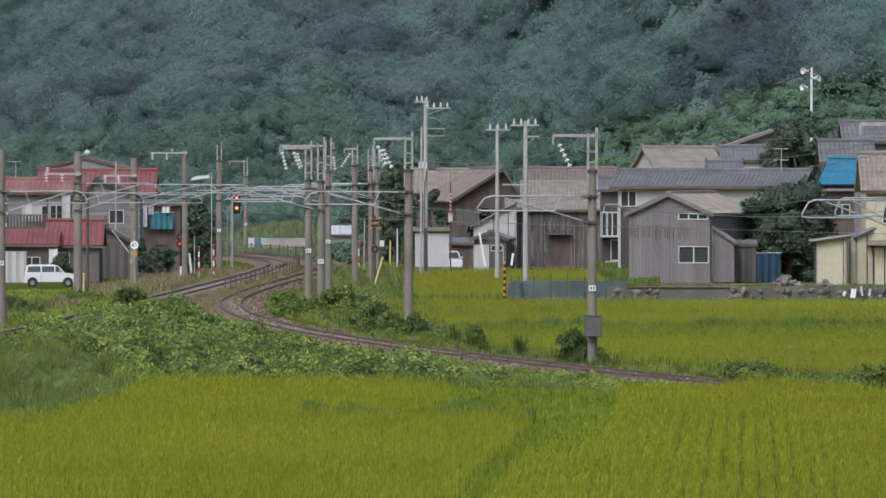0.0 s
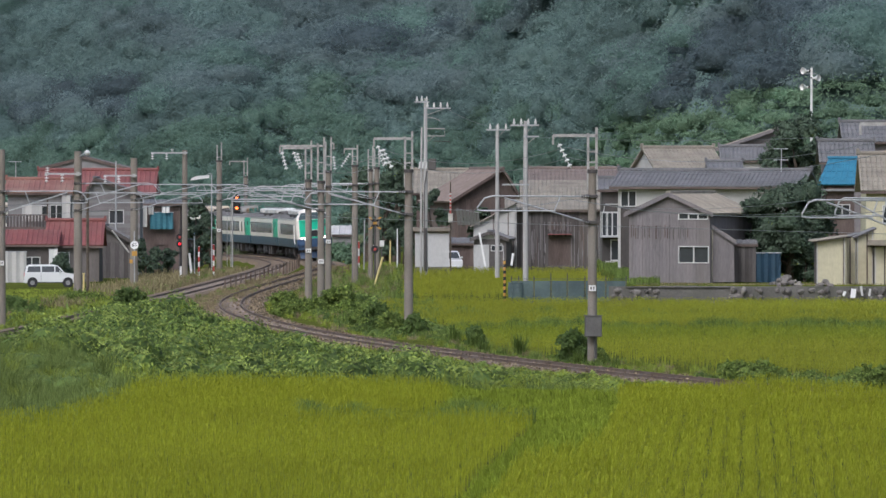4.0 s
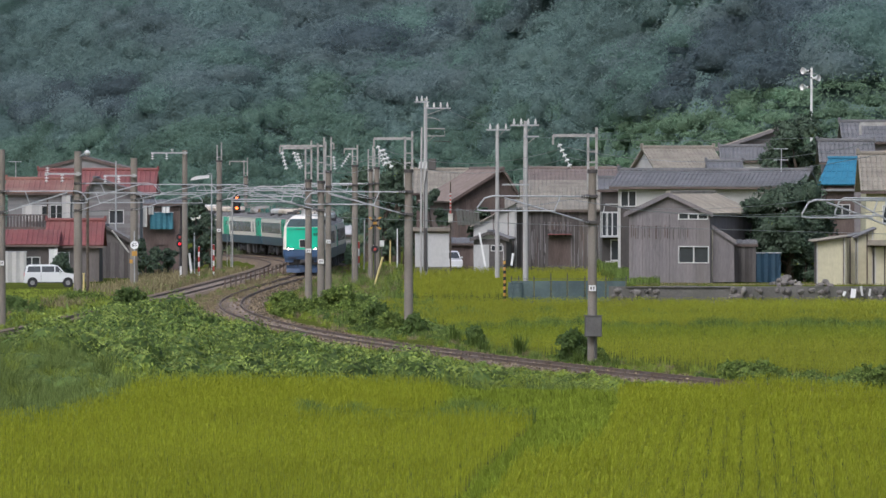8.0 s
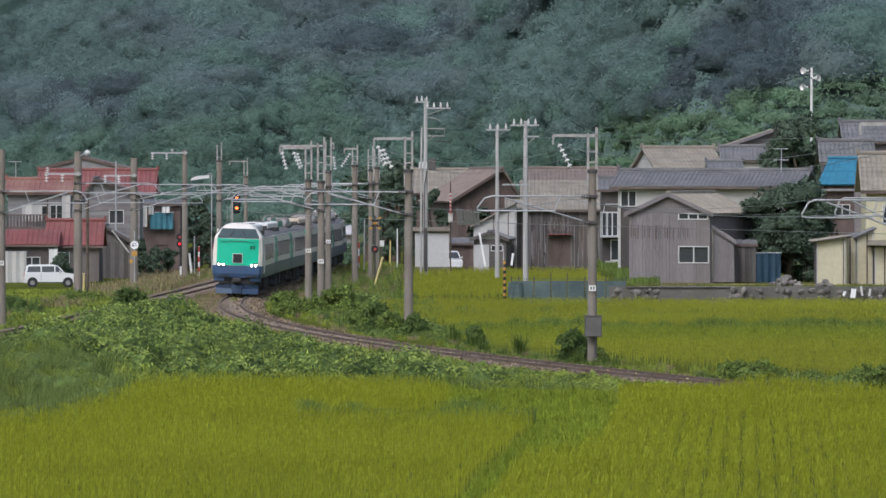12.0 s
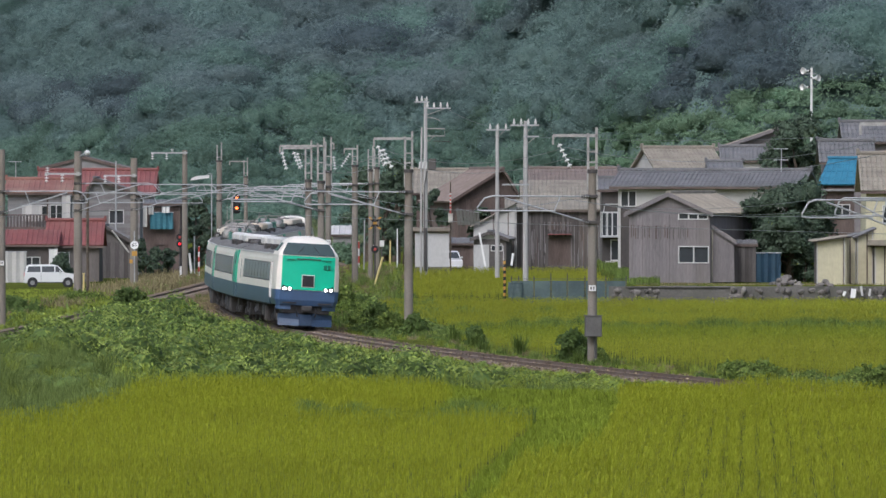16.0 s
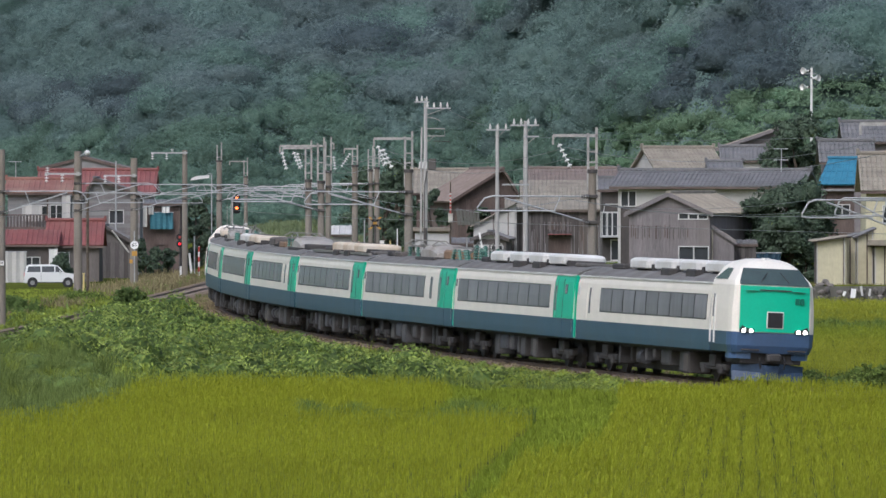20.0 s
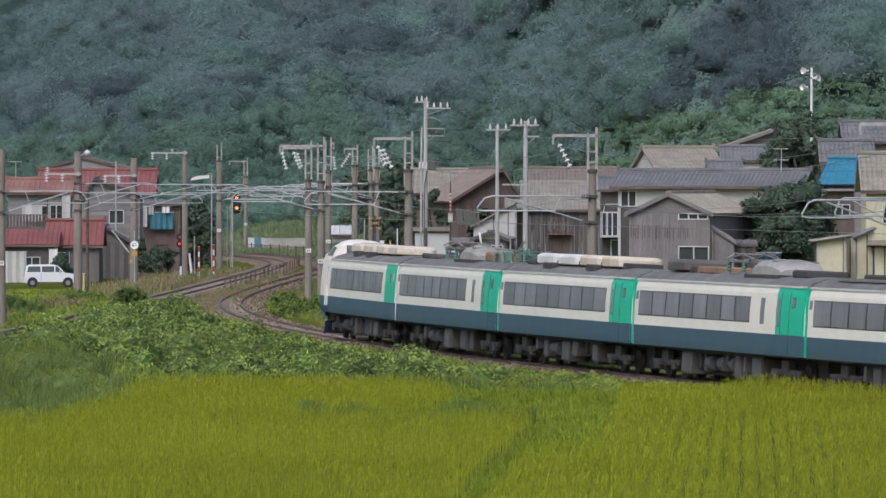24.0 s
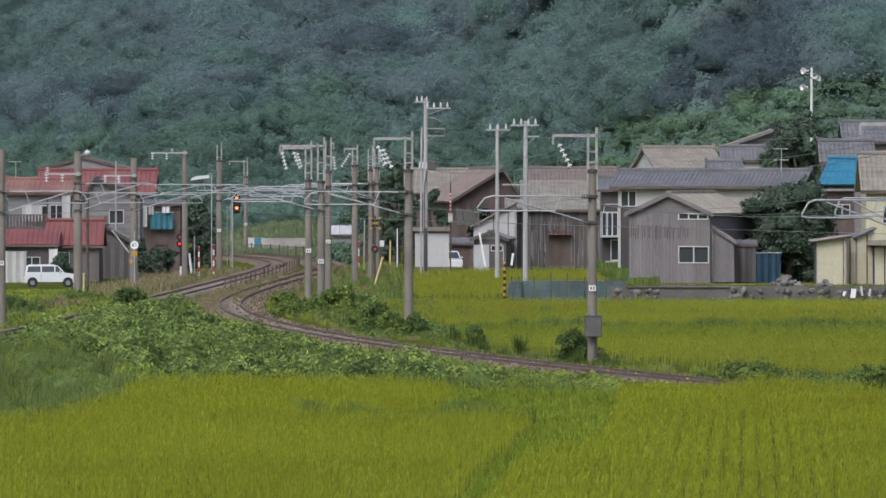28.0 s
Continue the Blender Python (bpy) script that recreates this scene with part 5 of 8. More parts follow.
def car_pose(s, reverse=False):
    """A coach whose middle lies s along the line, on two bogies, leaning with the bend."""
    a, b = Vector(on_line(s - 7.1)), Vector(on_line(s + 7.1))
    ahead = (a - b).normalized()
    lean = -38.3 * float(np.interp(s, LINE_S, LINE_BEND))
    mid = (a + b) / 2
    yaw = math.atan2(ahead.y, ahead.x)
    m = Matrix.Translation(mid) @ Matrix.Rotation(yaw, 4, "Z") @ Matrix.Rotation(-lean, 4, "X")
    return m @ Matrix.Rotation(math.pi, 4, "Z") if reverse else m


def car_middle(i, t):
    s = nose_at(t)
    if i == 0:
        return s + 10.45
    if i == 7:
        return s + 20.84 + 6 * 20.5 + 10.4
    return s + 20.84 + (i - 1) * 20.5 + 10.25


def motions():
    for i, car in enumerate(cars):
        walk(car, [(0.5 * k, car_pose(car_middle(i, 0.5 * k), i == 7)) for k in range(57)])


# ---- overhead line masts ----
def disc_string(p0, p1, count, r=0.13):
    s = Shape()
    p0, p1 = Vector(p0), Vector(p1)
    d = (p1 - p0) / count
    a = d.orthogonal().normalized()
    b = d.normalized().cross(a)
    outline = [(0.0, 0.02)]
    for i in range(count):
        outline += [(i + 0.18, 0.025), (i + 0.2, r * 0.5), (i + 0.4, r * 0.92), (i + 0.52, r), (i + 0.62, r * 0.85), (i + 0.66, 0.025)]
    outline.append((count, 0.02))
    return s.loft([[p0 + d * k + (a * math.cos(i * math.pi / 5) + b * math.sin(i * math.pi / 5)) * q for i in range(10)] for k, q in outline])


def cantilever(root, length, side, yaw=0.0, z=6.1, drop=0.55):
    """The bracket of galvanised tubes that holds the wires over the track."""
    c = new("cantilever")
    c.parent = root
    c.matrix_basis = pose(0, -0.25, 0, 0, 0, yaw)
    a = lambda k, h: (side * length * k, 0, h)
    top = Shape().path([a(0.03, z), a(0.86, z + 0.02), a(0.93, z - 0.06), a(0.99, z - drop * 0.75), a(0.99, z - drop * 0.95), a(0.93, z - drop), a(0.32, z - drop)], 0.031, 7)
    part("top_tube", top, M_GALV, c)
    part("strut", Shape().tube(a(0.03, z - 1.0), a(0.76, z - 0.05), 0.032), M_GALV, c)
    part("brace", Shape().tube(a(0.28, z - 0.02), a(0.33, z - drop), 0.025), M_GALV, c)
    part("insulator", disc_string(a(0.02, z), a(0.10, z), 4, 0.09), M_STEEL_DARK, c, "dark rod insulator")
    part("insulator", disc_string(a(0.02, z - 1.0), a(0.09, z - 0.9), 4, 0.09), M_STEEL_DARK, c, "dark rod insulator")
    part("clamp", Shape().box(-0.22, 0.22, 0.02, 0.48, z - 0.07, z + 0.07, 0.02), M_STEEL_DARK, c)
    part("clamp", Shape().box(-0.22, 0.22, 0.02, 0.48, z - 1.07, z - 0.93, 0.02), M_STEEL_DARK, c)
    return c


def line_mast(x, y, z0, z_top, r=0.19, steel=0.0, arm=0.0, strings=(), plate=None, cants=(), box=None, label="", rungs=2, yaw=0.0):
    """A concrete mast; steel: height of the twin steel posts on its head; arm: length of the feeder arm, negative to the west."""
    m = thing("overhead_line_mast", pose(x, y, z0), label or "weathered concrete overhead line mast with steel bracket", "mast", "masts along the railway")
    h = z_top - z0
    part("pole", Shape().tube((0, 0, -0.6), (0, 0, h), r, 16, r * 0.82), M_CONCRETE, m, smooth=False)
    part("base_collar", Shape().tube((0, 0, -0.4), (0, 0, 0.05), r * 1.2, 12, r * 1.1), M_CONCRETE, m)
    if steel:
        for sx in (-0.16, 0.16):
            part("steel_post", Shape().box(sx - 0.05, sx + 0.05, -0.05, 0.05, h - 0.8, h + steel * (1.0 if sx > 0 else 0.86), 0.01), M_CONCRETE if rungs == 0 else M_GALV_OLD, m)
        for k in range(max(rungs, 1)):
            zz = h + steel * (0.15 + 0.5 * k / max(rungs, 1))
            part("rung", Shape().box(-0.2, 0.2, -0.04, 0.04, zz, zz + 0.07), M_GALV_OLD, m)
        part("strap", Shape().tube((0, 0, h - 0.15), (0, 0, h), r * 1.05, 12), M_STEEL_DARK, m)
        if arm:
            za = h + steel * 0.8
            a = new("feeder_arm")
            a.parent = m
            part("beam", Shape().box(min(0.2, arm), max(0.2, arm), -0.05, 0.05, za - 0.05, za + 0.06), M_GALV_OLD, a)
            part("hanger", Shape().box(arm - 0.03, arm + 0.05, -0.04, 0.04, za - 0.35, za), M_GALV_OLD, a)
    for p0, p1, n in strings:
        part("insulator_string", disc_string(p0, p1, n, 0.11), M_PORCELAIN, m, "string of white porcelain discs")
    if plate is not None:
        pl = part("plate", Shape().box(-0.14, 0.14, -r - 0.05, -r - 0.02, plate - z0 - 0.11, plate - z0 + 0.11), M_WHITE, m, "white number plate with dark bars")
        part("bar", Shape().box(-0.08, -0.02, -r - 0.056, -r - 0.05, plate - z0 - 0.06, plate - z0 + 0.06), M_EQUIP, pl)
        part("bar", Shape().box(0.03, 0.08, -r - 0.056, -r - 0.05, plate - z0 - 0.06, plate - z0 + 0.06), M_EQUIP, pl)
    for length, side, zc in cants:
        cantilever(m, length, side, yaw, zc - z0)
    if box is not None:
        part("switch_box", Shape().box(-0.3, 0.36, -r - 0.36, -r - 0.02, box[0] - z0, box[1] - z0, 0.03), M_EQUIP, m, "grey steel switch box")
        part("box_lid", Shape().box(-0.33, 0.39, -r - 0.39, -r, box[1] - z0, box[1] - z0 + 0.04), M_EQUIP, m)
        part("conduit", Shape().tube((0.1, -r - 0.06, -0.3), (0.1, -r - 0.06, box[0] - z0), 0.05), M_EQUIP, m)
    return m


M_GALV_OLD = material("old_galvanised_steel", (0.40, 0.395, 0.38), 0.6, 0.3, vary=0.18, scale=3, fine=25, stain=(0.24, 0.19, 0.15), stain_amount=0.35)


def string_from(px, z_hi, dx, dz, n):
    return ((px, 0, z_hi), (px + dx, 0, z_hi - dz), n)


line_mast(5.74, 285, -0.3, 7.15, 0.19, 1.62, -1.52, [string_from(-1.3, 8.45, 0.48, 0.95, 5)], 2.59, [(4.5, -1, 6.11)], (0.72, 1.51), "weathered concrete overhead line mast with grey switch box", yaw=8)
line_mast(-1.53, 330, -0.3, 7.18, 0.21, 1.70, -1.55, [string_from(-1.4, 8.55, 0.42, 0.9, 5), string_from(-1.15, 8.4, 0.42, 0.9, 5)], None, [(4.7, -1, 6.17)], None, yaw=6)
line_mast(-6.22, 378, -0.3, 6.63, 0.20, 2.2, -2.1, [string_from(-2.0, 8.4, 0.25, 0.95, 5), string_from(-1.4, 8.4, 0.35, 0.9, 5)], 2.51, [(4.6, -1, 6.11)], None, yaw=4)
line_mast(-7.26, 400, -0.3, 6.67, 0.20, 2.1, -1.4, [string_from(-0.6, 8.4, 0.25, 0.8, 5)], 2.83, [(4.4, -1, 6.15)], None, yaw=3)
line_mast(-6.65, 430, -0.3, 7.17, 0.19, 1.95, 0.3, [string_from(0.3, 8.3, 0.1, 0.8, 5)], 3.04, [(4.6, -1, 6.22)], None, yaw=2)
line_mast(-5.73, 482, -0.3, 7.55, 0.22, 1.3, -0.7, [string_from(-0.3, 8.6, -0.6, 0.9, 6)], None, [(5.0, -1, 6.23)], None, yaw=0)
line_mast(-4.93, 505, -0.3, 7.27, 0.17, 1.6, 0, [], None, [(5.2, -1, 6.27)], None, rungs=4)
line_mast(-4.64, 520, -0.3, 7.44, 0.21, 1.5, 0.5, [string_from(0.1, 8.7, 0.4, 0.9, 6)], None, [(5.4, -1, 6.29)], None)
line_mast(-16.90, 560, -0.3, 7.99, 0.24, 1.35, 0, [], 2.69, [(4.4, 1, 5.94)], None, rungs=1)
line_mast(-18.36, 690, -0.3, 6.74, 0.20, 1.7, -1.5, [], 2.27, [(4.6, -1, 5.95)], None, rungs=1)
line_mast(-18.46, 530, -0.6, 8.66, 0.22, 0, 0, [], None, [(4.8, 1, 6.16)], None)
line_mast(-20.51, 492, -0.6, 8.02, 0.27, 0, 0, [], None, [(5.6, 1, 6.25), (4.6, 1, 5.58)], None)
line_mast(-20.93, 425, -0.6, 8.27, 0.26, 0, 0, [], None, [(4.7, 1, 6.42), (3.8, 1, 5.87)], None)
line_mast(-20.98, 352, -0.6, 8.13, 0.22, 0, 0, [], 2.74, [(4.15, 1, 6.14)], None)
line_mast(15.00, 240, -0.4, 7.31, 0.2, 1.6, -1.5, [], None, [(3.5, -1, 6.12), (2.4, -1, 6.18)], None, yaw=10)


def cross_arm(x, y, z, w, pins, label):
    """A short steel arm with insulators on the head of a mast."""
    a = thing("feeder_cross_arm", pose(x, y, z), label, "cross arm")
    part("beam", Shape().box(-w, 0.2, -0.05, 0.05, -0.05, 0.05), M_GALV, a)
    part("bracket", Shape().box(-0.1, 0.1, -0.1, 0.1, -0.12, 0.12), M_GALV_OLD, a)
    for px, dz in pins:
        part("insulator", disc_string((px, 0, 0.0), (px, 0, dz), 3, 0.13), M_PORCELAIN, a, "white porcelain insulator")
    return a


cross_arm(-18.45, 529.6, 8.46, 2.4, [(-2.3, -0.5), (-1.3, -0.5), (-0.9, 0.3)], "steel feeder arm with white insulators on a mast")
cross_arm(-20.50, 491.6, 6.85, 2.0, [(-1.9, -0.5), (-1.0, -0.5)], "steel feeder arm with white insulators on a mast")
cross_arm(-20.91, 424.6, 6.97, 1.9, [(-1.8, -0.5), (-0.9, -0.5), (-1.75, 0.4)], "steel feeder arm with white insulators on a mast")


# ---- overhead wires: contact wire, carrier wire and droppers along each track ----
def wire(name, pts, r, label, sag=0.0):
    s = Shape()
    line = []
    for (a, b) in zip(pts[:-1], pts[1:]):
        a, b = Vector(a), Vector(b)
        for k in range(8):
            t = k / 8
            p = a.lerp(b, t)
            p.z -= sag * 4 * t * (1 - t)
            line.append(p)
    line.append(Vector(pts[-1]))
    return tagged(part(name, s.path(line, r, 4), M_WIRE), label, "wire")


STOPS = [-60, -18, 27, 72, 118, 150, 200, 250, 300, 350, 400, 450, 500]
wire("contact_wire", [on_line(s, 0.2 * (-1) ** i, 5.1) for i, s in enumerate(STOPS)], 0.012, "thin grey contact wire over the main track")
wire("carrier_wire", [on_line(s, 0, 6.05) for s in STOPS], 0.012, "thin grey carrier wire over the main track", 0.5)
wire("contact_wire", [(second_x(y), y, 5.1) for y in (240, 295, 352, 425, 492, 560, 620, 690)], 0.012, "thin grey contact wire over the second track")
wire("carrier_wire", [(second_x(y), y, 6.05) for y in (240, 295, 352, 425, 492, 560, 620, 690)], 0.012, "thin grey carrier wire over the second track", 0.5)
for zf, dx in ((8.0, -1.0), (7.6, -0.9)):
    wire("feeder_wire", [(15.00 + dx, 240, zf), (5.74 + dx, 285, zf), (-1.53 + dx, 330, zf), (-6.22 + dx, 378, zf), (-6.65 + dx, 430, zf), (-5.73 + dx, 482, zf), (-4.64 + dx, 520, zf)], 0.012, "thin grey feeder wire between masts", 0.6)


# ---- electricity poles ----
def power_pole(x, y, z0, z1, arms, label, r=0.15, extras=None, mt=None):
    """arms: (height, from, to, number of pin insulators)."""
    p = thing("power_pole", pose(x, y, z0), label, "utility pole")
    part("pole", Shape().tube((0, 0, -0.5), (0, 0, z1 - z0), r, 14, r * 0.7), mt or M_POLE, p)
    for z, a, b, n in arms:
        arm = part("cross_arm", Shape().box(a, b, -0.16, -0.08, z - z0 - 0.05, z - z0 + 0.05), M_GALV, p)
        for i in range(n):
            px = a + (b - a) * (i + 0.5) / n if n > 1 else a + 0.1
            part("insulator", Shape().tube((px, -0.12, z - z0 + 0.05), (px, -0.12, z - z0 + 0.2), 0.06, 8, 0.1).tube((px, -0.12, z - z0 + 0.2), (px, -0.12, z - z0 + 0.4), 0.07, 8, 0.03), M_PORCELAIN, arm, "white pin insulator")
        part("arm_brace", Shape().tube((0, -0.12, z - z0 - 0.5), ((a + b) / 2 + (b - a) * 0.3, -0.12, z - z0), 0.02), M_GALV_OLD, p)
    if extras:
        extras(p)
    return p


M_POLE = material("pale_concrete_pole", (0.42, 0.41, 0.40), 0.85, vary=0.08, scale=1.5, fine=25, stain=(0.28, 0.26, 0.23), stain_amount=0.35, stretch=(1, 1, 0.3))


def transformer(p):
    zz = lambda z: z - 0.41
    part("transformer", Shape().box(0.18, 0.72, -0.35, 0.15, zz(7.23), zz(7.99), 0.05), M_EQUIP, p, "grey box transformer")
    for k, px in enumerate((-0.42, -0.2, 0.05)):
        part("fuse_insulator", Shape().tube((px, -0.2, zz(7.31)), (px + 0.05, -0.2, zz(7.77)), 0.07, 8, 0.05), M_PORCELAIN, p, "white fuse insulator")
    part("second_post", Shape().tube((-0.32, 0.05, -0.5), (-0.26, 0.05, zz(10.09)), 0.08, 10, 0.07), M_POLE, p, "slim second post")
    part("conduit", Shape().path([(-0.05, -0.2, 0.2), (-0.08, -0.22, zz(6.13)), (0.1, -0.22, zz(7.16))], 0.03), M_STEEL_DARK, p)
    part("cable_guard", Shape().tube((-0.02, -0.2, 0.0), (-0.02, -0.2, 2.9), 0.11, 10), M_STEEL_DARK, p, "black cable guard")
    part("curved_arm", Shape().path([(0.1, -0.1, zz(10.78)), (0.5, -0.1, zz(10.74)), (0.85, -0.1, zz(10.62)), (1.0, -0.1, zz(10.51))], 0.03), M_GALV_OLD, p)
    part("short_arm", Shape().tube((0.55, -0.1, zz(9.18)), (1.65, -0.1, zz(9.14)), 0.025), M_STEEL_DARK, p)
    part("strut", Shape().tube((0.1, -0.1, zz(9.10)), (0.6, -0.1, zz(9.52)), 0.025), M_GALV_OLD, p)
    part("bracket_frame", Shape().path([(0.1, -0.1, 10.01 - 0.41), (1.3, -0.1, 10.01 - 0.41), (1.3, -0.1, 9.52 - 0.41), (0.1, -0.1, 9.52 - 0.41)], 0.04), M_GALV_OLD, p)


power_pole(-1.18, 500, 0.41, 12.07, [(11.81, -0.75, 0.25, 3), (11.39, -0.1, 1.7, 4)], "pale concrete power pole with a transformer and cross arms", 0.17, transformer)
power_pole(3.44, 470, 0.88, 10.05, [(9.76, -0.7, 0.8, 3)], "pale concrete power pole with one cross arm", 0.15)
power_pole(4.90, 440, 0.53, 10.12, [(9.85, -0.9, 0.8, 4), (9.18, -0.1, 0.8, 0), (6.33, -1.4, 0.2, 0)], "pale concrete power pole with white pin insulators", 0.17)
power_pole(-23.61, 535, -0.6, 7.90, [(6.80, -0.3, 0.3, 0)], "thin pale steel pole beside a grey shed", 0.08, mt=M_GALV)
power_pole(-22.53, 470, -0.6, 6.18, [], "slim weathered wooden pole by the road", 0.11, mt=M_BARK)
power_pole(-3.36, 545, -0.3, 2.93, [], "white painted steel post at the level crossing", 0.06, mt=M_WHITE)
for a, b in (((-1.18 + 1.2, 499.9, 11.54), (3.44, 469.9, 9.91)), ((3.44 + 0.7, 469.9, 9.91), (4.90 - 0.8, 439.9, 9.99))):
    wire("power_line", [a, b], 0.012, "thin grey power line between poles", 0.25)
wire("power_line", [(4.90, 439.9, 9.18), (30, 395, 9.6)], 0.012, "thin grey power line over the rice field", 0.5)
for zz in (355, 385):
    wire("service_cable", [(5.77, 284.7, 5.85), (12.88, 250, 6.18 if zz == 355 else 5.76)], 0.010, "thin grey line cable beside the mast", 0.3)


# ---- signals and level crossing ----
M_SIGNAL = glowing("amber_red_signal_light", (1.0, 0.20, 0.03), 3.5)
M_RED_LAMP = glowing("red_warning_light", (1.0, 0.02, 0.03), 1.2)
M_HAZARD_Y = material("hazard_yellow", (0.50, 0.27, 0.05), 0.6, vary=0.12)
M_RED = material("red_paint", (0.42, 0.06, 0.05), 0.6, vary=0.12)
M_PLASTER_OLD = material("aged_white_paint", (0.55, 0.53, 0.48), 0.7, vary=0.12)
M_YELLOW = material("pale_yellow_paint", (0.62, 0.52, 0.22), 0.6, vary=0.12)


def railway_signal(x, y, z):
    s = thing("railway_signal", pose(x, y, -0.3), "black railway signal with two amber-red lamps on a steel post", "signal")
    h = z + 0.3
    part("post", Shape().tube((-0.35, 0.2, -0.3), (-0.35, 0.2, h + 0.6), 0.07, 10), M_GALV_OLD, s)
    part("bracket", Shape().box(-0.35, 0.0, 0.1, 0.2, h - 0.05, h + 0.05), M_GALV_OLD, s)
    hd = part("head", Shape().box(-0.28, 0.28, -0.1, 0.12, h - 0.7, h + 0.75, 0.12), M_BLACK, s, "black signal head")
    for dz in (-0.28, 0.48):
        part("hood", Shape().tube((0, -0.1, h + dz), (0, -0.2, h + dz), 0.16, 12, 0.16, caps=False), M_BLACK, hd)
        part("lamp", Shape().tube((0, -0.12, h + dz), (0, -0.15, h + dz), 0.115, 12), M_SIGNAL, hd, "lit amber-red lamp")
    part("ladder", Shape().path([(-0.5, 0.25, -0.3), (-0.5, 0.25, h)], 0.02).path([(-0.75, 0.25, -0.3), (-0.75, 0.25, h)], 0.02), M_GALV_OLD, s)
    return s


railway_signal(-16.00, 575, 4.59)


def crossing_signal(x, y, z0, z1, lamps, cross):
    c = thing("level_crossing_signal", pose(x, y, z0), "level crossing warning signal with red lamps on a post", "signal")
    h = z1 - z0
    part("post", Shape().tube((0, 0, -0.4), (0, 0, h), 0.07, 10), M_STEEL_DARK, c)
    for i, zz in enumerate(lamps):
        b = part("lamp_board", Shape().tube((0, -0.08, zz - z0), (0, -0.12, zz - z0), 0.26, 14), M_BLACK, c)
        part("lamp", Shape().tube((0, -0.13, zz - z0), (0, -0.17, zz - z0), 0.1, 12), M_RED_LAMP if i == 1 else M_RED, b, "red warning lamp")
    if cross:
        for sgn in (-1, 1):
            s = Shape()
            for k in range(5):
                t0, t1 = -0.36 + k * 0.144, -0.36 + (k + 1) * 0.144
                s.add([(sgn * (t0) - 0.09, -0.12, h - 0.5 + t0 * 1.15), (sgn * t0 + 0.09, -0.12, h - 0.5 + t0 * 1.15), (sgn * t1 + 0.09, -0.12, h - 0.5 + t1 * 1.15), (sgn * t1 - 0.09, -0.12, h - 0.5 + t1 * 1.15),
                       (sgn * (t0) - 0.09, -0.08, h - 0.5 + t0 * 1.15), (sgn * t0 + 0.09, -0.08, h - 0.5 + t0 * 1.15), (sgn * t1 + 0.09, -0.08, h - 0.5 + t1 * 1.15), (sgn * t1 - 0.09, -0.08, h - 0.5 + t1 * 1.15)],
                      [(0, 1, 2, 3), (7, 6, 5, 4), (0, 4, 5, 1), (1, 5, 6, 2), (2, 6, 7, 3), (3, 7, 4, 0)], k % 2)
            part("cross_board", s, [M_HAZARD_Y, M_BLACK], c, "yellow and black striped crossing board")
    return c


crossing_signal(-19.89, 560, -0.5, 2.82, [2.18, 1.67], False)
crossing_signal(-4.57, 498, -0.3, 4.15, [1.9], True)


def striped_post(x, y, z0, z1, mats, label, r=0.06, bands=8):
    p = thing("striped_post", pose(x, y, z0), label, "post")
    h = (z1 - z0) / bands
    for i in range(bands):
        part("band", Shape().tube((0, 0, i * h - (0.4 if i == 0 else 0)), (0, 0, (i + 1) * h), r, 10), mats[i % 2], p)
    part("cap", Shape().tube((0, 0, z1 - z0), (0, 0, z1 - z0 + 0.03), r * 1.05, 10, r * 0.4), mats[0], p)
    return p


striped_post(-17.45, 530, -0.4, 1.75, [M_WHITE, M_RED], "red and white striped marker post by the track", 0.07, 6)
striped_post(-16.40, 530, -0.4, 1.91, [M_WHITE, M_RED], "red and white striped marker post by the track", 0.07, 6)
striped_post(-6.36, 560, -0.3, 1.84, [M_WHITE, M_RED], "red and white striped marker post by the crossing", 0.07, 4)
striped_post(3.49, 420, -0.5, 2.04, [M_BLACK, M_HAZARD_Y], "yellow and black striped guard post in the rice field", 0.08, 14)
striped_post(0.50, 499.8, 4.37, 5.67, [M_RED, M_PLASTER_OLD], "faded red and white striped guard on a pole", 0.06, 10)
power_pole(0.50, 500, -0.3, 6.43, [], "slim dark wooden pole beside the hut", 0.06, mt=M_BARK)


def plain_post(name, p0, p1, r, mt, label, cat="post"):
    t = thing(name, pose(*p0), label, cat)
    part("shaft", Shape().tube((0, 0, -0.3), tuple(Vector(p1) - Vector(p0)), r, 8), mt, t)
    part("tip", Shape().tube(tuple(Vector(p1) - Vector(p0)), tuple(Vector(p1) - Vector(p0) + Vector((0, 0, 0.06))), r * 1.25, 8), mt, t)
    return t


plain_post("leaning_pole", (-23.67, 530, 3.24), (-22.46, 530, 1.34), 0.06, M_PLASTER_OLD, "pale slanting pole propping a shed roof", "pole")
plain_post("leaning_post", (-4.44, 470, -0.1), (-3.83, 470, 1.63), 0.065, M_YELLOW, "pale yellow leaning post in the grass")
plain_post("marker_post", (-17.94, 535, -0.4), (-17.94, 535, 2.40), 0.05, M_GALV, "thin steel marker post by the track")
plain_post("marker_post", (-18.28, 540, -0.4), (-18.48, 540, 1.12), 0.09, M_WHITE, "white tilted marker post by the track")
plain_post("marker_post", (-21.33, 440, -0.5), (-21.33, 440, 1.03), 0.06, M_YELLOW, "pale yellow marker post by the road")
plain_post("marker_post", (-5.98, 560, -0.3), (-5.93, 560, 3.38), 0.05, M_GALV, "thin grey steel post at the crossing")
plain_post("marker_post", (-4.05, 565, -0.3), (-4.01, 565, 1.79), 0.06, M_YELLOW, "rust-stained post at the crossing")


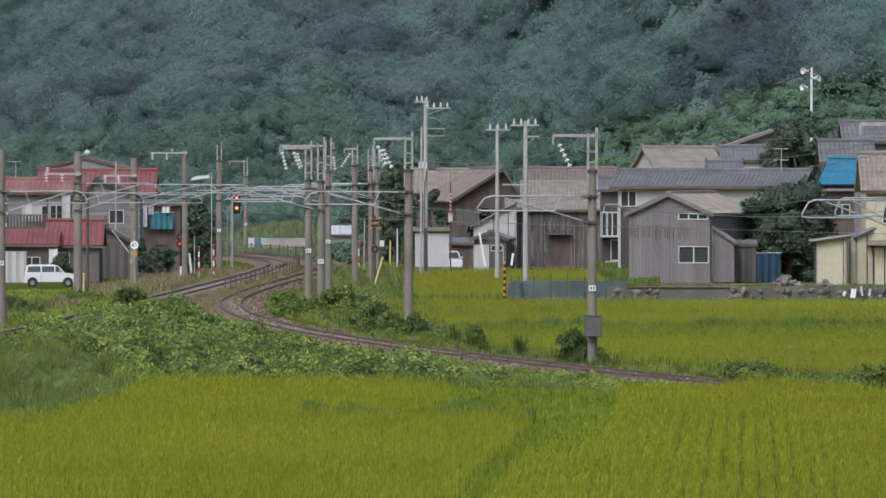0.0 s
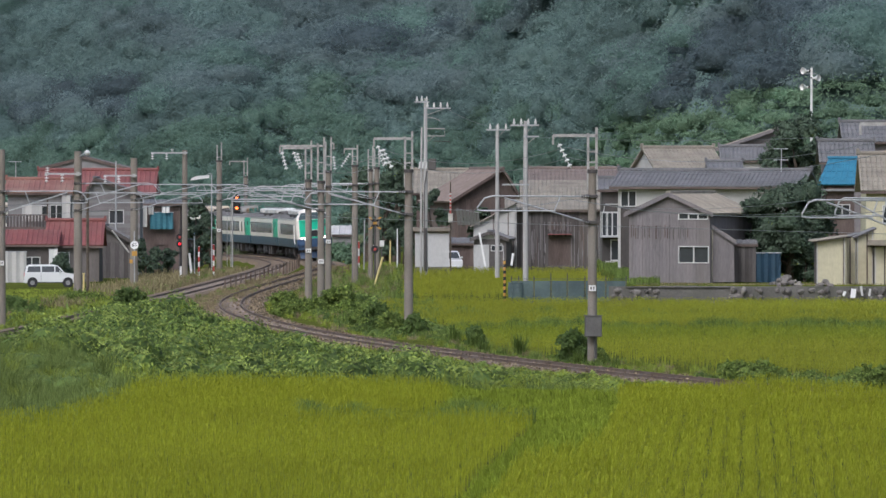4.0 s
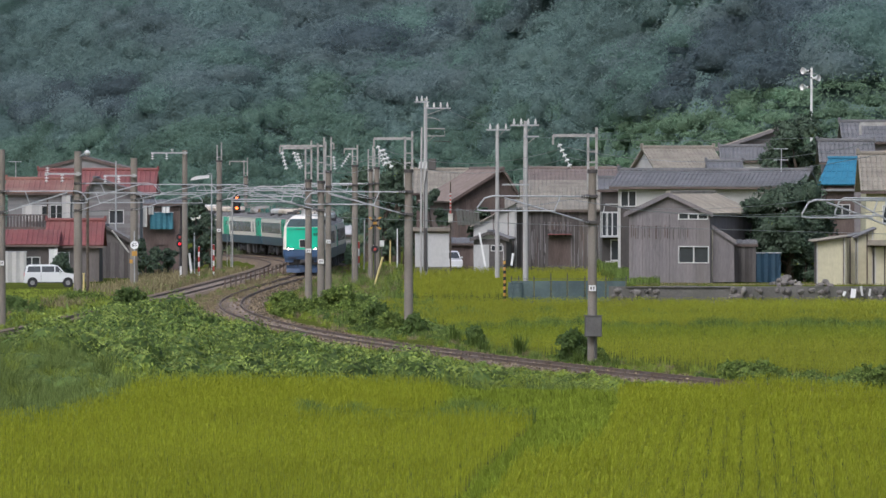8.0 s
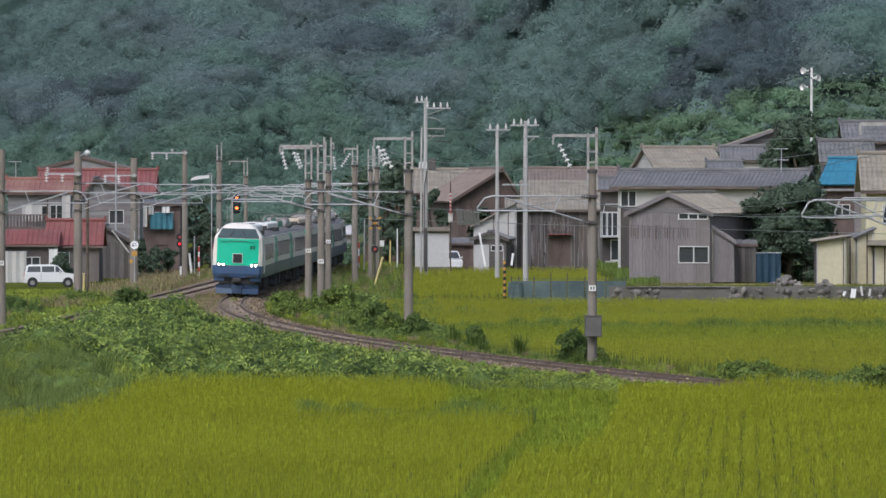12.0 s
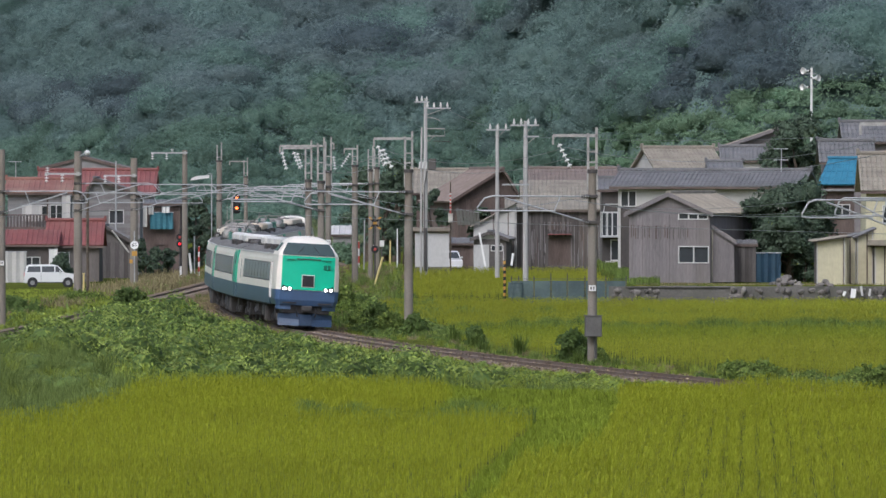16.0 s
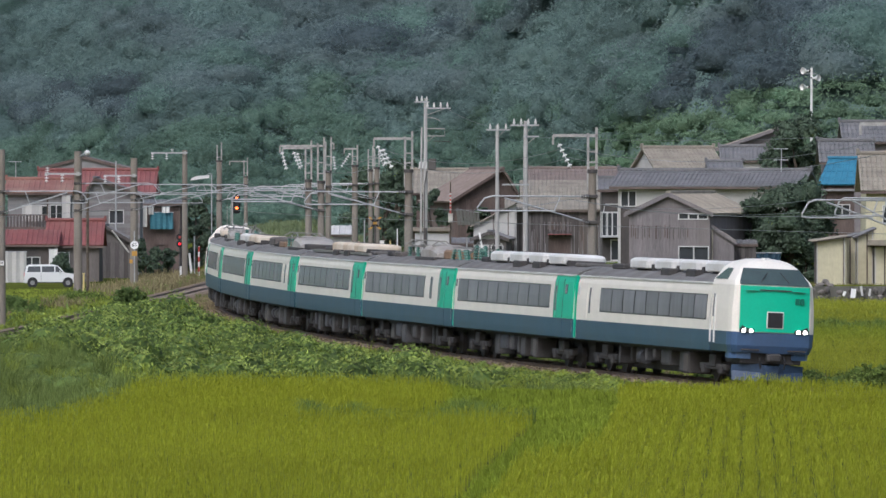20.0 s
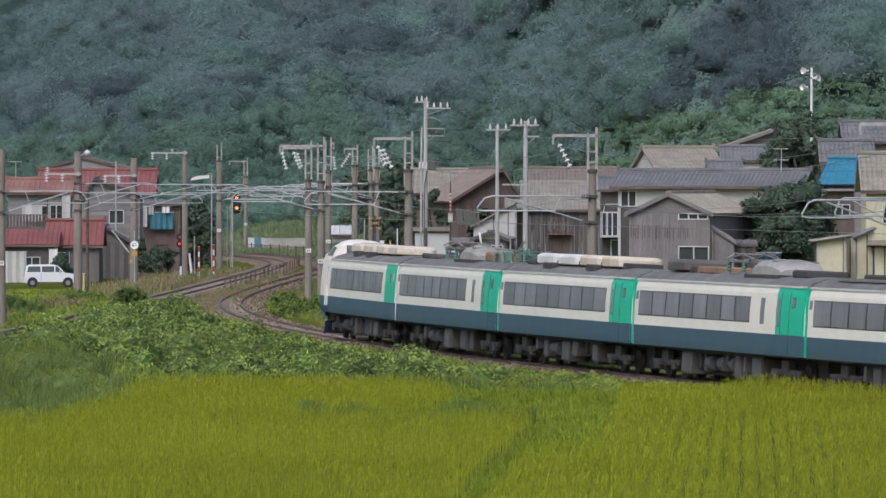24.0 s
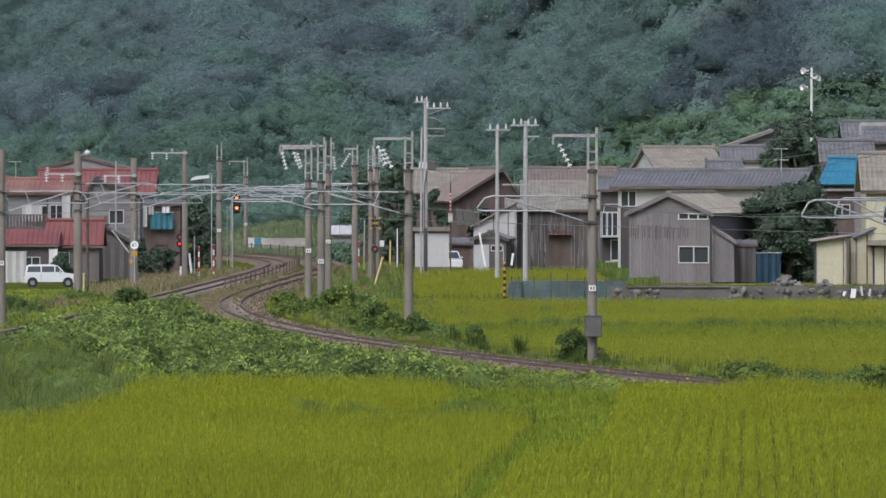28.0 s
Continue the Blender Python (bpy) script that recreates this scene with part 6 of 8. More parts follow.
def crossing_box(x, y, z0, w, d, h, mt, label):
    c = thing("equipment_cabinet", pose(x, y, z0), label, "cabinet")
    part("body", Shape().box(-w / 2, w / 2, 0, d, 0, h, 0.03), mt, c)
    part("lid", Shape().box(-w / 2 - 0.04, w / 2 + 0.04, -0.04, d + 0.04, h, h + 0.05, 0.015), mt, c)
    part("door_seam", Shape().box(-w / 2 + 0.08, w / 2 - 0.08, -0.006, 0.004, 0.08, h - 0.08), mt, c)
    return c


crossing_box(0.50, 499.6, 3.69, 0.3, 0.25, 0.55, M_PLASTER_OLD, "pale meter box on a wooden pole")
crossing_box(-18.58, 530, -0.45, 0.5, 0.4, 0.75, M_WHITE, "small white equipment cabinet at a mast's foot")
crossing_box(-5.15, 558, 1.05, 0.25, 0.2, 0.5, M_WHITE, "small white box on a post at the crossing")
plain_post("marker_post", (-5.15, 558.1, -0.4), (-5.15, 558.1, 1.35), 0.05, M_STEEL_DARK, "dark post carrying a white box")
crossing_box(-4.67, 562, 1.44, 0.42, 0.2, 0.42, M_WHITE, "small white sign box at the crossing")
plain_post("marker_post", (-4.67, 562.1, -0.4), (-4.67, 562.1, 1.74), 0.05, M_STEEL_DARK, "dark post carrying a white sign box")


def round_sign(x, y, z0, z):
    s = thing("speed_sign", pose(x, y, z0), "round white speed sign reading 65 above orange plates", "sign")
    part("post", Shape().tube((0, 0, -0.3), (0, 0, z - z0 + 0.9), 0.04, 8), M_GALV, s)
    d = part("disc", Shape().tube((0, -0.05, z - z0), (0, -0.08, z - z0), 0.27, 18), M_PLATE, s)
    words = bpy.data.curves.new("numeral", "FONT")
    words.body, words.size, words.align_x, words.align_y, words.extrude = "65", 0.34, "CENTER", "CENTER", 0.004
    letters = bpy.data.objects.new("numeral", words)
    num = new("numeral", bpy.data.meshes.new_from_object(letters))
    bpy.data.objects.remove(letters)
    num.data.materials.clear()
    num.data.materials.append(M_BLACK)
    num.parent = d
    num.matrix_basis = pose(0, -0.086, z - z0, 90, 0, 0)
    part("plate", Shape().box(-0.17, 0.17, -0.07, -0.05, z - z0 - 0.72, z - z0 - 0.40, 0.01), M_HAZARD_Y, s)
    part("plate", Shape().box(-0.32, -0.12, -0.07, -0.05, z - z0 - 1.2, z - z0 - 0.95, 0.01), M_HAZARD_Y, s)
    return s


round_sign(-20.19, 485, -0.5, 2.31)


# low posts and rail beside the tracks at the bend
def track_fence():
    f = thing("track_side_fence", Matrix.Identity(4), "low rusty steel post-and-wire fence between the tracks", "fence")
    y, tops = 455.0, []
    while y < 590:
        x = second_x(y) + 1.7
        part("post", Shape().box(x - 0.05, x + 0.05, y - 0.05, y + 0.05, -0.5, 0.55, 0.01), M_RAIL, f)
        tops.append((x, y, 0.45))
        y += 6.0
    part("rail", Shape().path(tops, 0.025, 5), M_RAIL, f)
    for s in np.arange(385, 440, 5.0):
        x, yy, _ = on_line(s, 2.4)
        part("post", Shape().box(x - 0.06, x + 0.06, yy - 0.06, yy + 0.06, -0.5, 0.75, 0.01), M_RAIL, f)
    part("rail", Shape().path([on_line(s, 2.4, 0.6) for s in np.arange(385, 440, 5.0)], 0.03, 5), M_RAIL, f)


track_fence()


def street_light(x, y, z0, z1):
    l = thing("street_light", pose(x, y, z0), "white hooded street light on a thin steel arm", "street light")
    h = z1 - z0
    part("post", Shape().tube((0.75, 0, -0.3), (0.75, 0, h + 0.2), 0.05, 8), M_GALV, l)
    part("arm", Shape().path([(0.75, 0, h + 0.25), (0.55, 0, h + 0.3), (0.3, 0, h + 0.1)], 0.03), M_GALV, l)
    part("hood", Shape().loft([[(-0.8, -0.2, h - 0.24), (0.55, -0.3, h - 0.06), (0.6, -0.3, h + 0.16), (-0.4, -0.25, h + 0.08), (-0.8, -0.2, h - 0.1)], [(-0.8, 0.2, h - 0.24), (0.55, 0.3, h - 0.06), (0.6, 0.3, h + 0.16), (-0.4, 0.25, h + 0.08), (-0.8, 0.2, h - 0.1)]]), M_PORCELAIN, l, "white lamp hood")


street_light(-18.23, 560, -0.4, 6.71)


# ---- houses ----
M_TILE_TAN = material("tan_roof_tiles", (0.265, 0.237, 0.192), 0.8, vary=0.16, scale=1.2, fine=7, island=0.22, stain=(0.2, 0.18, 0.15), stain_amount=0.5, stain_scale=0.5)
M_TILE_GREY = material("grey_roof_tiles", (0.165, 0.163, 0.165), 0.7, vary=0.16, scale=1.2, fine=7, island=0.22, stain=(0.11, 0.11, 0.11), stain_amount=0.5, stain_scale=0.5)
M_TILE_BROWN = material("brown_roof_tiles", (0.19, 0.152, 0.135), 0.8, vary=0.16, scale=1.2, fine=7, island=0.2, stain=(0.2, 0.16, 0.13), stain_amount=0.5, stain_scale=0.5)
M_ROOF_RED = material("faded_red_metal_roof", (0.205, 0.067, 0.062), 0.6, vary=0.14, scale=0.8, fine=6, island=0.12, stain=(0.24, 0.12, 0.10), stain_amount=0.5, stain_scale=0.5)
M_ROOF_PALE = material("pale_red_metal_roof", (0.24, 0.105, 0.085), 0.65, vary=0.14, scale=0.8, fine=6, island=0.15, stain=(0.32, 0.22, 0.16), stain_amount=0.7, stain_scale=0.35)
M_TARP = material("blue_tarpaulin", (0.045, 0.19, 0.29), 0.45, vary=0.12, scale=1.2, fine=5, bump=0.04)
M_BOARD = material("weathered_grey_boards", (0.195, 0.178, 0.182), 0.9, vary=0.2, scale=1.5, fine=20, island=0.14, stain=(0.16, 0.14, 0.125), stain_amount=0.5, stain_scale=0.8, stretch=(1, 1, 0.15), objects=0.07)
M_BOARD_DARK = material("dark_brown_boards", (0.112, 0.083, 0.073), 0.9, vary=0.25, scale=1.5, fine=20, island=0.2, stain=(0.2, 0.17, 0.14), stain_amount=0.4, stretch=(1, 1, 0.15), objects=0.2)
M_BOARD_BROWN = material("brown_weathered_boards", (0.110, 0.099, 0.096), 0.9, vary=0.22, scale=1.5, fine=20, stain=(0.11, 0.09, 0.075), stain_amount=0.5, stain_scale=0.8, stretch=(1, 1, 0.15), objects=0.42)
M_PLASTER = material("white_plaster", (0.48, 0.475, 0.455), 0.85, vary=0.08, scale=0.8, fine=10, stain=(0.38, 0.36, 0.32), stain_amount=0.4)
M_SIDING = material("grey_siding", (0.24, 0.235, 0.235), 0.8, vary=0.12, scale=1.0, fine=12, stain=(0.2, 0.19, 0.18), stain_amount=0.4)
M_YELLOW_WALL = material("pale_yellow_sheet_wall", (0.56, 0.52, 0.36), 0.75, vary=0.1, scale=0.8, fine=9, stain=(0.3, 0.27, 0.2), stain_amount=0.5, stain_scale=0.5, stretch=(1, 1, 0.4))
M_TEAL = material("teal_sheet", (0.06, 0.19, 0.24), 0.6, vary=0.14, scale=1.0, fine=8)
M_HUT = material("greyed_white_hut_paint", (0.52, 0.515, 0.51), 0.8, vary=0.1, scale=0.8, fine=10, stain=(0.36, 0.35, 0.33), stain_amount=0.5, stretch=(1, 1, 0.4))
M_GATE = material("dark_blue_sheet", (0.022, 0.055, 0.09), 0.6, vary=0.15, scale=1.0, fine=8)
M_STONE = material("field_stones", (0.175, 0.16, 0.145), 0.9, vary=0.2, scale=2, fine=12, bump=0.03, objects=0.35)
M_WALL_CON = material("old_retaining_concrete", (0.14, 0.132, 0.122), 0.92, vary=0.2, scale=0.6, fine=9, bump=0.02, stain=(0.09, 0.09, 0.07), stain_amount=0.7, stain_scale=0.4)
M_FRAME = material("aluminium_window_frame", (0.62, 0.62, 0.61), 0.4, 0.3, vary=0.05)


def wall_shape(x0, x1, y0, y1, z0, z1, holes):
    """A wall that reaches through y0..y1, with openings (x0, x1, z0, z1) cut through it."""
    xs = sorted({x0, x1, *[h[0] for h in holes], *[h[1] for h in holes]})
    zs = sorted({z0, z1, *[h[2] for h in holes], *[h[3] for h in holes]})
    nx, nz = len(xs), len(zs)

    def solid(i, k):
        if not (0 <= i < nx - 1 and 0 <= k < nz - 1):
            return False
        mx, mz = (xs[i] + xs[i + 1]) / 2, (zs[k] + zs[k + 1]) / 2
        return not any(h[0] < mx < h[1] and h[2] < mz < h[3] for h in holes)

    vs = [(x, y, z) for y in (y0, y1) for z in zs for x in xs]
    at = lambda i, k, back: back * nx * nz + k * nx + i
    fs = []
    for k in range(nz - 1):
        for i in range(nx - 1):
            if not solid(i, k):
                continue
            fs.append((at(i, k, 0), at(i + 1, k, 0), at(i + 1, k + 1, 0), at(i, k + 1, 0)))
            fs.append((at(i, k, 1), at(i, k + 1, 1), at(i + 1, k + 1, 1), at(i + 1, k, 1)))
            for di, dk, p, q in ((-1, 0, (i, k), (i, k + 1)), (1, 0, (i + 1, k), (i + 1, k + 1)), (0, -1, (i, k), (i + 1, k)), (0, 1, (i, k + 1), (i + 1, k + 1))):
                if not solid(i + di, k + dk):
                    fs.append((at(*p, 0), at(*q, 0), at(*q, 1), at(*p, 1)))
    return Shape().add(vs, fs)


def window_in(root, x0, x1, z0, z1, y=0.0, panes=2, mt=None, glass=None):
    w = new("window")
    w.parent = root
    fr = mt or M_FRAME
    t = 0.06
    f = Shape().box(x0 - t, x1 + t, y - 0.05, y + 0.06, z1, z1 + t).box(x0 - t, x1 + t, y - 0.07, y + 0.06, z0 - t, z0).box(x0 - t, x0, y - 0.05, y + 0.06, z0, z1).box(x1, x1 + t, y - 0.05, y + 0.06, z0, z1)
    part("window_frame", f, fr, w)
    step = (x1 - x0) / panes
    for i in range(panes):
        part("pane", Shape().box(x0 + i * step, x0 + (i + 1) * step, y + 0.05 + 0.015 * (i % 2), y + 0.062 + 0.015 * (i % 2), z0, z1), glass or M_GLASS, w)
        if i:
            part("mullion", Shape().box(x0 + i * step - 0.035, x0 + i * step + 0.035, y - 0.03, y + 0.05, z0, z1), fr, w)


def roof_slope(root, name, a, b, c, d, mt, rib=0.3, thick=0.12, rib_h=0.055, courses=0):
    """A sloping roof slab from eave a-b up to ridge d-c: one sheet with raised ribs up the slope and stepped courses across it."""
    a, b, c, d = (Vector(p) for p in (a, b, c, d))
    n = (b - a).cross(d - a).normalized()
    if n.z < 0:
        n = -n
    count = max(2, int((b - a).length / rib))
    us, hs = [0.0], [0.0]
    for i in range(count):
        for t, h in ((0.32, 0.0), (0.5, rib_h), (0.68, 0.0)):
            us.append((i + t) / count)
            hs.append(h)
    us.append(1.0)
    hs.append(0.0)
    rows = [(0.0, 0.03)]
    for k in range(max(courses, 1)):
        rows += [((k + 1) / max(courses, 1) - 0.001, 0.0)]
        if k + 1 < courses:
            rows += [((k + 1) / courses, 0.022)]
    s = Shape()
    vs, k = [], len(us)
    for t, step in rows:
        p, q = a.lerp(d, t), b.lerp(c, t)
        vs += [p.lerp(q, u) + n * (h + step) for u, h in zip(us, hs)]
    fs = [(r * k + i, r * k + i + 1, (r + 1) * k + i + 1, (r + 1) * k + i) for r in range(len(rows) - 1) for i in range(k - 1)]
    base = len(vs)
    vs += [p - n * thick for p in (a, b, c, d)]
    top = (len(rows) - 1) * k
    fs += [(base, base + 3, base + 2, base + 1), tuple(range(k)) [::-1] + (base, base + 1), tuple(range(top, top + k)) + (base + 2, base + 3)]
    fs += [tuple(r * k for r in range(len(rows))) + (base + 3, base), tuple(r * k + k - 1 for r in range(len(rows) - 1, -1, -1)) + (base + 1, base + 2)]
    s.add(vs, fs)
    return part(name, s, mt, root)


def house(name, label, xc, y, z, w, d, eave, ridge, axis, wall_m, roof_m, yaw=0, over=0.45, openings=(), rib=0.3, boards=0.0, gable_m=None, shift=0.0, courses=0, cat="house", ridge_cap=True):
    """A house whose front stands at y = 0 in its own space. openings: (centre x, centre z, width, height, panes or 0 for a dark doorway)."""
    root = thing(name, pose(xc, y, z, 0, 0, yaw), label, cat)
    t = 0.14
    holes = [(cx - ow / 2, cx + ow / 2, cz - oh / 2, cz + oh / 2) for cx, cz, ow, oh, _ in openings]
    part("front_wall", wall_shape(-w / 2, w / 2, 0, t, 0, eave, holes), wall_m, root)
    part("back_wall", Shape().box(-w / 2, w / 2, d - t, d, 0, eave), wall_m, root)
    part("side_wall", Shape().box(-w / 2, -w / 2 + t, t, d - t, 0, eave), wall_m, root)
    part("side_wall", Shape().box(w / 2 - t, w / 2, t, d - t, 0, eave), wall_m, root)
    part("inner_floor", Shape().box(-w / 2 + t, w / 2 - t, t, d - t, 0.0, 0.12), M_BOARD_DARK, root)
    for (cx, cz, ow, oh, panes) in openings:
        if panes:
            window_in(root, cx - ow / 2, cx + ow / 2, cz - oh / 2, cz + oh / 2, 0.0, panes)
        else:
            part("door_frame", Shape().box(cx - ow / 2 - 0.06, cx + ow / 2 + 0.06, -0.03, 0.1, cz + oh / 2, cz + oh / 2 + 0.08), wall_m, root)
            part("door", Shape().box(cx - ow / 2, cx + ow / 2, 0.06, 0.10, cz - oh / 2, cz + oh / 2), M_BOARD_DARK, root)
    if boards:
        k = int(w / boards)
        for i in range(k):
            bx = -w / 2 + (i + 0.5) * w / k
            spans = [(0.02, eave - 0.02)]
            for h in holes:
                if h[0] - 0.07 - boards / 2 < bx < h[1] + 0.07 + boards / 2:
                    nxt = []
                    for c0, c1 in spans:
                        if h[2] - 0.08 > c0:
                            nxt.append((c0, min(c1, h[2] - 0.08)))
                        if h[3] + 0.08 < c1:
                            nxt.append((max(c0, h[3] + 0.08), c1))
                    spans = nxt
            for c0, c1 in spans:
                if c1 - c0 > 0.05:
                    part("board", Shape().box(bx - w / k / 2 + 0.006, bx + w / k / 2 - 0.006, -0.020 - 0.003 * (i % 3), 0.0, c0, c1), wall_m, root)
    e = eave - 0.02
    if axis == "x":
        mid = d / 2 + shift
        for sx in (-1, 1):
            part("gable", Shape().prism([(0, eave), (d, eave), (mid, ridge - 0.12)], "x", min(sx * w / 2, sx * (w / 2 - t)), max(sx * w / 2, sx * (w / 2 - t))), gable_m or wall_m, root)
        slope = (ridge - eave) / mid
        back = (ridge - eave) / (d - mid)
        roof_slope(root, "roof_slope", (-w / 2 - over, -over, e - slope * over + 0.12), (w / 2 + over, -over, e - slope * over + 0.12), (w / 2 + over, mid, ridge + 0.1), (-w / 2 - over, mid, ridge + 0.1), roof_m, rib, courses=courses)
        roof_slope(root, "roof_slope", (-w / 2 - over, d + over, e - back * over + 0.12), (w / 2 + over, d + over, e - back * over + 0.12), (w / 2 + over, mid, ridge + 0.1), (-w / 2 - over, mid, ridge + 0.1), roof_m, 0.6)
        if ridge_cap:
            part("ridge_cap", Shape().box(-w / 2 - over - 0.05, w / 2 + over + 0.05, mid - 0.17, mid + 0.17, ridge + 0.04, ridge + 0.27, 0.06), roof_m, root)
            for sx in (-1, 1):
                part("ridge_end", Shape().box(sx * (w / 2 + over) - 0.1, sx * (w / 2 + over) + 0.1, mid - 0.22, mid + 0.22, ridge + 0.02, ridge + 0.42, 0.06), roof_m, root)
        part("fascia", Shape().box(-w / 2 - over, w / 2 + over, -over - 0.03, -over + 0.02, e - slope * over - 0.06, e - slope * over + 0.08), M_BOARD_DARK, root)
    else:
        mid = shift
        part("gable", Shape().prism([(-w / 2, eave), (w / 2, eave), (mid, ridge - 0.1)], "y", 0.0, t), gable_m or wall_m, root)
        part("gable", Shape().prism([(-w / 2, eave), (w / 2, eave), (mid, ridge - 0.1)], "y", d - t, d), gable_m or wall_m, root)
        for sx in (-1, 1):
            run = w / 2 - sx * mid
            sl = (ridge - eave) / run
            roof_slope(root, "roof_slope", (sx * (w / 2 + over), -over, e - sl * over + 0.1), (sx * (w / 2 + over), d + over, e - sl * over + 0.1), (mid, d + over, ridge + 0.1), (mid, -over, ridge + 0.1), roof_m, rib)
            part("barge_board", Shape().loft([[(sx * (w / 2 + over), y2, e - sl * over - 0.10), (sx * (w / 2 + over), y2, e - sl * over + 0.15), (mid, y2, ridge + 0.16), (mid, y2, ridge - 0.10)] for y2 in (-over - 0.05, -over - 0.004)]), wall_m if wall_m in (M_BOARD, M_BOARD_BROWN) else M_BOARD_DARK, root)
        if ridge_cap:
            part("ridge_cap", Shape().box(mid - 0.16, mid + 0.16, -over - 0.05, d + over, ridge + 0.03, ridge + 0.24, 0.06), roof_m, root)
    return root


def mid_x(a, b):
    return (a + b) / 2


# the weathered shed house above the wall, turned a little
SHED_X = mid_x(10.72, 15.33)
shed = house("wooden_shed_house", "weathered grey boarded two-storey shed house with tiled roof", SHED_X, 426, 0.70, 4.871, 8.5, 4.70 - 0.70, 5.77 - 0.70, "y", M_BOARD, M_TILE_TAN, yaw=-19,
             over=0.25, openings=[(1.45, 2.33 - 0.70, 1.721, 0.877, 2), (1.42, 4.63 - 0.70 - 0.1, 1.689, 0.26, 3)], boards=0.2)
slots = random.Random(31)
for i in range(26):
    bx = -2.28 + i * 0.135 + slots.uniform(-0.03, 0.03)
    # thin strips on the wall face stand in for narrow dark slots
    part("batten", Shape().box(bx - slots.uniform(0.018, 0.035), bx + slots.uniform(0.018, 0.035), -0.055, -0.03, 2.44 + slots.uniform(0, 0.25), 3.35 - slots.uniform(0, 0.2)), slots.choice((M_BOARD_DARK, M_BOARD_BROWN, M_BOARD)), shed)
house("lean_to_shed", "weathered grey boarded lean-to shed against a taller one", mid_x(15.39, 16.72), 425.6, 0.74, 1.331, 3.5, 3.07 - 0.74, 3.92 - 0.74, "y", M_BOARD, M_TILE_TAN, over=0.12, boards=0.2, shift=-0.649, cat="shed", ridge_cap=False)
house("tool_shed", "low brown weathered boarded tool shed", mid_x(16.76, 18.03), 427, 0.72, 1.269, 3.0, 2.87 - 0.72, 3.06 - 0.72, "x", M_BOARD_BROWN, M_TILE_GREY, over=0.1, boards=0.2, cat="shed", ridge_cap=False)

# long dark-roofed house behind
house("long_house", "long house with dark grey tiled roof and white plaster walls", mid_x(10.92, 22.40), 468, 0.9, 11.344, 7.5, 6.2 - 0.9, 7.08 - 0.9, "x", M_PLASTER, M_TILE_GREY, yaw=-10, over=0.5, gable_m=M_BOARD_DARK, openings=[(-5.0, 5.40 - 0.9, 0.9, 0.9, 2), (3.0, 3.6, 1.6, 1.0, 2)], rib=0.28, courses=7)
lh = bpy.data.objects["long_house"]
part("boarded_panel", Shape().box(-5.5, -4.2, -0.05, -0.004, 0.0, 4.0), M_BOARD_BROWN, lh, "dark boarded lower wall panel")
part("boarded_panel", Shape().box(-4.1, 5.5, -0.05, -0.004, 0.0, 2.2), M_BOARD_BROWN, lh, "dark boarded lower wall panel")
bh = house("balcony_house", "dark walled house with white panels and a steel balcony", mid_x(10.67, 12.65), 500, -0.1, 1.906, 5, 5.90 + 0.1, 6.58 + 0.1, "x", M_BOARD_BROWN, M_TILE_GREY, over=0.3, openings=[(0.3, 1.82 + 0.1, 1.2, 1.3, 2), (0.6, 5.36 + 0.1, 0.5, 0.8, 2), (-0.4, 3.57 + 0.1, 1.0, 1.5, 3)])
part("white_panel", Shape().box(0.12, 0.953, -0.04, -0.004, 2.70 + 0.1, 4.68 + 0.1, 0.01), M_PLASTER, bh, "white wall panel")
part("white_panel", Shape().box(-0.7, 0.953, -0.04, -0.004, 0.0, 1.10 + 0.1, 0.01), M_PLASTER, bh, "white lower wall panel")
part("white_panel", Shape().box(0.12, 0.953, -0.04, -0.004, 5.75 + 0.1, 5.97 + 0.1, 0.01), M_PLASTER, bh, "white wall panel")


def balcony(x0, x1, y, z0, z1):
    b = thing("balcony", pose(x0, y, z0), "white steel balcony railing on a house wall", "balcony")
    w = x1 - x0
    part("platform", Shape().box(0, w, 0, 0.95, -0.1, 0.0), M_GALV, b)
    part("handrail", Shape().box(0, w, 0, 0.05, z1 - z0 - 0.05, z1 - z0), M_FRAME, b)
    for i in range(6):
        part("baluster", Shape().tube((i * w / 5, 0.025, 0), (i * w / 5, 0.025, z1 - z0 - 0.05), 0.02, 6), M_FRAME, b)
    part("hood_rail", Shape().path([(0.2, 0.0, z1 - z0 + 0.0), (0.3, 0, z1 - z0 + 0.5), (1.6, 0, z1 - z0 + 0.5)], 0.03), M_FRAME, b)
    return b


balcony(10.61, 12.51, 499.0, 2.78, 4.42)

# wooden houses behind the raised field
house("brown_gable_house", "dark brown boarded house with a broad gable and tiled roof", mid_x(0.68, 6.02), 560, 0.0, 5.122, 9, 5.08, 7.26, "y", M_BOARD_DARK, M_TILE_BROWN, yaw=14, over=0.5, shift=1.1, boards=0.3)
house("brown_long_roof", "old house with long tan and brown tiled roof", mid_x(-1.83, 2.88), 572, 0.0, 5.145, 7, 5.57, 7.18, "x", M_BOARD_DARK, M_TILE_TAN, over=0.4, courses=6)
house("tan_roof_house", "old wooden house with two-tier tan tiled roof", mid_x(6.07, 12.50), 545, 0.0, 6.231, 8.5, 5.13, 6.38, "x", M_BOARD_DARK, M_TILE_TAN, over=0.5, courses=6, ridge_cap=False)
house("tiered_roof_house", "upper storey with brown tiled roof behind a tan one", mid_x(6.47, 12.94), 551, 0.0, 6.132, 6, 6.37, 7.26, "x", M_BOARD_DARK, M_TILE_BROWN, over=0.3, courses=4)
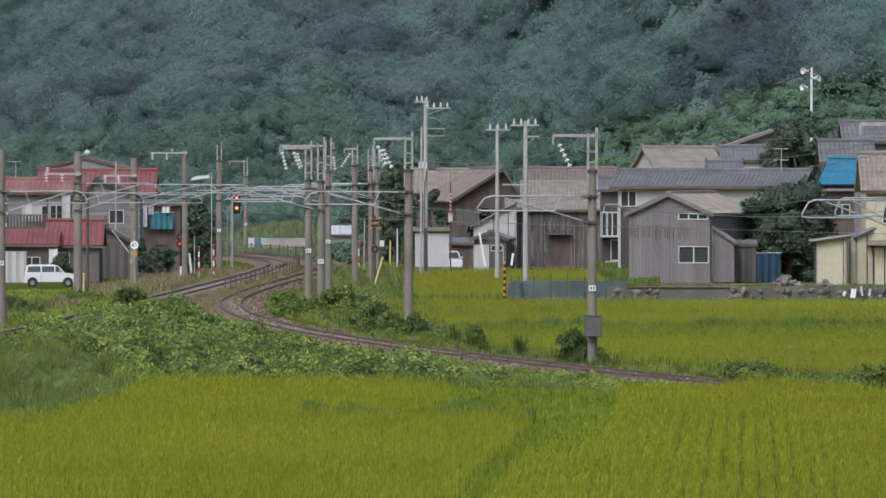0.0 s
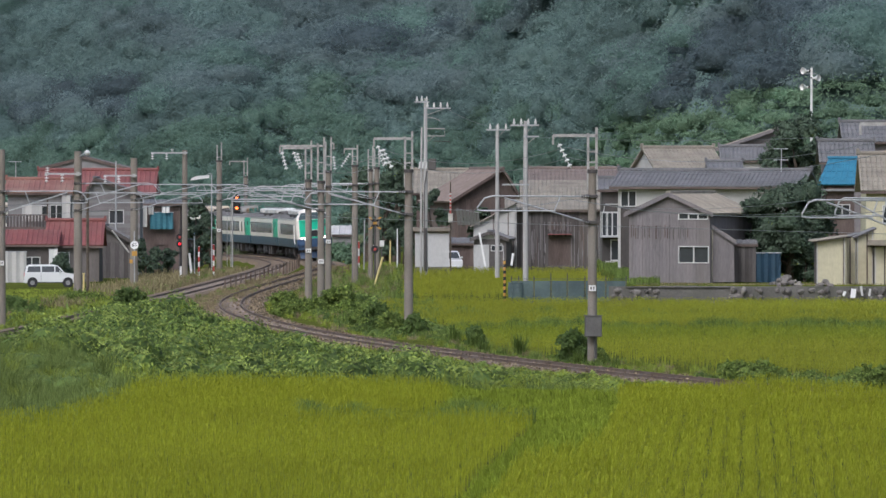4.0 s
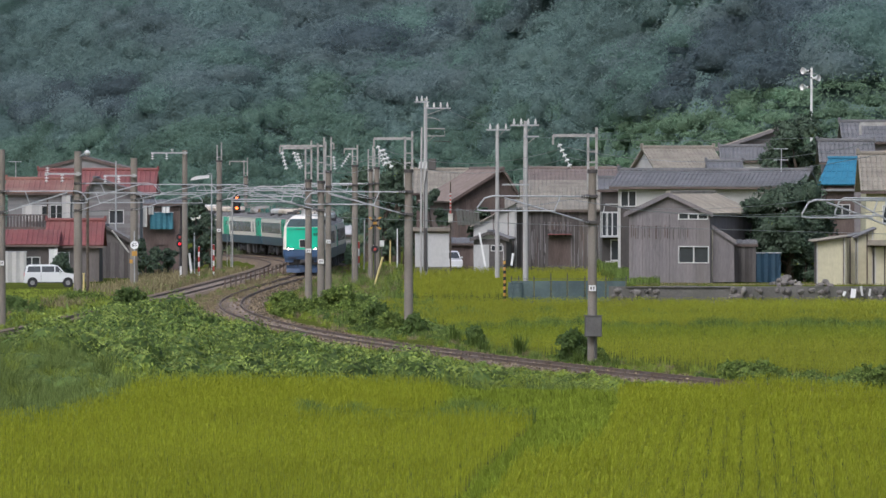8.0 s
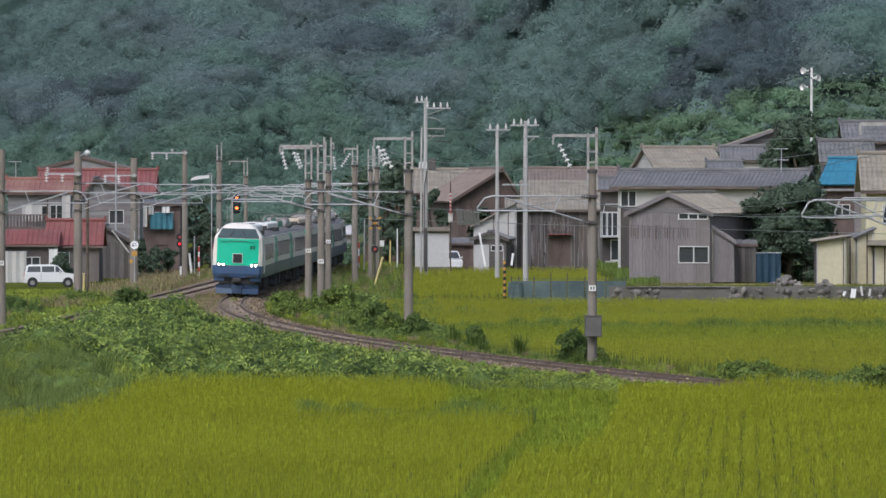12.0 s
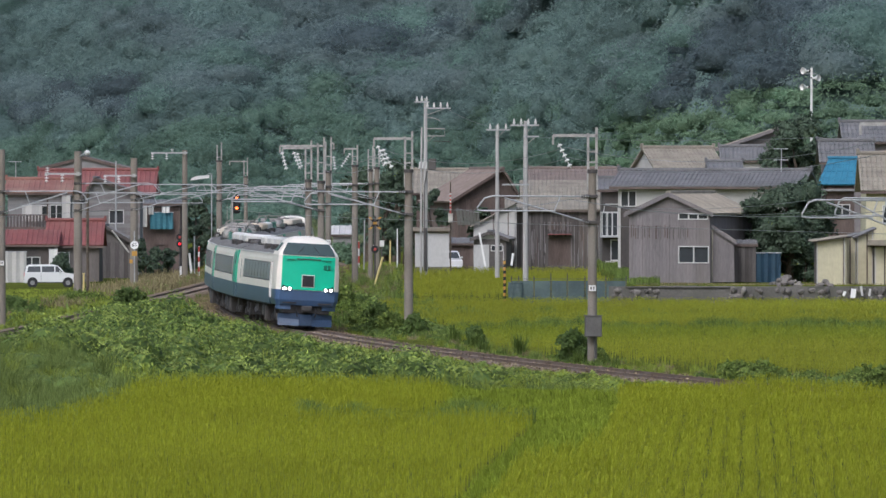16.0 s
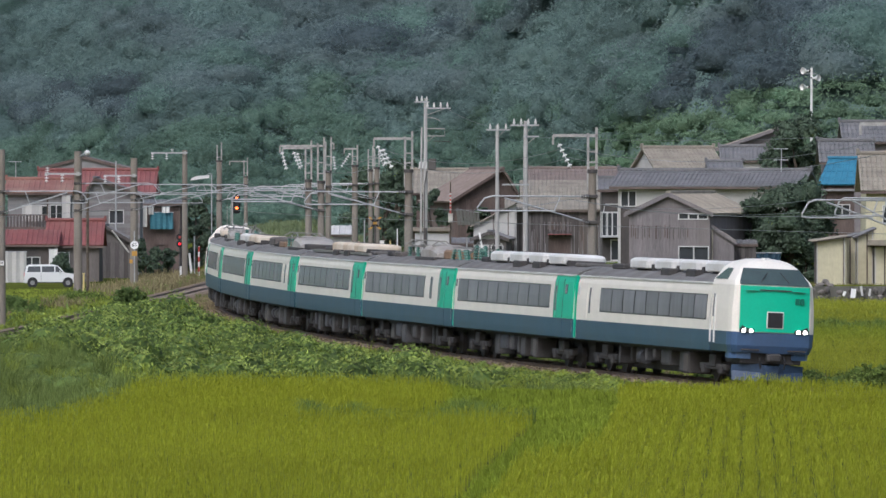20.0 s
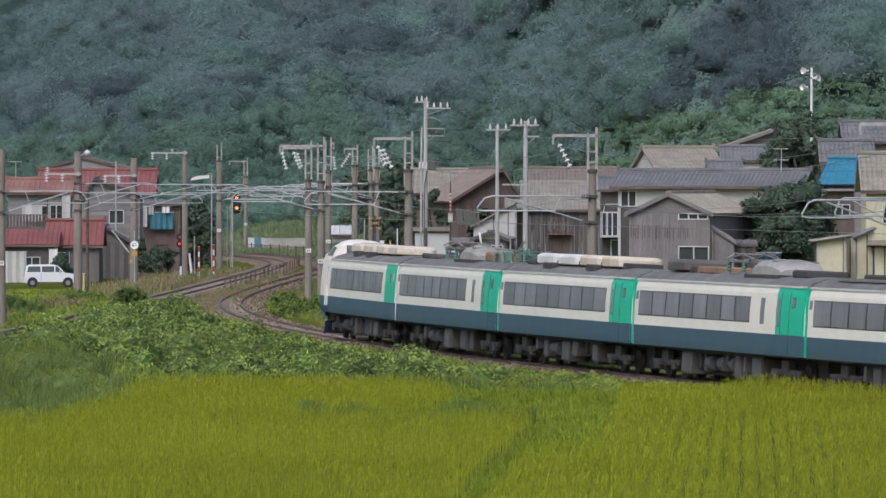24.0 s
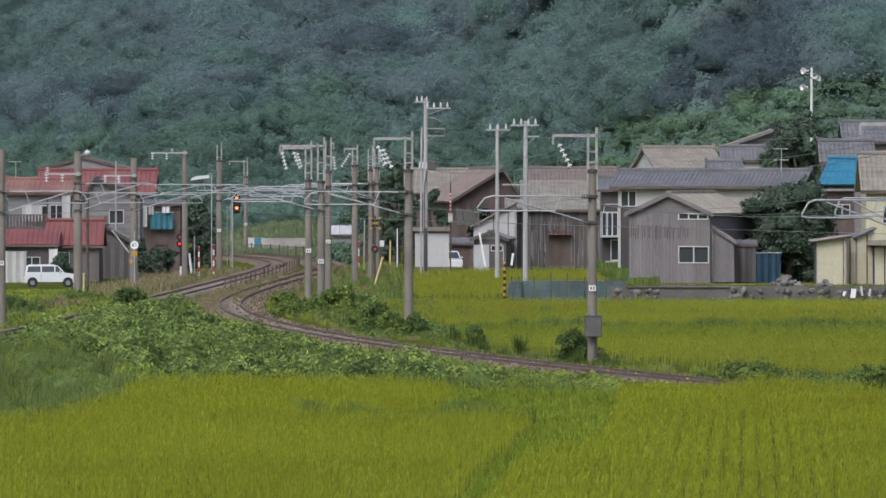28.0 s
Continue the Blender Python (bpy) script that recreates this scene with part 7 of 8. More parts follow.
house("old_barn", "old barn of weathered brown boards facing the field", mid_x(4.73, 11.58), 535, -0.1, 6.770, 6, 4.35 + 0.1, 5.01 + 0.1, "x", M_BOARD_BROWN, M_TILE_TAN, over=0.3, openings=[(0.25, 1.45, 1.6, 2.0, 0)], boards=0.17, ridge_cap=False, cat="barn")
part("awning", Shape().box(-0.6, 1.1, -0.6, 0.0, 2.66, 2.73), M_ROOF_RED, bpy.data.objects["old_barn"], "small rusty red awning")
strips = random.Random(12)
for i in range(110):
    bx = strips.uniform(-3.3, 3.3)
    if -0.6 < bx < 1.1:
        lo = strips.uniform(2.85, 3.1)
    else:
        lo = strips.uniform(0.02, 1.6)
    hi = min(3.6, lo + strips.uniform(0.5, 2.4))
    part("batten", Shape().box(bx - strips.uniform(0.012, 0.035), bx + strips.uniform(0.012, 0.035), -0.06 - 0.0004 * i, -0.03, lo, hi), strips.choice((M_BOARD, M_BOARD, M_BOARD_DARK, M_SIDING)), bpy.data.objects["old_barn"])
house("field_shed", "small dark shed with pale gable by the rice field", mid_x(2.18, 4.52), 530, -0.1, 2.343, 3, 2.3 + 0.1, 2.72 + 0.1, "y", M_BOARD_BROWN, M_TILE_GREY, over=0.25, gable_m=M_PLASTER, yaw=-8, openings=[(-0.75, 1.1, 0.8, 1.9, 0), (0.5, 1.75, 0.75, 0.34, 2)], cat="shed")
part("pale_panel", Shape().box(-1.15, -0.05, -0.05, -0.004, 0.0, 2.0), M_HUT, bpy.data.objects["field_shed"], "pale grey sheet panel")
part("downpipe", Shape().path([(1.0, -0.1, 0), (1.0, -0.1, 1.9), (0.8, -0.1, 2.1)], 0.035), M_HUT, bpy.data.objects["field_shed"])
house("low_shed", "low dark open shed beside a white van", mid_x(0.66, 2.22), 541, -0.1, 1.646, 3, 1.86 + 0.1, 2.19 + 0.1, "x", M_BOARD_DARK, M_TILE_GREY, over=0.2, openings=[(0, 1.0, 1.2, 1.8, 0)], cat="shed", ridge_cap=False)


def tin_pile(x, y, z):
    t = thing("corrugated_sheet_pile", pose(x, y, z, 28, 0, -12), "leaning corrugated grey roofing sheets", "roofing sheets")
    for i in range(7):
        part("sheet", Shape().box(i * 0.24, i * 0.24 + 0.2, -0.03, 0.03, 0, 1.3 - 0.05 * i), M_SIDING, t)
    return t


tin_pile(1.05, 529, 3.33)

# rear houses on the slope
house("tan_roof_house", "house with tan tiled roof and white gable on the slope", mid_x(15.07, 20.75), 540, 2.5, 4.857, 6, 7.42 - 2.5, 8.77 - 2.5, "x", M_PLASTER, M_TILE_TAN, yaw=14, over=0.3, courses=6)
house("small_tiled_house", "small grey tiled roof of a rear house", mid_x(19.31, 21.05), 530, 3.0, 2.020, 4, 7.29 - 3.0, 7.73 - 3.0, "x", M_PLASTER, M_TILE_GREY, over=0.3)
house("pale_gable_house", "grey boarded house with a long low tan gable", mid_x(21.89, 27.78), 585, 4.0, 5.619, 6, 9.01 - 4.0, 10.71 - 4.0, "y", M_BOARD, M_TILE_TAN, over=0.5, shift=2.3)
house("grey_tiled_house", "house with dark grey tiled roof on the slope", mid_x(22.07, 24.72), 577, 4.0, 3.084, 4, 8.06 - 4.0, 8.99 - 4.0, "x", M_PLASTER, M_TILE_GREY, over=0.3)
house("grey_roof_house", "house with weathered grey tiled roof behind a blue one", mid_x(26.15, 28.43), 500, 2.0, 3.049, 5, 7.84 - 2.0, 9.10 - 2.0, "x", M_BOARD, M_TILE_GREY, over=0.4, courses=5)
house("high_roof_house", "tall house with grey tiled roof", mid_x(29.33, 34.58), 530, 2.0, 6.060, 7, 9.31 - 2.0, 10.60 - 2.0, "x", M_BOARD, M_TILE_GREY, over=0.4, courses=5)


def tarpaulin_house():
    """A dark house whose front slope, drawn out to one side, is covered by a tarpaulin."""
    at = Vector((24.94, 466, 1.0))
    t = thing("tarpaulin_roof_house", pose(*at), "dark wooden house with blue tarpaulin over its skewed roof", "house")
    p = lambda x, y, z: tuple(Vector((x, y, z)) - at)
    a, b = p(23.51, 465.6, 6.29), p(25.86, 465.6, 6.29)
    c, d = p(26.15, 468.2, 7.93), p(24.36, 468.2, 7.93)
    e, f = (a[0] + 0.3, 4.9, a[2]), (b[0], 4.9, b[2])
    x0, x1, top = 24.08 - at.x, 25.86 - at.x, a[2] + 0.05
    part("front_wall", wall_shape(x0, x1, 0, 0.14, 0, top, [(-0.3, 0.6, 3.2, 4.0)]), M_BOARD_DARK, t)
    window_in(t, -0.3, 0.6, 3.2, 4.0, 0.0, 2)
    part("side_wall", Shape().box(x0, x0 + 0.14, 0.14, 4.4, 0, top), M_BOARD_DARK, t)
    part("side_wall", Shape().box(x1 - 0.14, x1, 0.14, 4.4, 0, top), M_BOARD_DARK, t)
    part("back_wall", Shape().box(x0, x1, 4.4, 4.54, 0, top), M_BOARD_DARK, t)
    roof_slope(t, "tarpaulin", a, b, c, d, M_TARP, 0.34, 0.06, 0.03, 4)
    roof_slope(t, "roof_slope", e, f, c, d, M_TILE_GREY, 0.6)
    for u, v, w, k in ((a, d, e, 0.03), (b, c, f, -0.03)):
        part("gable", Shape().loft([[(q[0] + k + o, q[1], q[2] - 0.05) for q in (u, v, w)] for o in (0.0, 0.05)]), M_BOARD_DARK, t)
    part("ridge_cap", Shape().box(d[0] - 0.08, c[0] + 0.05, d[1] - 0.12, d[1] + 0.12, d[2] - 0.02, d[2] + 0.16, 0.04), M_TARP, t, "blue tarpaulin folded over the ridge")
    part("eave_board", Shape().box(x0 - 0.3, x1, -0.45, -0.3, a[2] - 0.42, a[2] - 0.28, 0.02), M_SIDING, t, "pale grey eave board")
    part("eave_soffit", Shape().box(x0, x1, -0.3, 0.0, a[2] - 0.3, a[2] - 0.24), M_BOARD_DARK, t)
    return t


tarpaulin_house()
house("yellow_house", "pale yellow walled house with tan tiled roof", mid_x(25.63, 30.87), 452, 1.0, 4.892, 6, 6.07 - 1.0, 8.11 - 1.0, "x", M_YELLOW_WALL, M_TILE_TAN, over=0.35, courses=8, openings=[(-1.0, 4.49 - 1.0, 0.8, 1.0, 2)])


def mono_shed(name, label, x0, x1, y, z0, zl, zr, d, roof_m, panels, hang=0.25, wall_m=None):
    """A sheet-walled shed under one thin sloping roof; panels: share of the width at which each cover strip stands."""
    w = x1 - x0
    t = thing(name, pose(x0, y, z0), label, "shed")
    cuts = [0.0] + list(panels) + [1.0]
    top = lambda u: (zl - z0) + (zr - zl) * u
    for a, b in zip(cuts[:-1], cuts[1:]):
        part("wall_panel", Shape().prism([(a * w, 0), (b * w, 0), (b * w, top(b)), (a * w, top(a))], "y", 0.0, 0.05), wall_m or M_YELLOW_WALL, t)
    for u in panels:
        part("cover_strip", Shape().box(u * w - 0.035, u * w + 0.035, -0.035, -0.001, 0, top(u) - 0.03), M_BOARD_DARK, t)
    part("corner_post", Shape().box(-0.06, 0.0, -0.03, 0.1, 0, top(0)), M_PLASTER, t)
    part("side_wall", Shape().prism([(0.05, 0), (d, 0), (d, top(0)), (0.05, top(0))], "x", 0.0, 0.05), M_BOARD_BROWN, t)
    part("side_wall", Shape().prism([(0.05, 0), (d, 0), (d, top(1)), (0.05, top(1))], "x", w - 0.05, w), M_BOARD_BROWN, t)
    part("back_wall", Shape().prism([(0, 0), (w, 0), (w, top(1)), (0, top(0))], "y", d - 0.05, d), M_BOARD_BROWN, t)
    over = (zr - zl) / w * hang
    roof_slope(t, "roof_sheet", (-hang, -hang, top(0) - over + 0.05), (-hang, d, top(0) - over + 0.05), (w + 0.1, d, top(1) + 0.05), (w + 0.1, -hang, top(1) + 0.05), roof_m, 0.25, 0.035, 0.025)
    part("eave_batten", Shape().loft([[(-hang, yy, top(0) - over - 0.04), (-hang, yy, top(0) - over + 0.01), (w + 0.1, yy, top(1) + 0.01), (w + 0.1, yy, top(1) - 0.04)] for yy in (-hang + 0.03, -hang + 0.07)]), M_BOARD_BROWN, t)
    part("downpipe", Shape().tube((w - 0.12, -0.07, 0), (w - 0.12, -0.07, top(1) - 0.1), 0.03), M_PLASTER, t)
    return t


mono_shed("yellow_shed", "pale yellow sheet-walled shed with thin rusty eaves", 21.18, 22.80, 419, 0.65, 3.17, 3.43, 4, M_TILE_TAN, (0.9,), 0.35)
mono_shed("yellow_shed_wing", "tall narrow pale yellow sheet-walled wing with streaks", 22.86, 23.53, 420.5, 0.66, 3.35, 3.55, 3.5, M_TILE_GREY, (0.35,), 0.1)
mono_shed("yellow_shed_bay", "pale yellow sheet-walled bay under a sloping grey roof", 23.53, 24.46, 420.2, 0.66, 3.45, 3.87, 3.5, M_TILE_GREY, (0.55,), 0.3)
mono_shed("yellow_shed_annex", "pale yellow annex with a pale rusty canopy", 24.38, 26.89, 417.6, 0.71, 2.90, 2.90, 3, M_TILE_TAN, (0.2, 0.6), 0.35)
part("canopy", Shape().box(-0.45, 2.6, -0.75, -0.36, 2.97 - 0.71 - 0.03, 3.25 - 0.71, 0.02), M_TILE_TAN, bpy.data.objects["yellow_shed_annex"], "pale rusty canopy board")

mono_shed("lean_to_barn", "white plastered lean-to under a long sloping tan roof", 2.25, 5.3, 533.6, -0.1, 3.25, 4.9, 1.2, M_TILE_TAN, (0.45, 0.8), 0.3, M_PLASTER)
part("boarded_front", Shape().box(0.0, 3.0, -0.03, -0.004, 0.0, 2.55), M_BOARD_BROWN, bpy.data.objects["lean_to_barn"], "dark boarded lower front")

# white utility hut by the field
hut = house("utility_hut", "white flat-roofed concrete utility hut", mid_x(-1.96, 0.43), 515, 0.21, 2.355, 2.5, 2.96 - 0.21, 3.04 - 0.21, "x", M_HUT, M_CONCRETE, over=0.02, ridge_cap=False, cat="hut")
part("flat_roof", Shape().box(-1.335, 1.335, -0.25, 2.7, 2.96 - 0.21, 3.24 - 0.21, 0.03), M_CONCRETE, hut, "grey concrete roof slab")
part("plinth", Shape().box(-1.217, 1.217, -0.04, 0.0, -0.4, 0.3), M_WALL_CON, hut)
part("downpipe", Shape().tube((-0.78, -0.08, 0), (-0.78, -0.08, 2.6), 0.05), M_STEEL_DARK, hut)

# houses west of the line
house("red_roof_house", "two-storey grey house with faded red metal roof", mid_x(-30.36, -26.40), 520, -0.6, 4.122, 6, 5.66 + 0.6, 6.48 + 0.6, "x", M_SIDING, M_ROOF_PALE, over=0.35, rib=0.35, openings=[(-0.1, 4.19 + 0.6, 1.5, 1.0, 2), (1.25, 4.19 + 0.6, 0.8, 1.1, 2), (-1.5, 0.95, 1.3, 1.9, 0)])
house("red_porch_house", "low front wing with bright red ribbed metal roof", mid_x(-31.15, -27.06), 514.5, -0.6, 4.318, 5, 2.08 + 0.6, 2.98 + 0.6, "x", M_BOARD_BROWN, M_ROOF_RED, over=0.3, rib=0.35, openings=[(0.3, 0.9, 1.6, 1.7, 3)], ridge_cap=False)
house("red_gable_wing", "side wing with steep red ribbed metal roof", mid_x(-27.5, -23.88), 516, -0.6, 3.5, 5.5, 2.05 + 0.6, 3.6 + 0.6, "x", M_BOARD_BROWN, M_ROOF_RED, over=0.3, rib=0.35, openings=[(-0.9, 1.1, 1.1, 1.9, 2)])
house("red_roof_house", "house with broad dark red metal roof", mid_x(-32.11, -23.16), 590, -0.5, 8.8, 8, 5.43 + 0.5, 7.16 + 0.5, "x", M_SIDING, M_ROOF_RED, over=0.4, rib=0.4)
house("grey_gable_house", "house with pale grey low gable and tiled roof", -29.6, 612, -0.5, 7.4, 7, 7.35 + 0.5, 8.26 + 0.5, "y", M_SIDING, M_TILE_GREY, over=0.12)
gs = house("grey_shed", "tall weathered grey boarded shed", mid_x(-26.57, -22.31), 548, -0.6, 4.094, 5, 5.42 + 0.6, 6.55 + 0.6, "y", M_SIDING, M_TILE_GREY, over=0.4, shift=-1.3, openings=[(0.3, 3.79 + 0.6, 1.0, 0.9, 2)], cat="shed")
for k in range(20):
    for a, b in ((-2.04, -0.27), (0.87, 2.04)) if 3.85 < 0.3 * k + 0.15 < 4.95 else ((-2.04, 2.04),):
        part("siding_board", Shape().box(a, b, -0.025, -0.002, 0.3 * k + 0.01, 0.3 * k + 0.285), M_BOARD if k % 3 else M_SIDING, gs)
house("low_dark_shed", "low dark brown shed with sloping roof", mid_x(-25.30, -22.22), 533, -0.6, 2.920, 4, 2.02 + 0.6, 3.15 + 0.6, "y", M_BOARD_BROWN, M_TILE_GREY, over=0.3, boards=0.3, shift=-0.6, cat="shed")
house("teal_house", "grey-roofed house with teal sheeting and a balcony", mid_x(-22.62, -19.89), 560, -0.5, 2.817, 5, 4.66 + 0.5, 4.91 + 0.5, "x", M_BOARD_DARK, M_TILE_GREY, over=0.3, ridge_cap=False, openings=[(0.0, 1.2, 1.0, 1.8, 0)])


def house_balcony(x0, x1, y, z0, z1):
    """A dark timber balcony front on posts."""
    b = thing("timber_balcony", pose(x0, y, z0), "dark timber balcony front on a grey house", "balcony")
    w = x1 - x0
    part("floor_beam", Shape().box(0, w, 0, 0.7, -0.16, 0.0), M_BOARD_DARK, b)
    part("handrail", Shape().box(0, w, 0, 0.06, z1 - z0 - 0.07, z1 - z0), M_BOARD_DARK, b)
    n = int(w / 0.22)
    for i in range(n):
        part("slat", Shape().box((i + 0.5) * w / n - 0.075, (i + 0.5) * w / n + 0.075, 0.01, 0.04, 0.0, z1 - z0 - 0.07), M_BOARD_BROWN, b)
    for x in (0.05, w - 0.05):
        part("post", Shape().box(x - 0.05, x + 0.05, 0.0, 0.1, z1 - z0, z1 - z0 + 1.3), M_BOARD_DARK, b)


house_balcony(-30.80, -27.64, 518.9, 3.25, 4.12)


def sheet(name, x0, x1, y, z0, z1, mt, label, cat, folds=8):
    """A hung cloth or sheet with shallow folds."""
    s = Shape()
    n = folds * 2
    rows = []
    for k in range(n + 1):
        yy = 0.05 * math.sin(k * math.pi * 0.5) + 0.02 * math.sin(k * 1.7)
        x = (x1 - x0) * k / n
        rows.append([(x, yy, 0), (x, yy, z1 - z0), (x, yy + 0.02, z1 - z0), (x, yy + 0.02, 0)])
    s.loft(rows)
    t = thing(name, pose(x0, y, z0), label, cat)
    part("cloth", s, mt, t)
    part("top_rail", Shape().tube((-0.05, 0.01, z1 - z0), (x1 - x0 + 0.05, 0.01, z1 - z0), 0.03), M_GALV, t)
    return t


sheet("teal_sheeting", -22.11, -20.37, 559.5, 2.79, 4.06, M_TEAL, "teal sheeting along an upper balcony", "sheeting")
sheet("laundry", -21.22, -20.62, 559.2, 4.02, 4.49, M_WHITE, "white and pale laundry hung on a balcony", "laundry", 4)
sheet("laundry", -22.97, -22.33, 559.2, 2.96, 4.53, M_PLASTER, "pale cloth hung beside a balcony", "laundry", 3)
sheet("balcony_cloth", -22.24, -21.82, 559.4, 3.89, 4.49, M_PLASTER, "pale grey cloth hung on a balcony", "laundry", 4)
sheet("garage_cover", -30.52, -28.80, 512.5, -0.6, 1.58, M_PLASTER, "pale grey tarpaulin cover over a carport", "tarpaulin", 6)
sheet("window_blind", -29.51, -28.09, 519.6, 3.64, 4.75, M_PLASTER, "pale beige blind hung before an upper window", "blind", 3)
sheet("white_shutter", -27.32, -26.73, 513.9, 0.21, 1.74, M_WHITE, "white shutter panel on the house front", "shutter", 1)
sheet("grey_shutter", -26.70, -26.11, 519.4, 3.84, 5.46, M_PLASTER, "pale panel on the upper house wall", "panel", 1)
sheet("blue_gate", 17.97, 19.45, 427.0, 0.72, 2.41, M_GATE, "dark blue corrugated gate beside a shed", "gate", 7)


# ---- stone retaining wall under the village ----
def retaining_wall():
    w = thing("retaining_wall", pose(0, 415.2, 0), "old concrete and stone retaining wall below the houses", "wall", kind="structure")
    x0, x1 = 9.30, 36.0
    part("wall_face", Shape().box(x0, x1, 0.12, 0.6, -0.7, 0.66), M_WALL_CON, w)
    r = random.Random(5)
    stones = []
    for k in range(6):
        s = Shape()
        ring = []
        for z, sc in ((-0.5, 0.55), (-0.2, 0.95), (0.15, 1.0), (0.45, 0.6)):
            ring.append([((0.5 * sc) * math.cos(a) * r.uniform(0.8, 1.1), 0.4 * sc * math.sin(a) * r.uniform(0.8, 1.1), z) for a in [i * math.pi / 4 for i in range(8)]])
        stones.append(s.loft(ring).mesh("stone", M_STONE))
    x = x0 + 0.2
    while x < 26:
        size = r.uniform(0.28, 0.7)
        if r.random() < 0.9:
            for row in range(1 if 12.27 < x < 16.01 else 3):
                ob = new("stone", r.choice(stones))
                ob.parent = w
                ob.matrix_basis = pose(x + r.uniform(-0.2, 0.2), 0.14 + r.uniform(-0.1, 0.1), -0.3 + row * 0.36 + r.uniform(-0.08, 0.08), r.uniform(-20, 20), r.uniform(-20, 20), r.uniform(0, 360)) @ Matrix.Diagonal((size * r.uniform(0.9, 1.5), size * 0.6, size * r.uniform(0.5, 0.8), 1))
        x += size * 0.9
    for a, b, h in ((10.25, 12.1, 0.66), (12.14, 14.3, 0.70), (14.34, 16.32, 0.68)):
        part("coping", Shape().box(a, b, 0.02, 0.7, 0.58, h, 0.03), M_WALL_CON, w)


retaining_wall()


# ---- net fence in front of the sheds ----
def net_fence():
    f = thing("net_fence", pose(0, 419, 0), "teal net fence on thin posts round a plot", "fence")
    xs = [3.86, 4.28, 5.14, 6.10, 7.03, 8.02, 9.20, 10.35]
    for i, x in enumerate(xs):
        part("post", Shape().tube((x, 0, -0.6), (x, 0, 1.35 if i in (3, 4) else 1.19), 0.03, 6), M_STEEL_DARK, f)
    for a, b in zip(xs[:-1], xs[1:]):
        part("net_panel", Shape().box(a + 0.04, b - 0.04, -0.01, 0.01, -0.5, 0.93), M_NET, f)
    part("top_line", Shape().tube((xs[0], 0, 1.03), (xs[-1], 0, 1.03), 0.015, 5), M_NET, f)


M_NET = material("teal_netting", (0.07, 0.10, 0.105), 0.8, vary=0.2, scale=1.0, fine=8, stain=(0.16, 0.22, 0.2), stain_amount=0.5)
net_fence()


def drum_post(x, y, z):
    b = thing("net_post_drum", pose(x, y, z), "round teal drum standing in for a net fence post", "barrel")
    part("barrel", Shape().loft([[(r * math.cos(a), r * math.sin(a), h) for a in [i * math.pi / 7 for i in range(14)]] for h, r in ((0, 0.26), (0.3, 0.3), (0.6, 0.3), (0.85, 0.26))]), M_NET, b)
    part("rim", Shape().tube((0, 0, 0.85), (0, 0, 0.9), 0.28, 14), M_NET, b)


# drums in the net's colour, added where the fence has a teal post
drum_post(3.95, 418, -0.05)
drum_post(4.24, 417.6, -0.05)


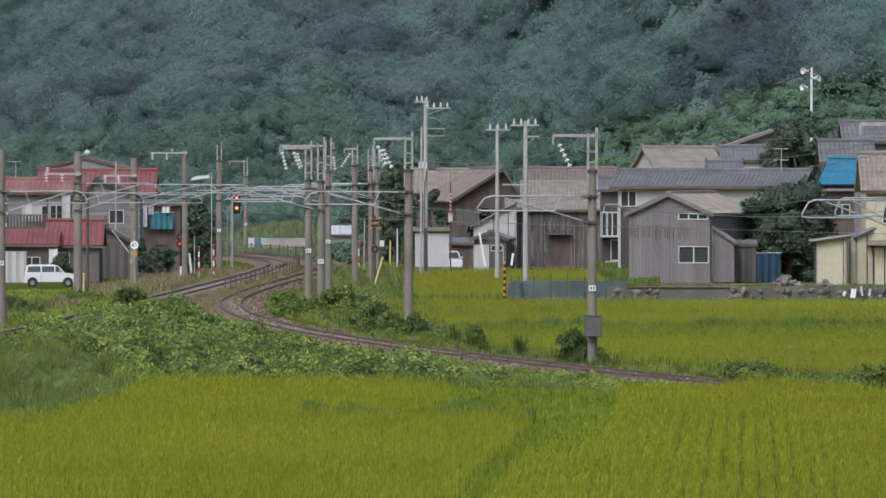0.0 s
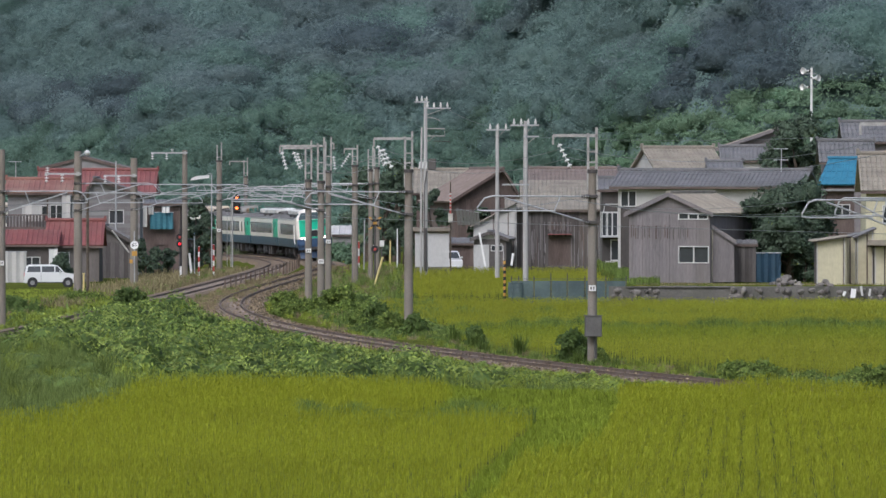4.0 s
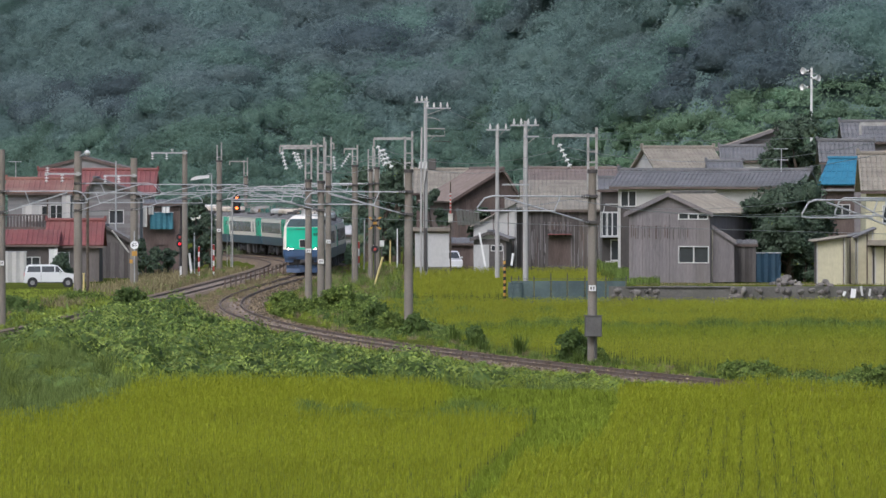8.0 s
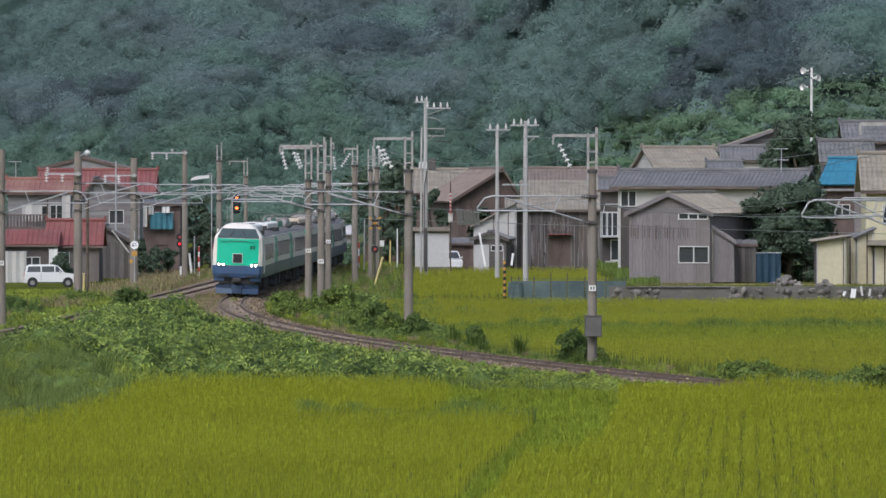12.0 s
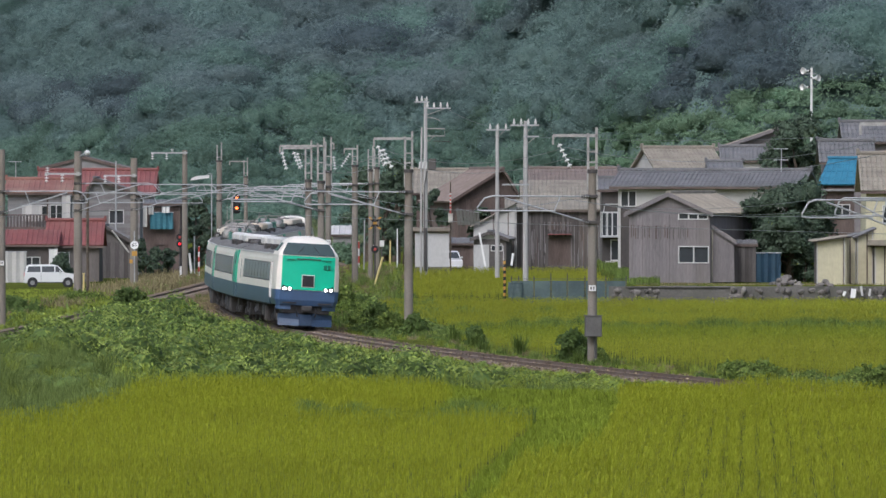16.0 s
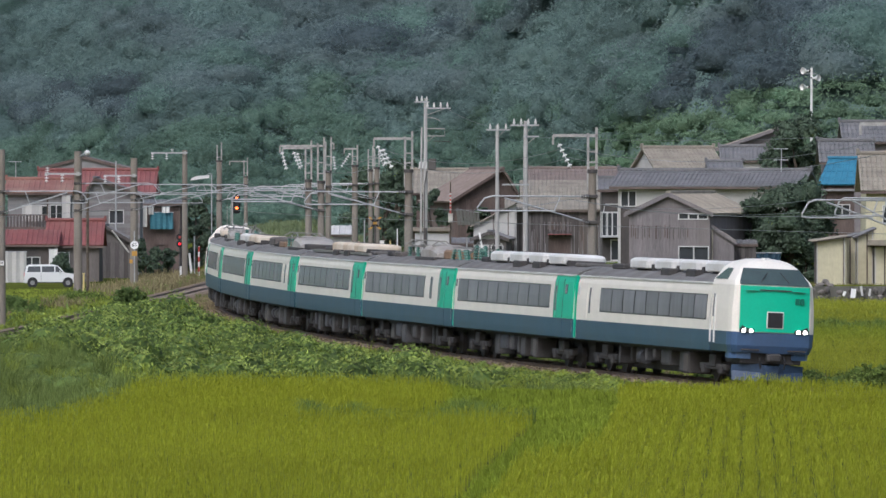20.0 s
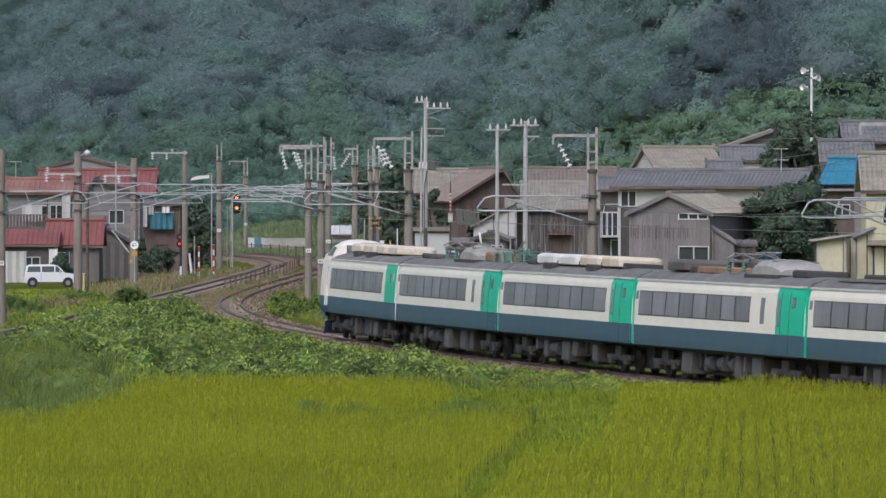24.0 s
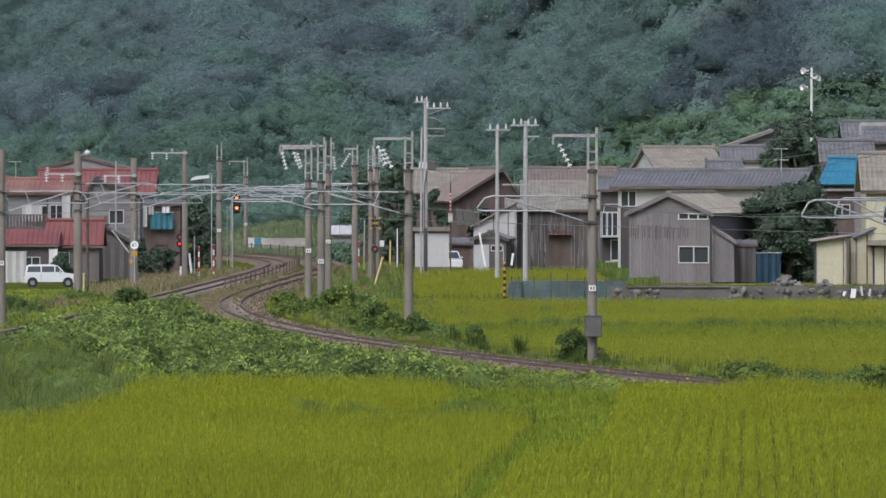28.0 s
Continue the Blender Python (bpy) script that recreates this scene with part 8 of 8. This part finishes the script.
# ---- vehicles ----
def small_van(x, y, z, yaw, label):
    """A small boxy car, 3.4 m long, nose towards its own +x."""
    c = thing("small_car", pose(x, y, z, 0, 0, yaw), label, "car")
    lower = [(-1.68, 0.28), (1.62, 0.28), (1.71, 0.5), (1.69, 0.80), (1.60, 0.88), (0.98, 0.95), (-1.66, 0.95), (-1.70, 0.6)]
    cabin = [(-1.66, 0.95), (1.0, 0.95), (0.55, 1.42), (0.2, 1.50), (-1.35, 1.50), (-1.58, 1.38)]
    part("body", Shape().prism(lower, "y", -0.72, 0.72), M_CARWHITE, c, "white painted body")
    part("cabin", Shape().loft([[(x, -0.70 + (zz - 0.95) * 0.16, zz) for x, zz in cabin], [(x, 0.70 - (zz - 0.95) * 0.16, zz) for x, zz in cabin]]), M_CARWHITE, c)
    for side in (-1, 1):
        for a, b, cc, d in ((-1.5, -0.62, -1.42, -0.62), (-0.54, 0.30, -0.54, 0.30), (0.36, 0.86, 0.36, 0.52)):
            yy = lambda zz: side * (0.705 - (zz - 0.95) * 0.16)
            part("side_window", Shape().loft([[(a, yy(1.0) + o * side, 1.0), (b, yy(1.0) + o * side, 1.0), (d, yy(1.38) + o * side, 1.38), (cc, yy(1.38) + o * side, 1.38)] for o in (-0.02, 0.006)]), M_GLASS, c)
        part("mirror", Shape().box(0.62, 0.72, side * 0.82 - 0.08, side * 0.82 + 0.08, 0.98, 1.1, 0.02), M_CARWHITE, c)
        part("headlight", Shape().box(1.52, 1.69, side * 0.52 - 0.12, side * 0.52 + 0.12, 0.62, 0.78, 0.03), M_PORCELAIN, c)
        part("tail_light", Shape().box(-1.71, -1.6, side * 0.62 - 0.08, side * 0.62 + 0.08, 0.7, 0.95, 0.02), M_RED, c)
        part("door_seam", Shape().box(-0.59, -0.57, side * 0.722 - 0.004, side * 0.722 + 0.004, 0.4, 0.95), M_SEAM, c)
        part("door_handle", Shape().box(-0.5, -0.36, side * 0.73 - 0.012, side * 0.73 + 0.012, 0.82, 0.86), M_FRAME, c)
        part("sill_trim", Shape().box(-0.85, 0.9, side * 0.723 - 0.005, side * 0.723 + 0.005, 0.28, 0.34), M_BLACK, c)
        for wx in (-1.15, 1.2):
            part("wheel_arch", Shape().tube((wx, side * 0.70, 0.31), (wx, side * 0.727, 0.31), 0.35, 18), M_BLACK, c)
            w = new("wheel")
            w.parent = c
            w.matrix_basis = pose(wx, side * 0.665, 0.29)
            part("tyre", Shape().tube((0, -0.08, 0), (0, 0.08, 0), 0.29, 18), M_BLACK, w)
            part("rim", Shape().tube((0, -0.09, 0), (0, 0.09, 0), 0.16, 14), M_STEEL_GREY, w)
    part("windscreen", Shape().loft([[(1.0, s * 0.62, 0.97), (0.57, s * 0.55, 1.41), (0.54, s * 0.55, 1.40), (0.96, s * 0.62, 0.97)] for s in (-1, 1)], 0), M_GLASS, c)
    part("rear_window", Shape().loft([[(-1.68, s * 0.55, 1.02), (-1.60, s * 0.52, 1.38), (-1.57, s * 0.52, 1.38), (-1.64, s * 0.55, 1.02)] for s in (-1, 1)], 0), M_GLASS, c)
    part("bumper", Shape().box(1.6, 1.74, -0.7, 0.7, 0.3, 0.5, 0.05), M_CARWHITE, c)
    part("bumper", Shape().box(-1.76, -1.62, -0.7, 0.7, 0.3, 0.5, 0.05), M_CARWHITE, c)
    return c


M_STEEL_GREY = material("grey_wheel_steel", (0.25, 0.25, 0.26), 0.5, 0.4, vary=0.1)
M_CARWHITE = material("white_car_paint", (0.70, 0.71, 0.72), 0.25, vary=0.03, scale=1.0)
small_van(-26.16, 493, -0.56, 4, "small white boxy car parked on the road")
small_van(0.42, 537, -0.12, -80, "white van parked between a hut and a shed")


# ---- loudspeaker mast ----
def speaker_mast(x, y, z0, z1):
    m = thing("loudspeaker_mast", pose(x, y, z0), "white steel public loudspeaker mast on the slope", "loudspeaker mast")
    h = z1 - z0
    part("pole", Shape().tube((0, 0, -1), (0, 0, h), 0.12, 10, 0.09), M_WHITE, m)
    part("cross_bar", Shape().box(-0.6, 0.3, -0.03, 0.03, h - 0.5, h - 0.42), M_GALV, m)
    part("cross_bar", Shape().box(-0.7, 0.2, -0.03, 0.03, h - 1.6, h - 1.52), M_GALV, m)
    for px, pz, dx in ((-0.35, h - 0.25, -1), (0.2, h - 0.8, 1), (-0.4, h - 1.5, -1)):
        s = new("horn")
        s.parent = m
        part("bell", Shape().tube((px, -0.1, pz), (px + dx * 0.35, -0.35, pz), 0.07, 12, 0.27, caps=False).tube((px - dx * 0.1, -0.05, pz), (px, -0.1, pz), 0.1, 10, 0.07), M_WHITE, s, "white horn loudspeaker")
        part("driver", Shape().tube((px - dx * 0.25, 0.02, pz), (px - dx * 0.08, -0.05, pz), 0.1, 10), M_EQUIP, s)
    part("control_box", Shape().box(-0.2, 0.2, -0.35, -0.1, 1.6, 2.1, 0.02), M_EQUIP, m)


speaker_mast(28.33, 570, 1.5, 15.13)


def road_lamp(x, y, z0, z1):
    l = thing("round_lamp", pose(x, y, z0), "round white lamp on a mast arm", "lamp")
    part("arm", Shape().path([(0, 0, z1 - z0 - 0.2), (0.3, -0.1, z1 - z0)], 0.03), M_GALV, l)
    part("globe", Shape().loft([[(0.45 + r * math.cos(a), -0.1 + r * math.sin(a), z1 - z0 + h) for a in [i * math.pi / 6 for i in range(12)]] for h, r in ((-0.15, 0.06), (-0.1, 0.14), (0, 0.18), (0.1, 0.14), (0.15, 0.06))]), M_PORCELAIN, l)


road_lamp(-20.81, 424.5, 7.55, 8.17)


def tv_aerial(x, y, z0, h):
    a = thing("television_aerial", pose(x, y, z0), "thin metal television aerial on a roof", "aerial")
    part("pole", Shape().tube((0, 0, -0.3), (0, 0, h), 0.03, 6), M_GALV, a)
    part("boom", Shape().tube((-0.5, 0, h), (0.4, 0, h), 0.02, 5), M_GALV, a)
    for i in range(5):
        part("element", Shape().tube((-0.45 + i * 0.2, -0.3, h), (-0.45 + i * 0.2, 0.3, h), 0.015, 4), M_GALV, a)


tv_aerial(21.55, 472, 7.26, 1.3)
tv_aerial(14.66, 545, 7.42, 1.5)
tv_aerial(21.46, 470.5, 7.25, 0.6)
tv_aerial(-30.14, 523, 6.92, 0.9)

# distant sheds and the far wall across the line
house("white_shed", "small white roofed shed beyond the crossing", mid_x(-9.56, -7.90), 640, 0.0, 1.561, 4, 1.69, 2.37, "x", M_SIDING, M_HUT, over=0.2, cat="shed", ridge_cap=False, rib=0.4)


M_BLOCK = material("pale_weathered_blocks", (0.40, 0.38, 0.35), 0.9, vary=0.2, scale=0.8, fine=6, stain=(0.22, 0.21, 0.18), stain_amount=0.6, stain_scale=0.5)


def far_wall():
    w = thing("block_wall", pose(0, 680, 0), "low grey block wall with a teal gate beyond the line", "wall")
    part("wall", Shape().box(-16.69, -12.39, 0, 0.3, -0.6, 0.98), M_BLOCK, w)
    part("gate", Shape().box(-17.31, -16.69, -0.02, 0.1, -0.6, 1.1), M_TEAL, w, "teal sheet gate")
    part("panel", Shape().box(-17.88, -17.31, -0.02, 0.1, -0.6, 1.1), M_HUT, w, "pale sheet panel")
    part("coping", Shape().box(-16.69, -12.39, -0.05, 0.35, 0.98, 1.06), M_BLOCK, w)


far_wall()


# ---- odds and ends along the wall ----
def rubble(x, y, z, n, spread, seed):
    r = random.Random(seed)
    p = thing("rubble_heap", pose(x, y, z), "heap of grey rubble and broken stones by the sheds", "rubble")
    for i in range(n):
        a, d = r.uniform(0, 6.28), r.uniform(0, spread)
        sz = r.uniform(0.08, 0.2)
        ring = [[(d * math.cos(a) + sz * q * math.cos(t) * r.uniform(0.8, 1.2), 0.5 * d * math.sin(a) + sz * q * math.sin(t), (spread - d) * 0.55 + h * sz) for t in (0, 1.05, 2.1, 3.14, 4.2, 5.25)] for h, q in ((-0.8, 0.6), (0, 1.0), (0.7, 0.6))]
        part("stone", Shape().loft(ring), M_STONE, p)


rubble(19.31, 416.6, 0.68, 46, 1.0, 3)
rubble(21.44, 416.2, 0.66, 18, 0.5, 4)


def leaning_board(x, y, z, w, h, tilt, mt, label):
    b = thing("leaning_board", pose(x, y, z, -12, tilt, 0), label, "board")
    part("board", Shape().box(-w / 2, w / 2, -0.02, 0.02, 0, h, 0.005), mt, b)
    part("batten", Shape().box(-w / 2, w / 2, -0.04, -0.02, h * 0.7, h * 0.78), mt, b)


leaning_board(22.93, 414.8, 0.01, 0.285, 0.538, 8, M_WHITE, "white board leaning on the old wall")
leaning_board(22.40, 414.8, 0.14, 0.158, 0.285, 25, M_WHITE, "small white board leaning on the old wall")
leaning_board(23.47, 414.8, 0.14, 0.127, 0.569, -8, M_PLASTER, "pale thin board leaning on the old wall")
leaning_board(23.85, 414.8, 0.14, 0.127, 0.411, 10, M_PLASTER, "pale thin board leaning on the old wall")
leaning_board(3.02, 528.5, 0.35, 0.13, 2.500, -10, M_WHITE, "white plank leaning on the field shed")
leaning_board(4.88, 528.5, 0.43, 0.161, 0.887, 8, M_WHITE, "short white plank leaning on the barn")


# ---- trees and shrubs ----
def tree(name, x, y, z, height, radius, mat, label, leaf=0.2, leaves=2600, low=0.25, clumps=12, cat="tree", wide=1.0):
    """Trunk, limbs, and a crown of many clumps of leaves with gaps between."""
    t = thing(name, pose(x, y, z), label, cat)
    r = random.Random(int(abs(x * 97 + y * 13)))
    part("trunk", Shape().tube((0, 0, -0.3), (0.05 * height * r.uniform(-1, 1), 0, height * (0.3 if cat == "shrub" else 0.55)), 0.045 * height + 0.03, 9, 0.02 * height + 0.02), M_BARK, t)
    pts, ways, cores = [], [], []
    for i in range(clumps):
        a = r.uniform(0, 2 * math.pi)
        h = height * (low + (0.95 - low) * (i + 0.5) / clumps)
        spread = radius * (1 - abs(2 * (h / height - low) / (1 - low) - 0.75) ** 2 * 0.45) * r.uniform(0.35, 0.85)
        c = Vector((spread * math.cos(a) * wide, spread * math.sin(a), h))
        if i % 3 == 0:
            part("limb", Shape().tube((0, 0, h * 0.55), tuple(c * 0.95), 0.018 * height + 0.01, 6, 0.008), M_BARK, t)
        rr = radius * (r.uniform(0.42, 0.6) if cat == "shrub" else r.uniform(0.3, 0.5))
        dense = 2.2 if cat == "shrub" else 1.0
        p, d = crown_points(np.array(c), rr, int(dense * leaves / clumps), 0.85, 0.75 if cat == "shrub" else 0.42)
        pts.append(p)
        ways.append(d)
        cores.append(np.array(c) + DOME_DIRS * rr * (0.62 if cat == "shrub" else 0.6) * np.array([1, 1, 0.85]))
    v, f = leaf_quads(np.concatenate(pts), leaf * (0.85 if cat == "shrub" else 1.0), 0.4, np.concatenate(ways) + np.array([0, -0.1, 0.35]), 0.6)
    pale_mix = (rng.random(len(f)) < (0.15 if mat is M_LEAF else 0.005)).astype(int)
    f = np.concatenate([f[:, [0, 1, 2]], f[:, [0, 2, 3]]])
    inner = (np.arange(clumps)[:, None, None] * len(DOME_DIRS) + DOME_FACES[None]).reshape(-1, 3) + len(v)
    ob = new("crown", soup("crown", np.concatenate([v] + cores), np.concatenate([f, inner]), [mat, M_LEAF_PALE], np.concatenate([pale_mix, pale_mix, np.zeros(len(inner), int)])))
    ob.parent = t
    return t


tree("village_tree", 20.06, 430, 0.7, 5.5, 2.5, M_LEAF_DARK, "dense dark green tree between the sheds", 0.1, 15000, 0.3, 44, wide=1.2)
# dark shrubs added to make up the shade under the tree
tree("village_shrub", 20.7, 434, 0.7, 2.6, 1.7, M_LEAF_DARK, "dark shrub in the shade of the tree between the sheds", 0.1, 2500, 0.05, 12, "shrub")
tree("village_shrub", 19.9, 431, 0.7, 2.3, 0.95, M_LEAF_DARK, "dark shrub beside the blue gate", 0.1, 2600, 0.05, 12, "shrub")
tree("village_shrub", 20.95, 429, 0.7, 2.4, 0.8, M_LEAF_DARK, "dark shrub against the yellow shed", 0.1, 2200, 0.05, 12, "shrub")
tree("village_tree", 17.76, 433, 0.7, 4.6, 1.6, M_LEAF_DARK, "dark green tree behind the lean-to shed", 0.1, 6500, 0.25, 20)
tree("village_tree", 21.27, 437, 0.7, 5.4, 1.5, M_LEAF, "sparse olive green tree beside the yellow shed", 0.1, 6000, 0.1, 22)
tree("slope_tree", 25.0, 520, 2.5, 8.2, 2.7, M_LEAF_DARK, "dark green tree behind the long roof", 0.12, 16000, 0.3, 26, wide=1.25)
tree("slope_tree", 26.5, 526, 2.5, 7.0, 1.6, M_LEAF_DARK, "dark green tree beside the blue roof", 0.12, 7500, 0.3, 12)
for px, d, h, r in ((356, 600, 4.4, 1.1), (372, 585, 2.8, 0.9), (347, 612, 5.4, 1.2), (366, 615, 5.6, 1.3)):
    tree("lineside_tree", (px - 784) / 13119 * d, d, -0.5, h, r, M_LEAF_DARK, "dark green tree beside the level crossing", 0.18, 1400, 0.15, 10)
for px, d, h, r in ((256, 545, 2.7, 0.75), (270, 548, 1.9, 0.7), (298, 557, 1.8, 0.7), (340, 566, 1.8, 0.7)):
    tree("garden_shrub", (px - 784) / 13119 * d, d, -0.55, h, r, M_LEAF_DARK, "dark green garden shrub in front of a house", 0.15, 1200, 0.1, 9, "shrub")
tree("palm_shrub", -25.50, 500, -0.6, 2.0, 0.8, M_LEAF_DARK, "spiky dark green garden shrub by the white car", 0.2, 700, 0.15, 8, "shrub")
tree("house_tree", -0.79, 548, -0.2, 6.2, 1.3, M_LEAF_DARK, "dark tree between the hut and the brown house", 0.17, 1800, 0.25, 12)
tree("house_tree", 2.57, 552, -0.2, 4.6, 1.2, M_LEAF_DARK, "dark green tree against the brown house", 0.17, 1500, 0.25, 10)
for px, d, h, r in ((680, 600, 7.5, 1.8), (700, 610, 8.5, 2.0), (650, 620, 8, 2.2), (720, 600, 8.5, 1.8), (740, 590, 7.5, 1.8)):
    tree("crossing_tree", (px - 784) / 13119 * d, d, -0.4, h, r, M_LEAF_DARK, "tall dark green tree beyond the level crossing", 0.16, 3400, 0.1, 14)

# shrubs by the tracks
for px, d, h, r in ((1008, 287, 1.3, 0.58), (1031, 288, 1.05, 0.52), (1058, 287.5, 0.6, 0.34), (843, 312, 0.9, 0.45), (668, 345, 1.3, 0.7), (690, 342, 1.0, 0.6), (508, 373, 0.6, 0.7), (535, 371, 0.7, 0.8), (500, 400, 0.9, 0.9), (560, 371, 0.6, 0.6), (74, 333, 0.35, 0.7), (106, 334, 0.35, 0.7), (18, 391, 0.8, 0.95), (46, 388, 0.65, 0.9), (135, 424, 0.55, 0.9), (160, 422, 0.5, 0.8), (225, 338, 1.6, 0.85), (250, 341, 1.4, 0.7), (600, 366, 1.1, 0.9), (640, 348, 0.9, 0.7), (735, 322, 1.0, 0.6)):
    tree("lineside_shrub", (px - 784) / 13119 * d, d, float(ground_z((px - 784) / 13119 * d, d)) + (0.0 if d > 300 else 0.08), h, r, M_LEAF_DEEP if px in (1008, 1031, 225, 18, 46, 735, 843, 668) else M_LEAF, "leafy green shrub beside the railway track", 0.07, 3200, 0.0, 18, "shrub")
for px, d, h, r in ((1300, 258, 0.85, 0.6), (1340, 257, 0.8, 0.7), (1375, 255, 0.7, 0.5), (1440, 252, 0.6, 0.5), (1535, 247, 0.95, 0.7), (1565, 246, 1.0, 0.6), (1515, 249, 0.7, 0.5)):
    tree("field_edge_shrub", (px - 784) / 13119 * d, d, -0.5, h, r, M_LEAF, "low leafy green shrub at the field edge", 0.065, 2400, 0.0, 12, "shrub")
for px, d, h, r in ((600, 600, 1.5, 1.2), (622, 596, 1.4, 1.0), (585, 604, 1.3, 1.0)):
    tree("crossing_shrub", (px - 784) / 13119 * d, d, -0.4, h, r, M_SLOPE, "rounded green shrub beyond the level crossing", 0.14, 1200, 0.05, 10, "shrub")


# ---- sleepers of the nearer stretches ----
sleeper_mesh = Shape().box(-1.0, 1.0, -0.11, 0.11, -0.06, 0.045, 0.02).mesh("sleeper", M_SLEEPER)
sleepers(main_track, main_points(8, 180, 0.62), sleeper_mesh)
sleepers(second_track, second_points(395, 560, 0.62), sleeper_mesh)


motions()
